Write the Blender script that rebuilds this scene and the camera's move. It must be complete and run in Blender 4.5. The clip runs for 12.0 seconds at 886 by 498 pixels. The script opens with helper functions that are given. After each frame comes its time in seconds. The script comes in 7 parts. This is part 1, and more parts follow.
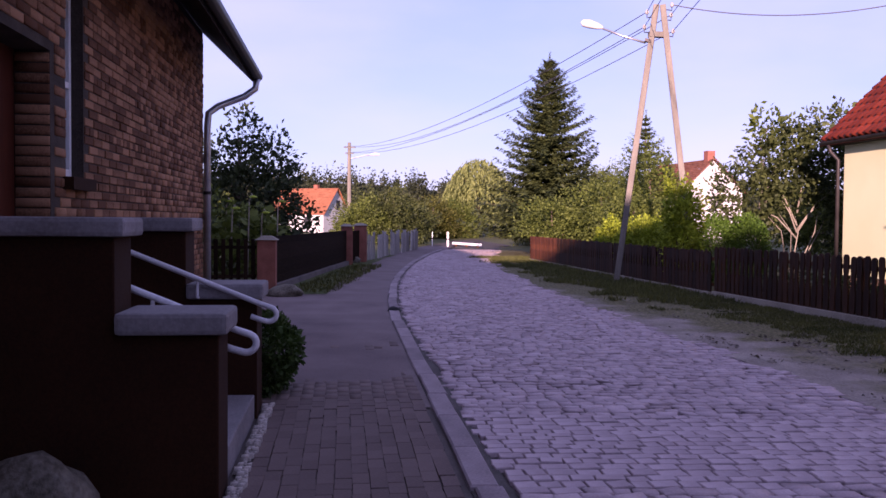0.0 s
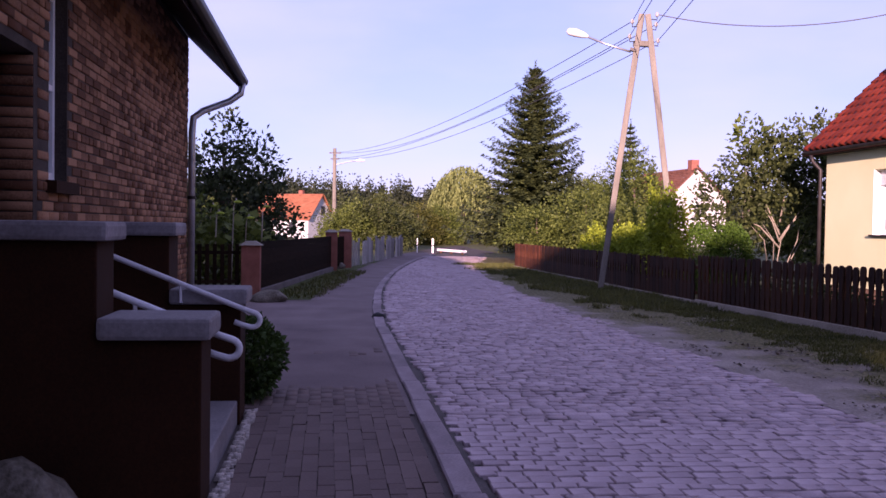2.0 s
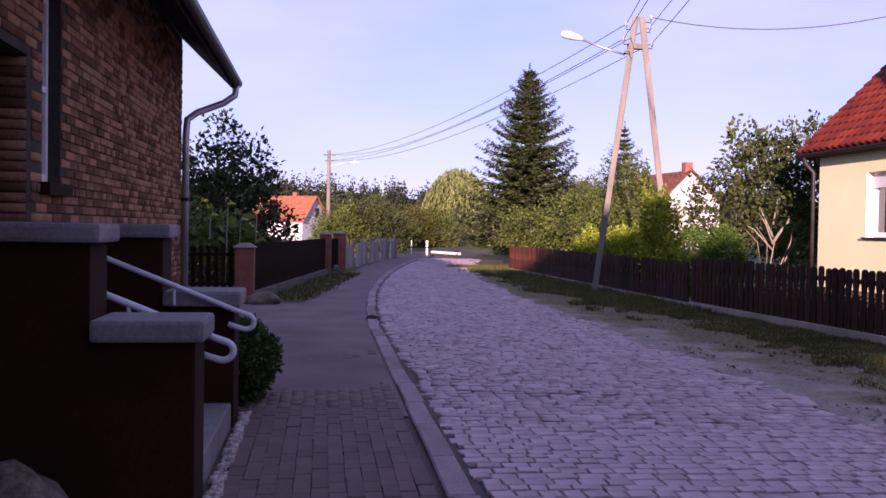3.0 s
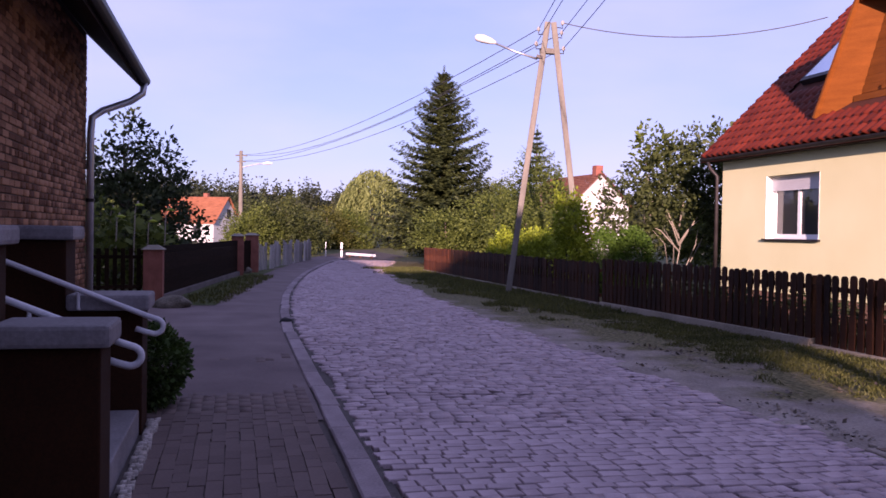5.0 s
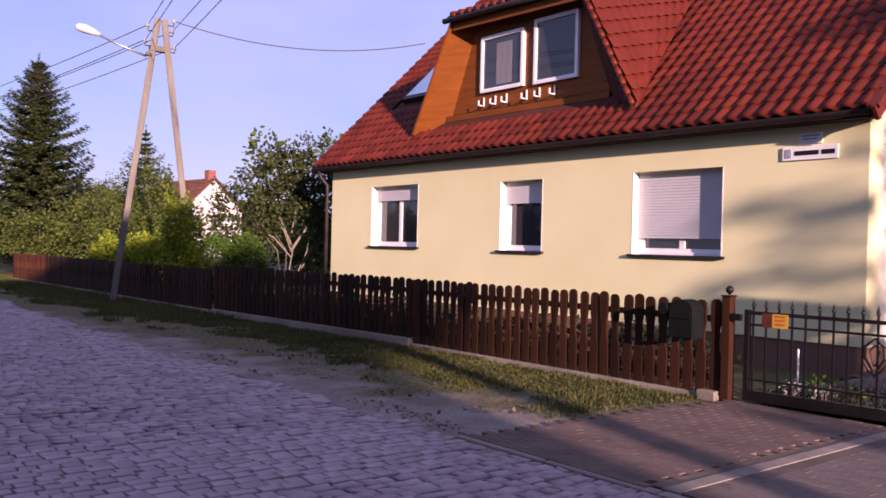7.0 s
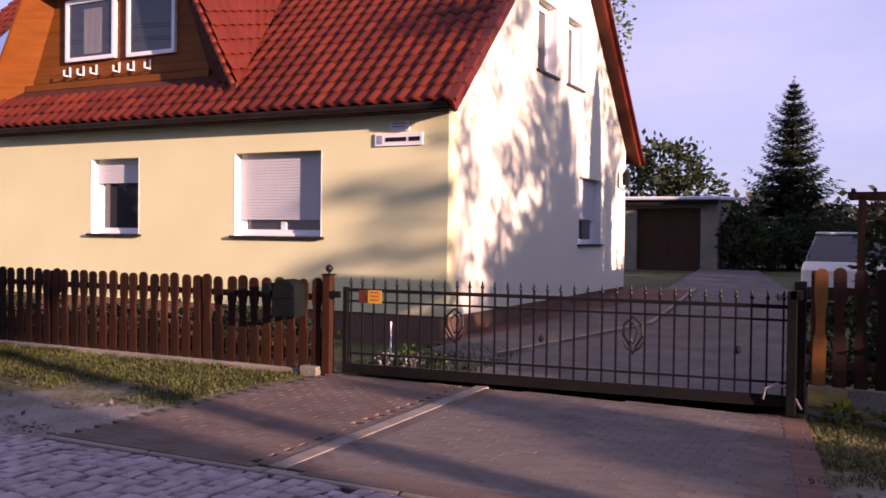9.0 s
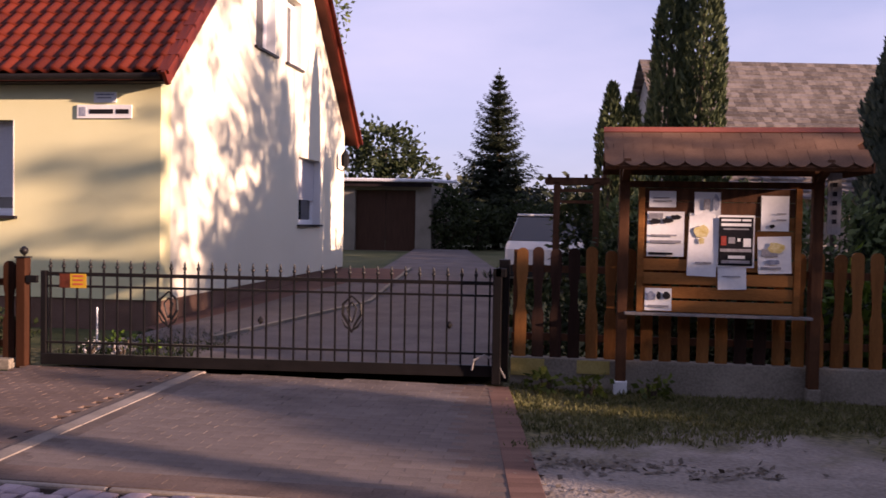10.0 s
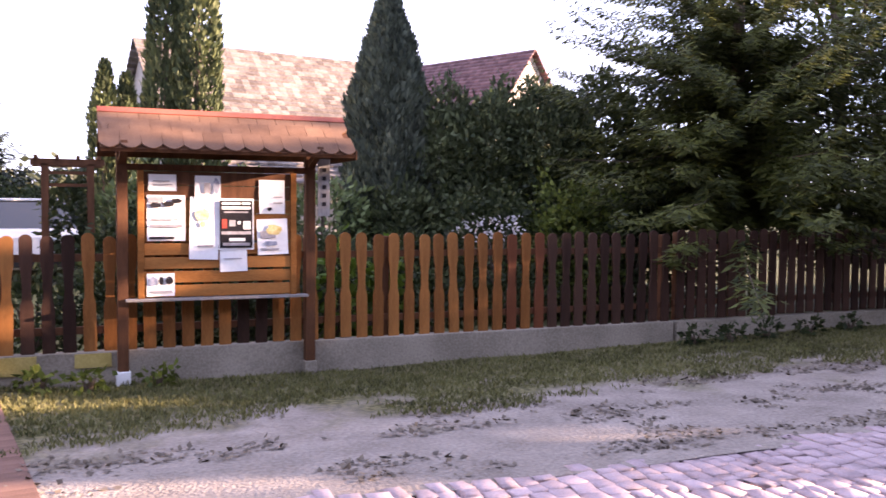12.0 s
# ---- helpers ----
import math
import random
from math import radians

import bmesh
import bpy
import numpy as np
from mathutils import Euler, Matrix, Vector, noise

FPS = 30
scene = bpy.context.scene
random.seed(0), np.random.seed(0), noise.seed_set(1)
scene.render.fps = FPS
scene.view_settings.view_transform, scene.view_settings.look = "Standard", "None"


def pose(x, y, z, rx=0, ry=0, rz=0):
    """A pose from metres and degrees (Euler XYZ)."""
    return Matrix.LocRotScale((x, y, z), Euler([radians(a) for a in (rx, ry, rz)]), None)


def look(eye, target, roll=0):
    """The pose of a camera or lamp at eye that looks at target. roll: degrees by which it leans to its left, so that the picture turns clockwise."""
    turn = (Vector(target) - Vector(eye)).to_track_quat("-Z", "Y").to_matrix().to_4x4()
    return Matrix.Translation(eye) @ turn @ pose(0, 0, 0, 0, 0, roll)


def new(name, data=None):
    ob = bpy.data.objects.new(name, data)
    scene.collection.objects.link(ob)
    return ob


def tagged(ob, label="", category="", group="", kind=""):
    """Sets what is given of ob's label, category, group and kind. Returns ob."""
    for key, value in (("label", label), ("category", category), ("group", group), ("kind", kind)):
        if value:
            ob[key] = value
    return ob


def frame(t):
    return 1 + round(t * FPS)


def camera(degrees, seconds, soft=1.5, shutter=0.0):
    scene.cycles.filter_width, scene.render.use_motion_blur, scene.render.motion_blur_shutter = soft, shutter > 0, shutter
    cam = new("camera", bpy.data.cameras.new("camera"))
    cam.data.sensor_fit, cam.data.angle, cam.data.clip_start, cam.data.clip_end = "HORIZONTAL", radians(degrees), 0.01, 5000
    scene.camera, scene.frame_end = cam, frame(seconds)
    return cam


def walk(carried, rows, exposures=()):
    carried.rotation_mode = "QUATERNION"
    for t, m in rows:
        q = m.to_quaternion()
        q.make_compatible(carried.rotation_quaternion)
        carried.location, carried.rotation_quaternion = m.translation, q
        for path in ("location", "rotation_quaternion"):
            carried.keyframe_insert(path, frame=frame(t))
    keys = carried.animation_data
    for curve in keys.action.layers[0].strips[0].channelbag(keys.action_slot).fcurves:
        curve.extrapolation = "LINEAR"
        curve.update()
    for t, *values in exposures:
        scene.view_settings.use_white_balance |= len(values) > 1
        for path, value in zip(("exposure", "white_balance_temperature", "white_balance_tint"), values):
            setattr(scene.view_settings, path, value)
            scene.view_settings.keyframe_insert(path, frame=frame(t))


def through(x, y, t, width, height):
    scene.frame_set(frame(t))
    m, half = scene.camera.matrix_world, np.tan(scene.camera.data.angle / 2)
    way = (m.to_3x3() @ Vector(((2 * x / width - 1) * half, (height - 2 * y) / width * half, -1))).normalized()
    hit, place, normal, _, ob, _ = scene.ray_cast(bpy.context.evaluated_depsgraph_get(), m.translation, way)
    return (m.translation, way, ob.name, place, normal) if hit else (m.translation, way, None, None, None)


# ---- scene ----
cam = camera(53.29, 12.0, soft=1.55, shutter=0.12)
EYE = 1.55
# seconds, yaw, pitch, roll: the viewer stands on the pavement and turns to the right
TURNS = [
    (0.0, 83.56, -1.89, -0.48),
    (0.5, 83.32, -1.80, -0.60),
    (1.0, 83.08, -1.69, -0.74),
    (1.5, 82.85, -1.57, -0.81),
    (2.0, 82.59, -1.45, -0.91),
    (2.5, 82.35, -1.35, -0.95),
    (4.5, 80.27, -1.12, -1.03),
    (5.0, 76.70, -1.10, -0.96),
    (5.5, 70.95, -0.97, -1.14),
    (6.0, 64.64, -0.76, -1.56),
    (6.5, 58.28, -0.51, -1.42),
    (7.0, 51.98, -0.17, -1.43),
    (7.2, 49.43, -0.11, -1.17),
    (8.8, 29.43, -0.64, -0.78),
    (9.0, 26.61, -0.89, -0.75),
    (9.5, 17.88, -1.42, -1.01),
    (10.0, 8.56, -1.88, -1.03),
    (10.5, 1.58, -2.06, -0.60),
    (11.0, -5.48, -2.35, -0.25),
    (11.2, -8.43, -2.48, -0.25),
    (11.5, -13.56, -2.62, -0.18),
    (12.0, -22.98, -2.53, -0.43),
]
# seconds, stops, kelvin, tint
EXPOSE = [(0.0, 1.25, 6300, 66), (2.5, 1.25, 6300, 66), (5.5, 1.05, 6300, 62), (7.0, 0.9, 6400, 60), (9.5, 1.05, 6900, 54), (10.5, 1.22, 7200, 45), (11.2, 1.75, 7200, 38), (11.5, 2.15, 7200, 42), (12.0, 3.1, 7200, 44)]
walk(cam, [(t, pose(0, 0, EYE, 90 + pitch, roll, yaw)) for t, yaw, pitch, roll in TURNS], EXPOSE)

# ---- world, sun, exposure ----
SUN = Vector((0.945, -0.275, 0.19)).normalized()
world = bpy.data.worlds.new("evening_sky")
scene.world = world
world.use_nodes = True
sky = world.node_tree.nodes.new("ShaderNodeTexSky")
sky.sky_type, sky.sun_disc = "NISHITA", False
sky.sun_elevation, sky.sun_rotation = math.asin(SUN.z), math.atan2(SUN.x, SUN.y)
sky.air_density, sky.dust_density, sky.ozone_density = 1.0, 0.25, 3.0
haze = world.node_tree.nodes.new("ShaderNodeMix")
haze.data_type = "RGBA"
haze.inputs[0].default_value = 0.6
haze.inputs[7].default_value = (2.36, 3.42, 5.0, 1.0)
world.node_tree.links.new(sky.outputs[0], haze.inputs[6])
# thin high cloud over the whole sky
wn, wl = world.node_tree.nodes, world.node_tree.links
sky_co, sky_map, cloud, thin, veil = wn.new("ShaderNodeTexCoord"), wn.new("ShaderNodeMapping"), wn.new("ShaderNodeTexNoise"), wn.new("ShaderNodeMapRange"), wn.new("ShaderNodeMix")
sky_map.inputs["Scale"].default_value = (1.0, 1.0, 3.2)
cloud.inputs["Scale"].default_value, cloud.inputs["Detail"].default_value = 1.7, 6.0
thin.inputs["From Min"].default_value, thin.inputs["From Max"].default_value, thin.inputs["To Max"].default_value = 0.42, 0.75, 0.55
veil.data_type = "RGBA"
veil.inputs[7].default_value = (4.35, 5.05, 6.1, 1.0)
wl.new(sky_co.outputs["Generated"], sky_map.inputs["Vector"])
wl.new(sky_map.outputs[0], cloud.inputs["Vector"])
wl.new(cloud.outputs["Fac"], thin.inputs["Value"])
wl.new(thin.outputs[0], veil.inputs[0])
wl.new(haze.outputs[2], veil.inputs[6])
world.node_tree.links.new(veil.outputs[2], world.node_tree.nodes["Background"].inputs[0])
world.node_tree.nodes["Background"].inputs[1].default_value = 0.085
sun = new("sun", bpy.data.lights.new("sun", "SUN"))
sun.data.energy, sun.data.angle, sun.data.color = 5.0, radians(0.6), (1.0, 0.86, 0.61)
sun.matrix_world = look(SUN * 60, (0, 0, 0))


# ---- materials ----
def rgba(c):
    return (c[0], c[1], c[2], 1.0)


def material(name, dark, light, scale=4.0, fine=40.0, rough=0.8, bump=0.3, depth=0.01, metal=0.0, vary="", stretch=(1, 1, 1), spread=0.35, gloss=0.15):
    """Two-scale mottled surface; vary: 'object' or 'island' shifts the tone piece by piece."""
    m = bpy.data.materials.new(name)
    m.use_nodes = True
    n, l = m.node_tree.nodes, m.node_tree.links
    p = n["Principled BSDF"]
    p.inputs["Metallic"].default_value = metal
    p.inputs["Specular IOR Level"].default_value = gloss
    co = n.new("ShaderNodeTexCoord")
    mp = n.new("ShaderNodeMapping")
    mp.inputs["Scale"].default_value = stretch
    l.new(co.outputs["Object"], mp.inputs["Vector"])
    big, small = n.new("ShaderNodeTexNoise"), n.new("ShaderNodeTexNoise")
    for t, s in ((big, scale), (small, fine)):
        t.inputs["Scale"].default_value, t.inputs["Detail"].default_value = s, 5.0
        l.new(mp.outputs[0], t.inputs["Vector"])
    add = n.new("ShaderNodeMath")
    add.operation = "MULTIPLY_ADD"
    add.inputs[1].default_value, add.inputs[2].default_value = 0.55, 0.0
    l.new(big.outputs["Fac"], add.inputs[0])
    add2 = n.new("ShaderNodeMath")
    add2.operation = "MULTIPLY_ADD"
    add2.inputs[1].default_value = 0.45
    l.new(small.outputs["Fac"], add2.inputs[0])
    l.new(add.outputs[0], add2.inputs[2])
    last = add2
    if vary:
        rnd = n.new("ShaderNodeObjectInfo" if vary == "object" else "ShaderNodeNewGeometry")
        out = rnd.outputs["Random" if vary == "object" else "Random Per Island"]
        sh = n.new("ShaderNodeMath")
        sh.operation = "MULTIPLY_ADD"
        sh.inputs[1].default_value = spread
        l.new(out, sh.inputs[0])
        sub = n.new("ShaderNodeMath")
        sub.operation = "SUBTRACT"
        sub.inputs[1].default_value = spread / 2
        l.new(last.outputs[0], sub.inputs[0])
        l.new(sub.outputs[0], sh.inputs[2])
        last = sh
    ramp = n.new("ShaderNodeValToRGB")
    ramp.color_ramp.elements[0].position, ramp.color_ramp.elements[1].position = 0.33, 0.68
    ramp.color_ramp.elements[0].color, ramp.color_ramp.elements[1].color = rgba(dark), rgba(light)
    l.new(last.outputs[0], ramp.inputs[0])
    l.new(ramp.outputs[0], p.inputs["Base Color"])
    rr = n.new("ShaderNodeMapRange")
    rr.inputs["To Min"].default_value, rr.inputs["To Max"].default_value = max(rough - 0.12, 0.02), min(rough + 0.12, 1.0)
    l.new(small.outputs["Fac"], rr.inputs["Value"])
    l.new(rr.outputs[0], p.inputs["Roughness"])
    if bump:
        b = n.new("ShaderNodeBump")
        b.inputs["Strength"].default_value, b.inputs["Distance"].default_value = bump, depth
        l.new(small.outputs["Fac"], b.inputs["Height"])
        l.new(b.outputs[0], p.inputs["Normal"])
    return m


def leaf_material(name, dark, light, through=0.35, spread=0.9):
    m = bpy.data.materials.new(name)
    m.use_nodes = True
    n, l = m.node_tree.nodes, m.node_tree.links
    p = n["Principled BSDF"]
    p.inputs["Roughness"].default_value = 0.6
    p.inputs["Specular IOR Level"].default_value = 0.25
    geo = n.new("ShaderNodeNewGeometry")
    co = n.new("ShaderNodeTexCoord")
    tex = n.new("ShaderNodeTexNoise")
    tex.inputs["Scale"].default_value = 1.3
    l.new(co.outputs["Object"], tex.inputs["Vector"])
    mix = n.new("ShaderNodeMath")
    mix.operation = "MULTIPLY_ADD"
    mix.inputs[1].default_value = spread * 0.6
    l.new(geo.outputs["Random Per Island"], mix.inputs[0])
    l.new(tex.outputs["Fac"], mix.inputs[2])
    ramp = n.new("ShaderNodeValToRGB")
    ramp.color_ramp.elements[0].position, ramp.color_ramp.elements[1].position = 0.35, 1.1 if spread > 1 else 1.0
    ramp.color_ramp.elements[0].color, ramp.color_ramp.elements[1].color = rgba(dark), rgba(light)
    l.new(mix.outputs[0], ramp.inputs[0])
    l.new(ramp.outputs[0], p.inputs["Base Color"])
    tr = n.new("ShaderNodeBsdfTranslucent")
    l.new(ramp.outputs[0], tr.inputs["Color"])
    ms = n.new("ShaderNodeMixShader")
    ms.inputs[0].default_value = through
    l.new(p.outputs[0], ms.inputs[1])
    l.new(tr.outputs[0], ms.inputs[2])
    l.new(ms.outputs[0], n["Material Output"].inputs["Surface"])
    return m


def glass_material(name, tint, rough=0.03):
    m = bpy.data.materials.new(name)
    m.use_nodes = True
    p = m.node_tree.nodes["Principled BSDF"]
    p.inputs["Base Color"].default_value = rgba(tint)
    p.inputs["Roughness"].default_value = rough
    p.inputs["IOR"].default_value = 1.5
    p.inputs["Specular IOR Level"].default_value = 0.8
    return m


COBBLE = material("granite_cobble", (0.275, 0.205, 0.212), (0.46, 0.355, 0.365), 3.0, 60, 0.7, 0.4, 0.006, vary="island", spread=0.16)
COBBLE_P = material("granite_sett", (0.275, 0.205, 0.212), (0.46, 0.355, 0.365), 3.0, 60, 0.7, 0.4, 0.006, vary="object", spread=0.16)
JOINT = material("sandy_joint", (0.045, 0.038, 0.034), (0.11, 0.094, 0.086), 5, 70, 0.95, 0.4)
PAVER = material("pavement_paver", (0.090, 0.062, 0.055), (0.172, 0.122, 0.108), 0.9, 50, 0.85, 0.4, 0.004, vary="island", spread=0.14)
PAVER_P = material("pavement_brick", (0.090, 0.062, 0.055), (0.172, 0.122, 0.108), 0.9, 50, 0.85, 0.4, 0.004, vary="object", spread=0.14)
PAVE_BASE = material("pavement_bed", (0.05, 0.040, 0.036), (0.12, 0.096, 0.086), 3, 60, 0.9, 0.3)
ASPHALT = material("worn_pavement", (0.104, 0.076, 0.073), (0.205, 0.154, 0.148), 1.2, 60, 0.9, 0.3, 0.004)
KERB = material("kerb_concrete", (0.155, 0.120, 0.122), (0.32, 0.255, 0.26), 2.5, 50, 0.85, 0.4, 0.006, vary="object", spread=0.2)
APRON_RED = material("apron_red_paver", (0.100, 0.068, 0.055), (0.185, 0.130, 0.106), 2.0, 60, 0.9, 0.3, 0.004, vary="island", spread=0.10)
APRON_GREY = material("apron_grey_paver", (0.105, 0.082, 0.072), (0.20, 0.160, 0.142), 2.0, 60, 0.9, 0.3, 0.004, vary="island", spread=0.12)
APRON_GREY_P = material("apron_grey_block", (0.105, 0.082, 0.072), (0.20, 0.160, 0.142), 2.0, 60, 0.9, 0.3, 0.004, vary="object", spread=0.12)
YARD_GREY = material("yard_paver", (0.085, 0.070, 0.066), (0.17, 0.142, 0.134), 2.0, 40, 0.9, 0.3, 0.004)
YARD_RED = material("yard_red_paver", (0.085, 0.042, 0.031), (0.155, 0.080, 0.060), 2.0, 40, 0.9, 0.3, 0.004)
EDGE_STONE = material("driveway_edge_stone", (0.18, 0.148, 0.122), (0.32, 0.268, 0.225), 2.5, 50, 0.9, 0.4, 0.006, vary="object", spread=0.2)
CONCRETE = material("concrete", (0.15, 0.128, 0.098), (0.34, 0.295, 0.235), 1.6, 45, 0.9, 0.4, 0.006)
STEP_CAP = material("cast_concrete_cap", (0.14, 0.125, 0.125), (0.27, 0.245, 0.25), 2.5, 45, 0.85, 0.3, 0.006)
CHEEK = material("brown_render", (0.016, 0.0050, 0.0016), (0.042, 0.0145, 0.0055), 1.2, 70, 0.9, 0.5, 0.006)
BRICK = material("old_brick", (0.12, 0.050, 0.026), (0.36, 0.180, 0.100), 4.0, 60, 0.9, 0.5, 0.006, vary="island", spread=0.6)
BRICK_P = material("old_brick_piece", (0.12, 0.050, 0.026), (0.36, 0.180, 0.100), 4.0, 60, 0.9, 0.5, 0.006, vary="object", spread=0.6)
MORTAR = material("mortar", (0.035, 0.026, 0.021), (0.085, 0.066, 0.055), 5, 70, 0.95, 0.4)
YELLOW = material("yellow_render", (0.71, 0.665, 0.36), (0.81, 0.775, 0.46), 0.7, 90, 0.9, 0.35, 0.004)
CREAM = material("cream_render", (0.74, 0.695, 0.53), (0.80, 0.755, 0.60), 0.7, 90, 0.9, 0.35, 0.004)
WHITE = material("white_paint", (0.76, 0.76, 0.75), (0.86, 0.86, 0.85), 2, 60, 0.5, 0.05)
LIME_WASH = material("lime_washed_render", (0.40, 0.40, 0.39), (0.50, 0.495, 0.48), 1.5, 40, 0.9, 0.3)
PVC = material("white_plastic", (0.78, 0.78, 0.78), (0.86, 0.86, 0.86), 3, 50, 0.35, 0.03, gloss=0.5)
SHUTTER = material("roller_shutter", (0.50, 0.49, 0.50), (0.60, 0.59, 0.60), 1, 40, 0.5, 0.05)
PLINTH = material("brown_plinth", (0.14, 0.075, 0.05), (0.24, 0.14, 0.10), 2, 60, 0.85, 0.4)
TILE = material("red_roof_tile", (0.075, 0.0105, 0.0045), (0.15, 0.022, 0.0085), 1.2, 50, 0.5, 0.15, 0.003, vary="island", spread=0.3, gloss=0.22)
TILE_P = material("red_roof_tile_piece", (0.075, 0.0105, 0.0045), (0.15, 0.022, 0.0085), 1.2, 50, 0.5, 0.15, 0.003, vary="object", spread=0.3, gloss=0.22)
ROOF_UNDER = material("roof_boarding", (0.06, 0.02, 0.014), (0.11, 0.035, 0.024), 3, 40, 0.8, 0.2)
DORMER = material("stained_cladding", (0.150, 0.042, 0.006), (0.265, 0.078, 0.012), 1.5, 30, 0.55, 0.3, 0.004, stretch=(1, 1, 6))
DARK_METAL = material("dark_gutter", (0.022, 0.018, 0.018), (0.05, 0.042, 0.042), 3, 50, 0.45, 0.1, metal=0.3)
BLACK_METAL = material("black_gate_paint", (0.004, 0.0034, 0.0034), (0.011, 0.009, 0.009), 6, 60, 0.5, 0.15, metal=0.0, gloss=0.25)
STEEL = material("zinc", (0.32, 0.32, 0.34), (0.52, 0.52, 0.55), 4, 50, 0.4, 0.1, metal=0.8)
RAIL = material("white_rail_paint", (0.48, 0.46, 0.48), (0.66, 0.64, 0.66), 5, 60, 0.45, 0.1)
PICKET = material("brown_picket_stain", (0.015, 0.0052, 0.0022), (0.046, 0.0160, 0.0066), 3, 30, 0.7, 0.35, 0.004, stretch=(5, 5, 0.6), vary="object", spread=0.35)
# one picket wood in a sunlit and a shaded tone, light put into the colour
PICKET_SUNLIT = material("sunlit_honey_picket", (0.16, 0.058, 0.015), (0.33, 0.132, 0.038), 3, 30, 0.65, 0.35, 0.004, stretch=(5, 5, 0.6), vary="object", spread=0.35)
PICKET_SHADED = material("shaded_picket", (0.024, 0.0110, 0.0072), (0.060, 0.0290, 0.0190), 3, 30, 0.8, 0.35, 0.004, stretch=(5, 5, 0.6), vary="object", spread=0.35)
BOARD = material("notice_board_wood", (0.20, 0.072, 0.017), (0.40, 0.160, 0.045), 2, 30, 0.6, 0.3, 0.003, stretch=(0.7, 5, 5), vary="object", spread=0.3)
POST = material("post_wood", (0.060, 0.024, 0.011), (0.135, 0.056, 0.026), 3, 30, 0.7, 0.3, 0.003, stretch=(5, 5, 0.6))
SHINGLE = material("bitumen_shingle", (0.12, 0.062, 0.038), (0.21, 0.115, 0.072), 4, 90, 0.9, 0.4, 0.004, vary="object", spread=0.14)
RIDGE = material("red_ridge_strip", (0.26, 0.065, 0.04), (0.36, 0.105, 0.065), 4, 50, 0.6, 0.1)
PAPER = material("paper", (0.78, 0.77, 0.75), (0.90, 0.89, 0.87), 4, 30, 0.8, 0.05)
INK = material("dark_print", (0.008, 0.007, 0.010), (0.022, 0.019, 0.022), 20, 60, 0.7, 0)
GREY_PRINT = material("grey_print", (0.22, 0.21, 0.22), (0.42, 0.40, 0.42), 20, 60, 0.8, 0)
YELLOW_PRINT = material("yellow_print", (0.55, 0.40, 0.10), (0.82, 0.72, 0.42), 22, 60, 0.7, 0)
SIGN_YELLOW = material("sign_yellow", (0.36, 0.20, 0.015), (0.50, 0.30, 0.03), 12, 60, 0.5, 0)
SIGN_DARK = material("sign_picture", (0.035, 0.012, 0.008), (0.14, 0.035, 0.02), 30, 60, 0.5, 0)
BLUE_PRINT = material("blue_print", (0.14, 0.16, 0.24), (0.50, 0.52, 0.58), 26, 60, 0.7, 0)
RED_PRINT = material("red_print", (0.30, 0.04, 0.03), (0.48, 0.09, 0.06), 14, 60, 0.7, 0)
POLE = material("pole_concrete", (0.12, 0.106, 0.088), (0.23, 0.206, 0.172), 3, 40, 0.85, 0.3, 0.006, stretch=(2, 2, 0.4))
BARK = material("bark", (0.06, 0.042, 0.03), (0.16, 0.12, 0.09), 5, 40, 0.95, 0.8, 0.02, stretch=(3, 3, 0.6))
PALE_BARK = material("pale_bark", (0.20, 0.165, 0.125), (0.36, 0.31, 0.24), 5, 40, 0.9, 0.5, 0.01, stretch=(3, 3, 0.6))
STONE = material("boulder_stone", (0.035, 0.028, 0.018), (0.20, 0.175, 0.140), 5, 30, 0.9, 0.7, 0.02)
SAND = material("sandy_soil", (0.26, 0.22, 0.19), (0.50, 0.44, 0.39), 1.6, 35, 0.95, 0.6, 0.02)
GROUND = material("meadow_ground", (0.05, 0.062, 0.022), (0.13, 0.125, 0.06), 0.7, 25, 0.95, 0.6, 0.03)
PILLAR = material("red_brick_pillar", (0.19, 0.065, 0.045), (0.32, 0.12, 0.085), 5, 50, 0.85, 0.4)
FENCE_DARK = material("dark_fence_panel", (0.011, 0.0060, 0.004), (0.028, 0.0155, 0.010), 4, 40, 0.8, 0.3, stretch=(1, 1, 5), vary="object", spread=0.3, gloss=0.03)
GREY_SLAB = material("grey_wood_slab", (0.20, 0.18, 0.17), (0.38, 0.35, 0.33), 3, 30, 0.85, 0.3, stretch=(3, 3, 0.6), vary="object", spread=0.3)
ORANGE_ROOF = material("orange_clay_roof", (0.22, 0.078, 0.040), (0.34, 0.130, 0.068), 1.2, 12, 0.8, 0.3, 0.02)
BROWN_ROOF = material("brown_clay_roof", (0.14, 0.055, 0.035), (0.24, 0.10, 0.065), 1.2, 12, 0.85, 0.3, 0.02)
BARN_ROOF = material("weathered_clay_roof", (0.075, 0.062, 0.056), (0.21, 0.178, 0.160), 0.8, 12, 0.95, 0.3, 0.02, vary="island", spread=0.28)
BARN_WALL = material("barn_render", (0.30, 0.26, 0.22), (0.46, 0.41, 0.36), 1.0, 30, 0.9, 0.3)
GARAGE_DOOR = material("garage_door_wood", (0.045, 0.021, 0.013), (0.085, 0.041, 0.026), 3, 30, 0.7, 0.3, stretch=(6, 6, 0.5))
GARAGE_WALL = material("garage_render", (0.19, 0.165, 0.13), (0.30, 0.265, 0.215), 2, 40, 0.9, 0.3)
CORRUGATED = material("corrugated_sheet", (0.62, 0.62, 0.64), (0.76, 0.76, 0.78), 2, 40, 0.5, 0.1)
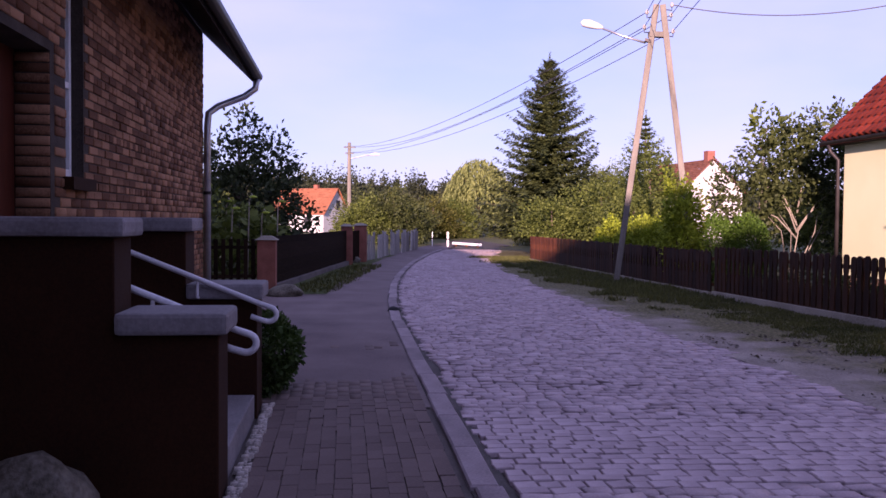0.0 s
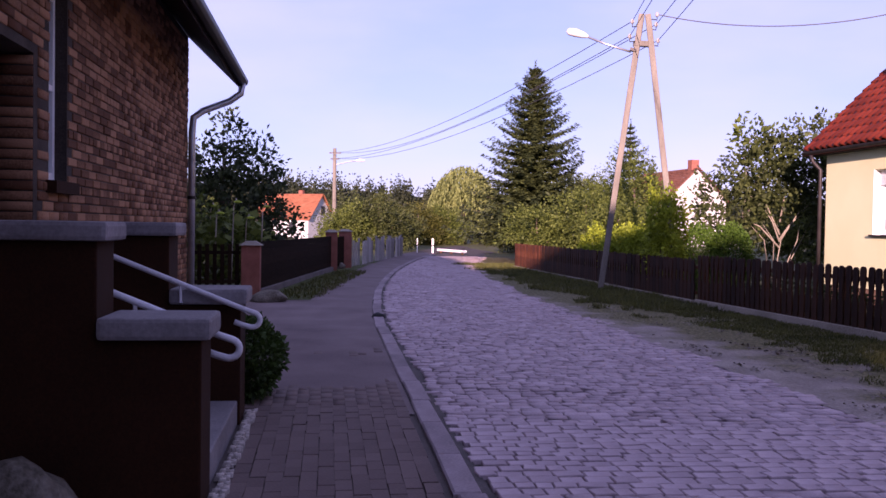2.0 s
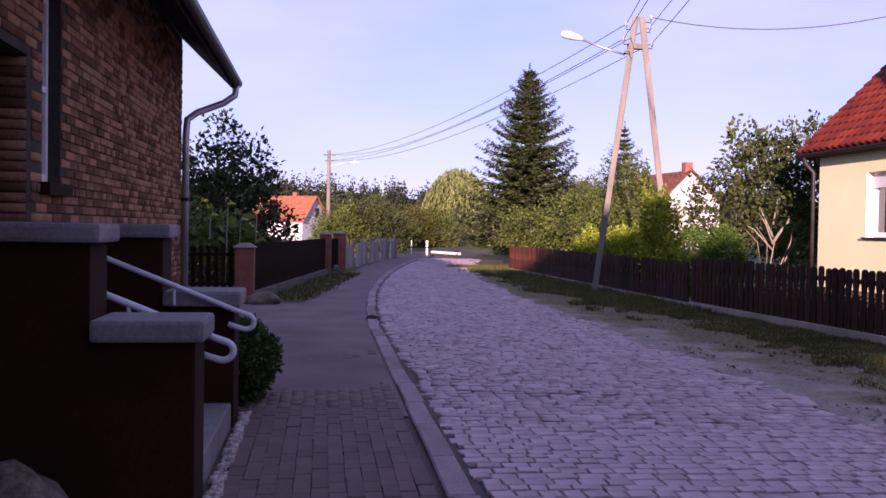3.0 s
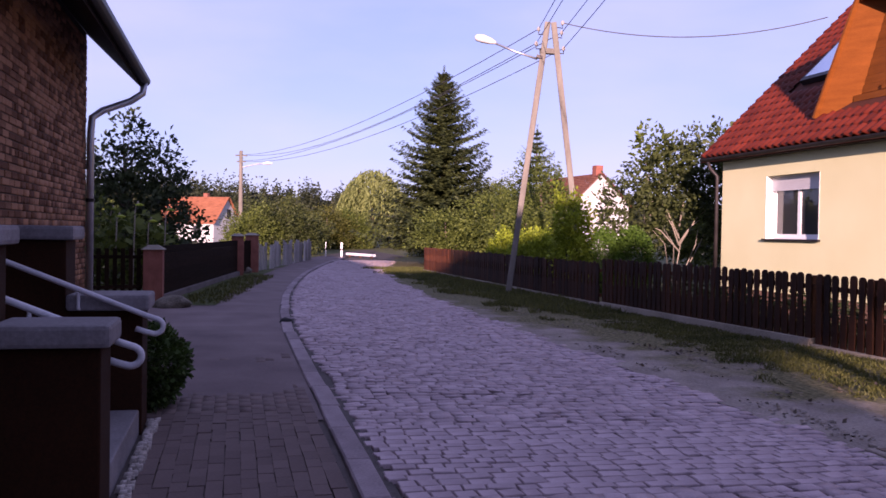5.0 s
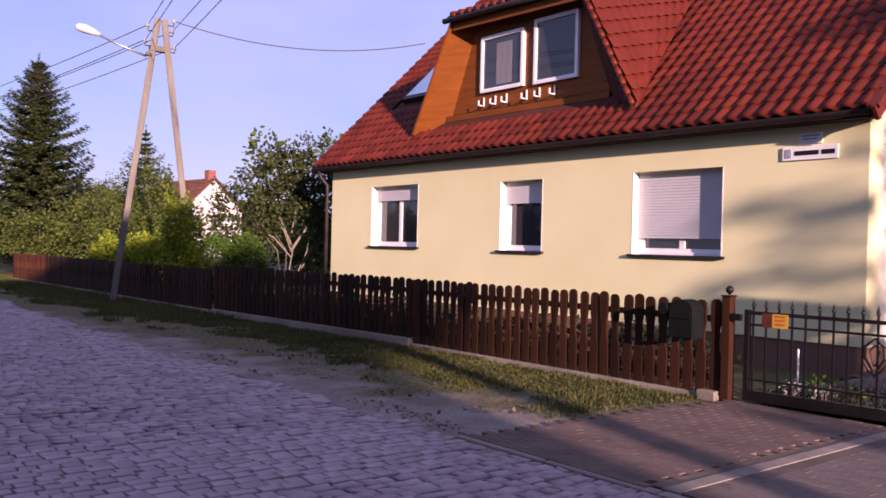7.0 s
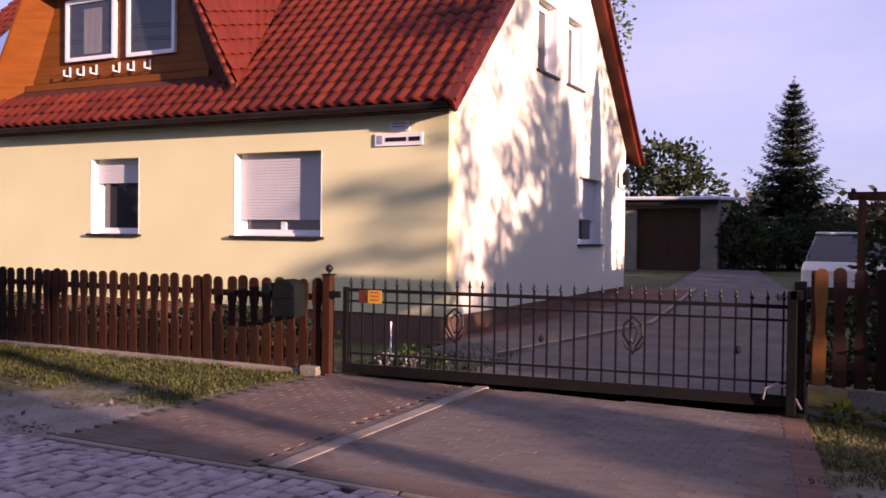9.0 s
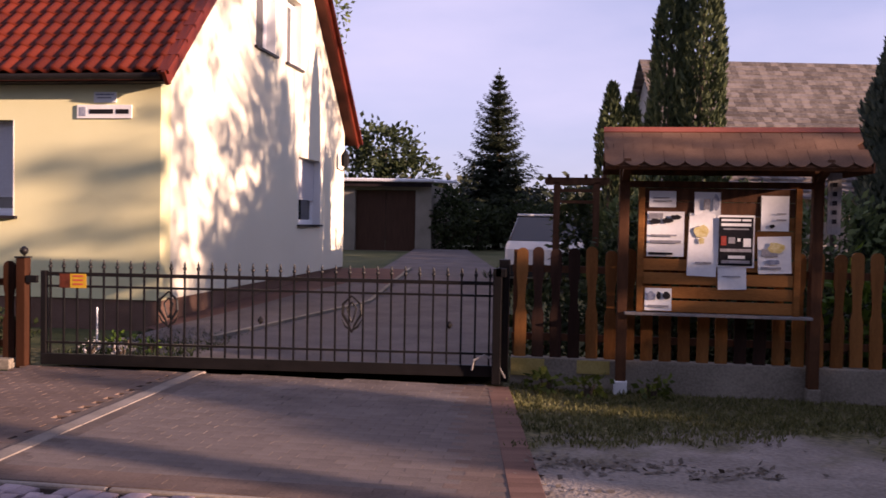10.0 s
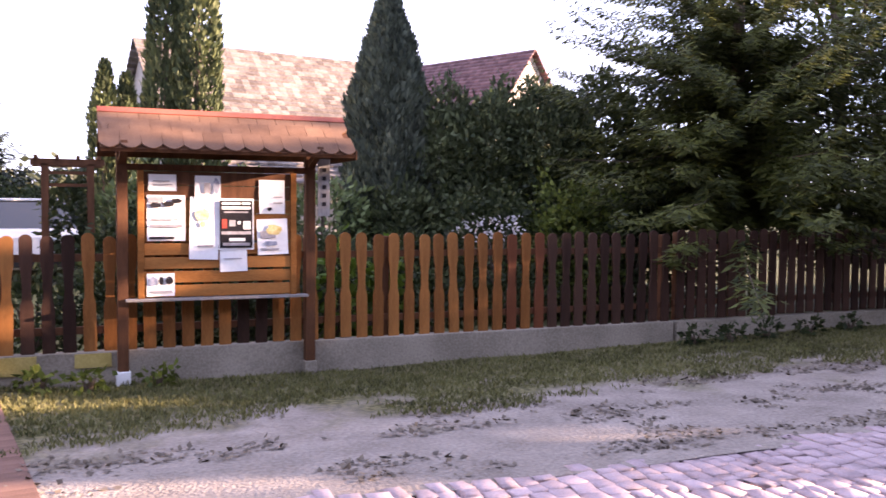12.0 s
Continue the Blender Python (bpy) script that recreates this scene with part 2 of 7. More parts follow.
GREEN_BOX = material("dark_green_paint", (0.004, 0.006, 0.006), (0.010, 0.013, 0.012), 4, 50, 0.75, 0.1, gloss=0.06)
GLASS = glass_material("window_glass", (0.035, 0.035, 0.04))
CAR_PAINT = material("white_car_paint", (0.62, 0.62, 0.63), (0.70, 0.70, 0.71), 2, 50, 0.25, 0, gloss=0.6)
RUBBER = material("black_rubber", (0.015, 0.015, 0.015), (0.035, 0.035, 0.035), 5, 50, 0.8, 0.2)
DOOR = material("brown_front_door", (0.05, 0.012, 0.007), (0.10, 0.026, 0.014), 3, 30, 0.5, 0.2, stretch=(5, 5, 0.6))
EAVE_WOOD = material("dark_eave_boarding", (0.012, 0.008, 0.009), (0.03, 0.021, 0.022), 3, 30, 0.8, 0.3)
LAMP_GLASS = material("lamp_cover", (0.50, 0.50, 0.50), (0.60, 0.60, 0.60), 4, 40, 0.3, 0)
WIRE = material("overhead_wire", (0.05, 0.05, 0.06), (0.10, 0.10, 0.12), 4, 40, 0.6, 0)
PORCELAIN = material("porcelain", (0.22, 0.20, 0.19), (0.40, 0.38, 0.36), 4, 40, 0.3, 0)
CURTAIN = material("net_curtain", (0.16, 0.16, 0.175), (0.26, 0.26, 0.28), 3, 30, 0.9, 0.2, stretch=(8, 8, 0.5))

SPRUCE_LEAF = leaf_material("spruce_needles", (0.014, 0.024, 0.009), (0.080, 0.100, 0.028), 0.2)
SPRUCE_NEAR = leaf_material("near_spruce_needles", (0.010, 0.018, 0.010), (0.095, 0.108, 0.022), 0.25)
MID_LEAF = leaf_material("garden_tree_leaf", (0.012, 0.020, 0.007), (0.078, 0.098, 0.026), 0.3)
HEDGE_LEAF = leaf_material("clipped_hedge_leaf", (0.035, 0.060, 0.022), (0.16, 0.21, 0.080), 0.25)
FRESH_GRASS = leaf_material("fresh_grass_blade", (0.040, 0.050, 0.016), (0.185, 0.178, 0.068), 0.3)
GREEN_LEAF = leaf_material("broad_leaf", (0.022, 0.038, 0.008), (0.13, 0.165, 0.030))
DARK_LEAF = leaf_material("dark_broad_leaf", (0.010, 0.018, 0.008), (0.050, 0.068, 0.024))
WILLOW_LEAF = leaf_material("willow_leaf", (0.075, 0.10, 0.028), (0.25, 0.285, 0.085))
LIME_LEAF = leaf_material("golden_shrub_leaf", (0.085, 0.122, 0.007), (0.31, 0.385, 0.026))
THUJA_LEAF = leaf_material("thuja_spray", (0.020, 0.034, 0.018), (0.105, 0.130, 0.055), 0.2)
JUNIPER_LEAF = leaf_material("juniper_spray", (0.030, 0.045, 0.036), (0.13, 0.155, 0.105), 0.2)
BUSH_LEAF = leaf_material("garden_shrub_leaf", (0.020, 0.050, 0.006), (0.11, 0.20, 0.025), 0.3)
WOOD_LEAF = leaf_material("far_wood_leaf", (0.012, 0.018, 0.009), (0.034, 0.042, 0.019), 0.1)
ROUND_LEAF = leaf_material("round_shrub_leaf", (0.020, 0.055, 0.005), (0.085, 0.165, 0.016), 0.25)
OLIVE_LEAF = leaf_material("olive_broad_leaf", (0.020, 0.026, 0.006), (0.120, 0.125, 0.024))
BOX_LEAF = leaf_material("box_shrub_leaf", (0.006, 0.014, 0.003), (0.042, 0.080, 0.014), 0.25)
# middle picket tone, painted where the sun fades or only grazes
PICKET_HALF_LIT = material("half_lit_picket", (0.060, 0.017, 0.007), (0.13, 0.040, 0.017), 3, 30, 0.7, 0.35, 0.004, stretch=(5, 5, 0.6), vary="object", spread=0.35)
YELLOW_WASH = material("yellow_lime_paint", (0.30, 0.23, 0.07), (0.46, 0.36, 0.13), 5, 40, 0.9, 0.3)
GRASS_LEAF = leaf_material("grass_blade", (0.028, 0.038, 0.009), (0.115, 0.118, 0.030), 0.3)
DRY_LEAF = leaf_material("dry_leaf", (0.06, 0.045, 0.034), (0.17, 0.135, 0.10), 0.1)
# spruce needles darkened so that the colour carries the shade
SHADED_SPRUCE = leaf_material("shaded_spruce_needles", (0.006, 0.012, 0.008), (0.030, 0.040, 0.018), 0.1)
APRON_BED = material("driveway_bed", (0.085, 0.064, 0.054), (0.16, 0.122, 0.104), 3, 60, 0.9, 0.3)
PALE_FLOWER = leaf_material("pale_blossom", (0.30, 0.28, 0.27), (0.55, 0.52, 0.50), 0.3)


# ---- building helpers ----
RNG = np.random.default_rng(7)


class Geo:
    """Vertices and faces of one mesh, in metres."""

    def __init__(self):
        self.v, self.f = [], []

    def face(self, *pts):
        k = len(self.v)
        self.v += [tuple(p) for p in pts]
        self.f.append(tuple(range(k, k + len(pts))))
        return self

    def hexa(self, p):
        """p: four bottom and four top corners, counter-clockwise from above."""
        k = len(self.v)
        self.v += [tuple(q) for q in p]
        for q in ((3, 2, 1, 0), (4, 5, 6, 7), (0, 1, 5, 4), (1, 2, 6, 5), (2, 3, 7, 6), (3, 0, 4, 7)):
            self.f.append(tuple(k + i for i in q))
        return self

    def box(self, a, b):
        (x0, y0, z0), (x1, y1, z1) = a, b
        return self.hexa([(x0, y0, z0), (x1, y0, z0), (x1, y1, z0), (x0, y1, z0), (x0, y0, z1), (x1, y0, z1), (x1, y1, z1), (x0, y1, z1)])

    def beam(self, p, q, w, h):
        """A straight bar of width w and height h from p to q."""
        p, q = Vector(p), Vector(q)
        d = (q - p).normalized()
        side = d.cross(Vector((0, 0, 1)))
        side = side.normalized() if side.length > 0.01 else Vector((1, 0, 0))
        up = side.cross(d).normalized()
        s, u = side * w / 2, up * h / 2
        return self.hexa([p - s - u, p + s - u, q + s - u, q - s - u, p - s + u, p + s + u, q + s + u, q - s + u])

    def tube(self, path, radii, n=8):
        path = [Vector(p) for p in path]
        if isinstance(radii, (int, float)):
            radii = [radii] * len(path)
        k = len(self.v)
        ref = None
        for i, p in enumerate(path):
            d = (path[min(i + 1, len(path) - 1)] - path[max(i - 1, 0)]).normalized()
            if ref is None:
                ref = d.orthogonal().normalized()
            ref = (ref - d * ref.dot(d)).normalized()
            o = d.cross(ref)
            for j in range(n):
                a = 2 * math.pi * j / n
                self.v.append(tuple(p + (ref * math.cos(a) + o * math.sin(a)) * radii[i]))
        for i in range(len(path) - 1):
            for j in range(n):
                a, b = k + i * n + j, k + i * n + (j + 1) % n
                self.f.append((a, b, b + n, a + n))
        self.f.append(tuple(k + j for j in reversed(range(n))))
        self.f.append(tuple(k + (len(path) - 1) * n + j for j in range(n)))
        return self

    def slab(self, outline, thick):
        """A flat outline of 3D points given a thickness vector."""
        t = Vector(thick)
        k, n = len(self.v), len(outline)
        self.v += [tuple(p) for p in outline] + [tuple(Vector(p) + t) for p in outline]
        self.f.append(tuple(range(k, k + n)))
        self.f.append(tuple(range(k + 2 * n - 1, k + n - 1, -1)))
        for i in range(n):
            j = (i + 1) % n
            self.f.append((k + j, k + i, k + n + i, k + n + j))
        return self

    def lathe(self, at, profile, n=12):
        return self.tube([(at[0], at[1], at[2] + z) for r, z in profile], [max(r, 0.001) for r, z in profile], n)

    def wall(self, place, cuts, openings, low, top, thick):
        """A wall along u from cuts[0] to cuts[-1]; place(u, depth, z) gives the point; openings: (u0, u1, z0, z1); top(u): its upper edge."""
        us = sorted(set(list(cuts) + [u for o in openings for u in o[:2]]))
        for a, b in zip(us, us[1:]):
            m = (a + b) / 2
            holes = sorted((o[2], o[3]) for o in openings if o[0] < m < o[1])
            z = low
            for z0, z1 in holes + [(None, None)]:
                ta, tb = (z0, z0) if z0 is not None else (top(a), top(b))
                for d in (0, thick):
                    q = [place(a, d, z), place(b, d, z), place(b, d, tb), place(a, d, ta)]
                    self.face(*(q if d == 0 else q[::-1]))
                z = z1
            self.face(place(a, 0, top(a)), place(b, 0, top(b)), place(b, thick, top(b)), place(a, thick, top(a)))
        for u in (us[0], us[-1]):
            self.face(place(u, 0, low), place(u, 0, top(u)), place(u, thick, top(u)), place(u, thick, low))
        for u0, u1, z0, z1 in openings:
            r = [(u0, z0), (u1, z0), (u1, z1), (u0, z1)]
            for (ua, za), (ub, zb) in zip(r, r[1:] + r[:1]):
                self.face(place(ua, 0, za), place(ub, 0, zb), place(ub, thick, zb), place(ua, thick, za))
        return self


def mesh_of(name, geo, mat, bevel=0.0, smooth=False):
    me = bpy.data.meshes.new(name)
    me.from_pydata(geo.v, [], geo.f)
    bm = bmesh.new()
    bm.from_mesh(me)
    bmesh.ops.remove_doubles(bm, verts=bm.verts, dist=0.0004)
    bmesh.ops.recalc_face_normals(bm, faces=bm.faces)
    if bevel:
        edges = [e for e in bm.edges if len(e.link_faces) == 2 and e.calc_face_angle(0) > 0.6]
        bmesh.ops.bevel(bm, geom=edges, offset=bevel, segments=2, profile=0.6, affect="EDGES", clamp_overlap=True)
    if smooth:
        for f in bm.faces:
            f.smooth = True
    bm.to_mesh(me)
    bm.free()
    me.materials.append(mat)
    return me


def thing(name, base, label, category, group="", kind=""):
    ob = new(name)
    ob.empty_display_size = 0.2
    ob.location = base
    tagged(ob, label, category, group, kind)
    return ob


def hang(ob, parent):
    ob.parent = parent
    ob.matrix_parent_inverse = Matrix.Translation(-parent.location)
    return ob


def part(name, geo, mat, parent=None, label="", bevel=0.0, smooth=False):
    """One mesh object out of geo, as a part of parent."""
    me = geo if isinstance(geo, bpy.types.Mesh) else mesh_of(name, geo, mat, bevel, smooth)
    ob = new(name, me)
    if parent is not None:
        hang(ob, parent)
    return tagged(ob, label)


def quads_mesh(name, corners, mat):
    """corners: an array (n, 4, 3) of separate quads."""
    c = np.asarray(corners, dtype=np.float32)
    n = len(c)
    me = bpy.data.meshes.new(name)
    me.vertices.add(4 * n)
    me.vertices.foreach_set("co", c.ravel())
    me.loops.add(4 * n)
    me.loops.foreach_set("vertex_index", np.arange(4 * n, dtype=np.int32))
    me.polygons.add(n)
    me.polygons.foreach_set("loop_start", np.arange(n, dtype=np.int32) * 4)
    me.update(calc_edges=True)
    me.materials.append(mat)
    return me


def solids_mesh(name, verts, faces, mat):
    """verts: an array (n, k, 3) of alike solids; faces: quads over the k corners."""
    v = np.asarray(verts, dtype=np.float32)
    n, k = v.shape[:2]
    f = (np.arange(n)[:, None, None] * k + np.asarray(faces)[None]).reshape(-1, 4)
    me = bpy.data.meshes.new(name)
    me.vertices.add(n * k)
    me.vertices.foreach_set("co", v.ravel())
    me.loops.add(f.size)
    me.loops.foreach_set("vertex_index", f.ravel().astype(np.int32))
    me.polygons.add(len(f))
    me.polygons.foreach_set("loop_start", np.arange(len(f), dtype=np.int32) * 4)
    me.update(calc_edges=True)
    me.materials.append(mat)
    return me


def unit(a):
    return a / np.maximum(np.linalg.norm(a, axis=-1, keepdims=True), 1e-6)


def leaf_quads(at, along, length, width, roll=None):
    """Diamond leaves at points, pointing along directions."""
    n = len(at)
    along = unit(along)
    side = unit(np.cross(along, RNG.normal(size=(n, 3)) if roll is None else roll))
    nrm = np.cross(along, side)
    L, W = np.asarray(length).reshape(-1, 1), np.asarray(width).reshape(-1, 1)
    mid = at + along * L * 0.45 + nrm * L * 0.08
    return np.stack([at, mid + side * W / 2, at + along * L, mid - side * W / 2], 1)


def rise(x, y):
    """Height of the ground: level on the street, rising gently in the yards."""
    return min(max((y - 9.2) * 0.03, 0.0), 0.5)




def block_geo(w, d, h, chamfer):
    """A chamfered block, its top face at z = 0."""
    g = Geo()
    c = chamfer
    lo = [(-w / 2, -d / 2, -h), (w / 2, -d / 2, -h), (w / 2, d / 2, -h), (-w / 2, d / 2, -h)]
    mi = [(x, y, -c) for x, y, z in lo]
    hi = [(-w / 2 + c, -d / 2 + c, 0), (w / 2 - c, -d / 2 + c, 0), (w / 2 - c, d / 2 - c, 0), (-w / 2 + c, d / 2 - c, 0)]
    g.v = lo + mi + hi
    for k in (0, 4):
        for i in range(4):
            j = (i + 1) % 4
            g.f.append((k + i, k + j, k + 4 + j, k + 4 + i))
    g.f.append((8, 9, 10, 11))
    return g


BLOCK_FACES = [(0, 1, 5, 4), (1, 2, 6, 5), (2, 3, 7, 6), (3, 0, 4, 7), (4, 5, 9, 8), (5, 6, 10, 9), (6, 7, 11, 10), (7, 4, 8, 11), (8, 9, 10, 11)]


def block_verts(cx, cy, cz, w, d, turn, h, chamfer, wob=0.0):
    """Many chamfered blocks at once: arrays of centres, sizes and turns; (n, 12, 3)."""
    n = len(cx)
    sx, sy = np.array([-1, 1, 1, -1]), np.array([-1, -1, 1, 1])
    out = np.zeros((n, 12, 3))
    for k, (zz, cut) in enumerate(((-h, 0.0), (-chamfer, 0.0), (0.0, chamfer))):
        px = sx[None] * (w[:, None] / 2 - cut) + (RNG.normal(0, wob, (n, 4)) if wob else 0)
        py = sy[None] * (d[:, None] / 2 - cut) + (RNG.normal(0, wob, (n, 4)) if wob else 0)
        ca, sa = np.cos(turn)[:, None], np.sin(turn)[:, None]
        out[:, 4 * k:4 * k + 4, 0] = cx[:, None] + px * ca - py * sa
        out[:, 4 * k:4 * k + 4, 1] = cy[:, None] + px * sa + py * ca
        out[:, 4 * k:4 * k + 4, 2] = cz[:, None] + zz
    if wob:
        out[:, 8:, 2] += RNG.normal(0, wob * 0.4, (n, 4))
    return out


# ---- ground, road, pavement ----
def kerb_y(x):
    return 0.77 + (0.0115 * (-x - 13) ** 1.7 if x < -13 else 0.0)


def verge_y(x):
    return 4.42 + (0.0135 * (-x - 19) ** 1.7 if x < -19 else 0.0)


def ribbon(xs, lower, upper, z, across=1, lift=None):
    g = Geo()
    for a, b in zip(xs, xs[1:]):
        for k in range(across):
            t0, t1 = k / across, (k + 1) / across
            pts = []
            for x, t in ((a, t0), (b, t0), (b, t1), (a, t1)):
                y = lower(x) * (1 - t) + upper(x) * t
                pts.append((x, y, z + (lift(x, y) if lift else 0)))
            g.face(*pts)
    return g


def ground_sheet():
    g = Geo()
    xs = [-2500, -900, -400, -200, -100, -60, -40, -30, -20, -14, -8, -4, 0, 4, 8, 14, 20, 40, 100, 300, 900, 2500]
    ys = [-2500, -900, -300, -100, -40, -20, -10, -5, 0, 3, 4, 8.9, 9.2, 12, 16, 20, 26, 32, 60, 120, 300, 900, 2500]
    for x0, x1 in zip(xs, xs[1:]):
        for y0, y1 in zip(ys, ys[1:]):
            g.face(*[(x, y, -0.3 if 4 <= y <= 8.9 and abs(x) < 15 else rise(x, y) - 0.06) for x, y in ((x0, y0), (x1, y0), (x1, y1), (x0, y1))])
    return tagged(part("ground", g, GROUND), "grassy village ground reaching the horizon", "ground", kind="structure")


def dip(x, y):
    """The verge sinks a hand's width towards the fence beside the notice board."""
    across = min(max((x + 1.6) / 1.6, 0), 1) * min(max((9.5 - x) / 6.5, 0), 1)
    return -0.12 * across * min(max((y - 6.0) / 2.2, 0), 1)


def verge_lift(x, y):
    if -5.1 < x < -0.85 and y > 4.75:
        return -0.16
    return dip(x, y) + 0.022 * noise.noise((x * 0.9, y * 0.9, 3.0)) + 0.01 * noise.noise((x * 4, y * 4, 1.0))


def verge_material():
    """Bare sand beside the road, thin grass towards the fence, with ragged patches."""
    m = material("sandy_grass_verge", (0.15, 0.122, 0.102), (0.34, 0.29, 0.25), 1.8, 30, 0.95, 0.7, 0.03)
    n, l = m.node_tree.nodes, m.node_tree.links
    co = n.new("ShaderNodeTexCoord")
    sep = n.new("ShaderNodeSeparateXYZ")
    l.new(co.outputs["Object"], sep.inputs[0])
    tex = n.new("ShaderNodeTexNoise")
    tex.inputs["Scale"].default_value, tex.inputs["Detail"].default_value = 1.1, 7.0
    l.new(co.outputs["Object"], tex.inputs["Vector"])
    ya = n.new("ShaderNodeMath")
    ya.operation = "MULTIPLY_ADD"
    ya.inputs[1].default_value, ya.inputs[2].default_value = 0.30, -1.90
    l.new(sep.outputs["Y"], ya.inputs[0])
    xa = n.new("ShaderNodeMath")
    xa.operation = "MULTIPLY_ADD"
    xa.inputs[1].default_value = -0.034
    l.new(sep.outputs["X"], xa.inputs[0])
    l.new(ya.outputs[0], xa.inputs[2])
    s = n.new("ShaderNodeMath")
    s.operation = "MULTIPLY_ADD"
    s.inputs[1].default_value = 1.5
    l.new(tex.outputs["Fac"], s.inputs[0])
    l.new(xa.outputs[0], s.inputs[2])
    ramp = n.new("ShaderNodeValToRGB")
    ramp.color_ramp.elements[0].position, ramp.color_ramp.elements[1].position = 0.62, 0.92
    l.new(s.outputs[0], ramp.inputs[0])
    fine = n.new("ShaderNodeTexNoise")
    fine.inputs["Scale"].default_value, fine.inputs["Detail"].default_value = 18.0, 6.0
    l.new(co.outputs["Object"], fine.inputs["Vector"])
    gr = n.new("ShaderNodeValToRGB")
    gr.color_ramp.elements[0].position, gr.color_ramp.elements[1].position = 0.35, 0.7
    gr.color_ramp.elements[0].color, gr.color_ramp.elements[1].color = (0.046, 0.047, 0.019, 1), (0.195, 0.168, 0.085, 1)
    l.new(fine.outputs["Fac"], gr.inputs[0])
    mix = n.new("ShaderNodeMix")
    mix.data_type = "RGBA"
    p = n["Principled BSDF"]
    old = p.inputs["Base Color"].links[0].from_socket
    l.new(ramp.outputs[0], mix.inputs[0])
    l.new(old, mix.inputs[6])
    l.new(gr.outputs[0], mix.inputs[7])
    l.new(mix.outputs[2], p.inputs["Base Color"])
    return m


ground_sheet()
XS = [24 - 1.5 * i for i in range(75)]
road = tagged(part("road", ribbon(XS, lambda x: kerb_y(x) + 0.1, lambda x: verge_y(x) + 0.15, -0.022, 4), JOINT), "village road of worn lilac-grey granite setts", "road", kind="structure")
pavement = tagged(part("pavement", ribbon(XS, lambda x: max(kerb_y(x) - 1.9, -1.1) if x < -17 else -1.0, lambda x: kerb_y(x) - 0.035, -0.012, 2), PAVE_BASE),
                  "worn brick-paved footpath beside the sett road", "pavement", kind="structure")
part("worn_surface", ribbon([-7.2, -9, -11.2, -13, -15, -17, -19, -22, -25, -28, -31, -34, -38, -42, -46, -52], lambda x: kerb_y(x) - 1.75 if x < -18.2 else (-0.98 if x > -9.5 else (-1.2 if x > -13.7 else -2.6)), lambda x: kerb_y(x) - 0.04, 0.004, 3), ASPHALT, pavement)
VERGE = verge_material()
XV = [14 - 0.45 * i for i in range(150)]
tagged(part("verge", ribbon(XV, lambda x: verge_y(x), lambda x: 9.3, 0.0, 12, verge_lift), VERGE, smooth=True), "sandy verge with ragged thin grass along the fence", "verge", kind="structure")
tagged(part("lawn_strip", ribbon([-18.2 - 1.6 * i for i in range(14)], lambda x: kerb_y(x) - 3.2, lambda x: kerb_y(x) - 1.3, 0.012, 3, verge_lift), material("strip_grass", (0.03, 0.045, 0.012), (0.10, 0.11, 0.04), 2, 30, 0.95, 0.7, 0.03)),
       "strip of short grass between footpath and fence", "lawn", kind="structure")
# driveway: apron before the gate and paved yard behind it
driveway = tagged(part("driveway", Geo().hexa([(-5.52, 4.52, -0.05), (-0.30, 4.52, -0.05), (-0.78, 8.5, -0.12), (-5.40, 8.2, -0.05), (-5.52, 4.52, 0.004), (-0.30, 4.52, 0.004), (-0.78, 8.5, -0.060), (-5.40, 8.2, 0.004)]), APRON_BED),
                  "block-paved driveway in red and grey before the gate", "driveway", kind="structure")
yard = tagged(part("yard_paving", Geo().face((-5.3, 8.2, 0.035), (-0.7, 8.6, 0.035), (-0.9, 13, 0.10), (-1.8, 21, 0.37), (-3.6, 29.5, 0.56), (-5.4, 29.5, 0.56), (-4.6, 21, 0.37), (-5.2, 13, 0.16)), YARD_GREY),
              "grey paved yard drive leading to the garage", "driveway", kind="structure")
part("red_border", Geo().face((-5.44, 10.6, 0.10), (-4.3, 10.2, 0.075), (-3.35, 14, 0.17), (-3.9, 20.5, 0.37), (-5.44, 20.5, 0.37)), YARD_RED, yard)
part("yard_kerb", Geo().beam((-4.25, 10.0, 0.09), (-3.3, 14, 0.19), 0.07, 0.06).beam((-3.3, 14, 0.19), (-3.85, 20.5, 0.385), 0.07, 0.06), CONCRETE, yard)


# ---- the yellow house ----
ROOF_Z = lambda y: 3.40 + 0.97 * (y - 10.7)
WALL_Y, WEST, EAST, BACK, RIDGE_Y = 11.0, -18.45, -5.44, 20.3, 15.65
FRONT_OPEN = [(-16.72, -14.95, 1.52, 2.85), (-12.37, -11.24, 1.50, 2.79), (-9.21, -7.55, 1.50, 2.80)]
GABLE_OPEN = [(16.85, 18.35, 1.40, 2.75), (14.42, 15.42, 4.45, 5.72), (16.03, 16.95, 4.45, 5.74)]
house = thing("yellow_house", ((WEST + EAST) / 2, 15.6, 0), "yellow rendered village house with red pantile roof and wood-clad dormer", "house")


def gable_top(y):
    return min(ROOF_Z(y), ROOF_Z(2 * RIDGE_Y - y)) - 0.06


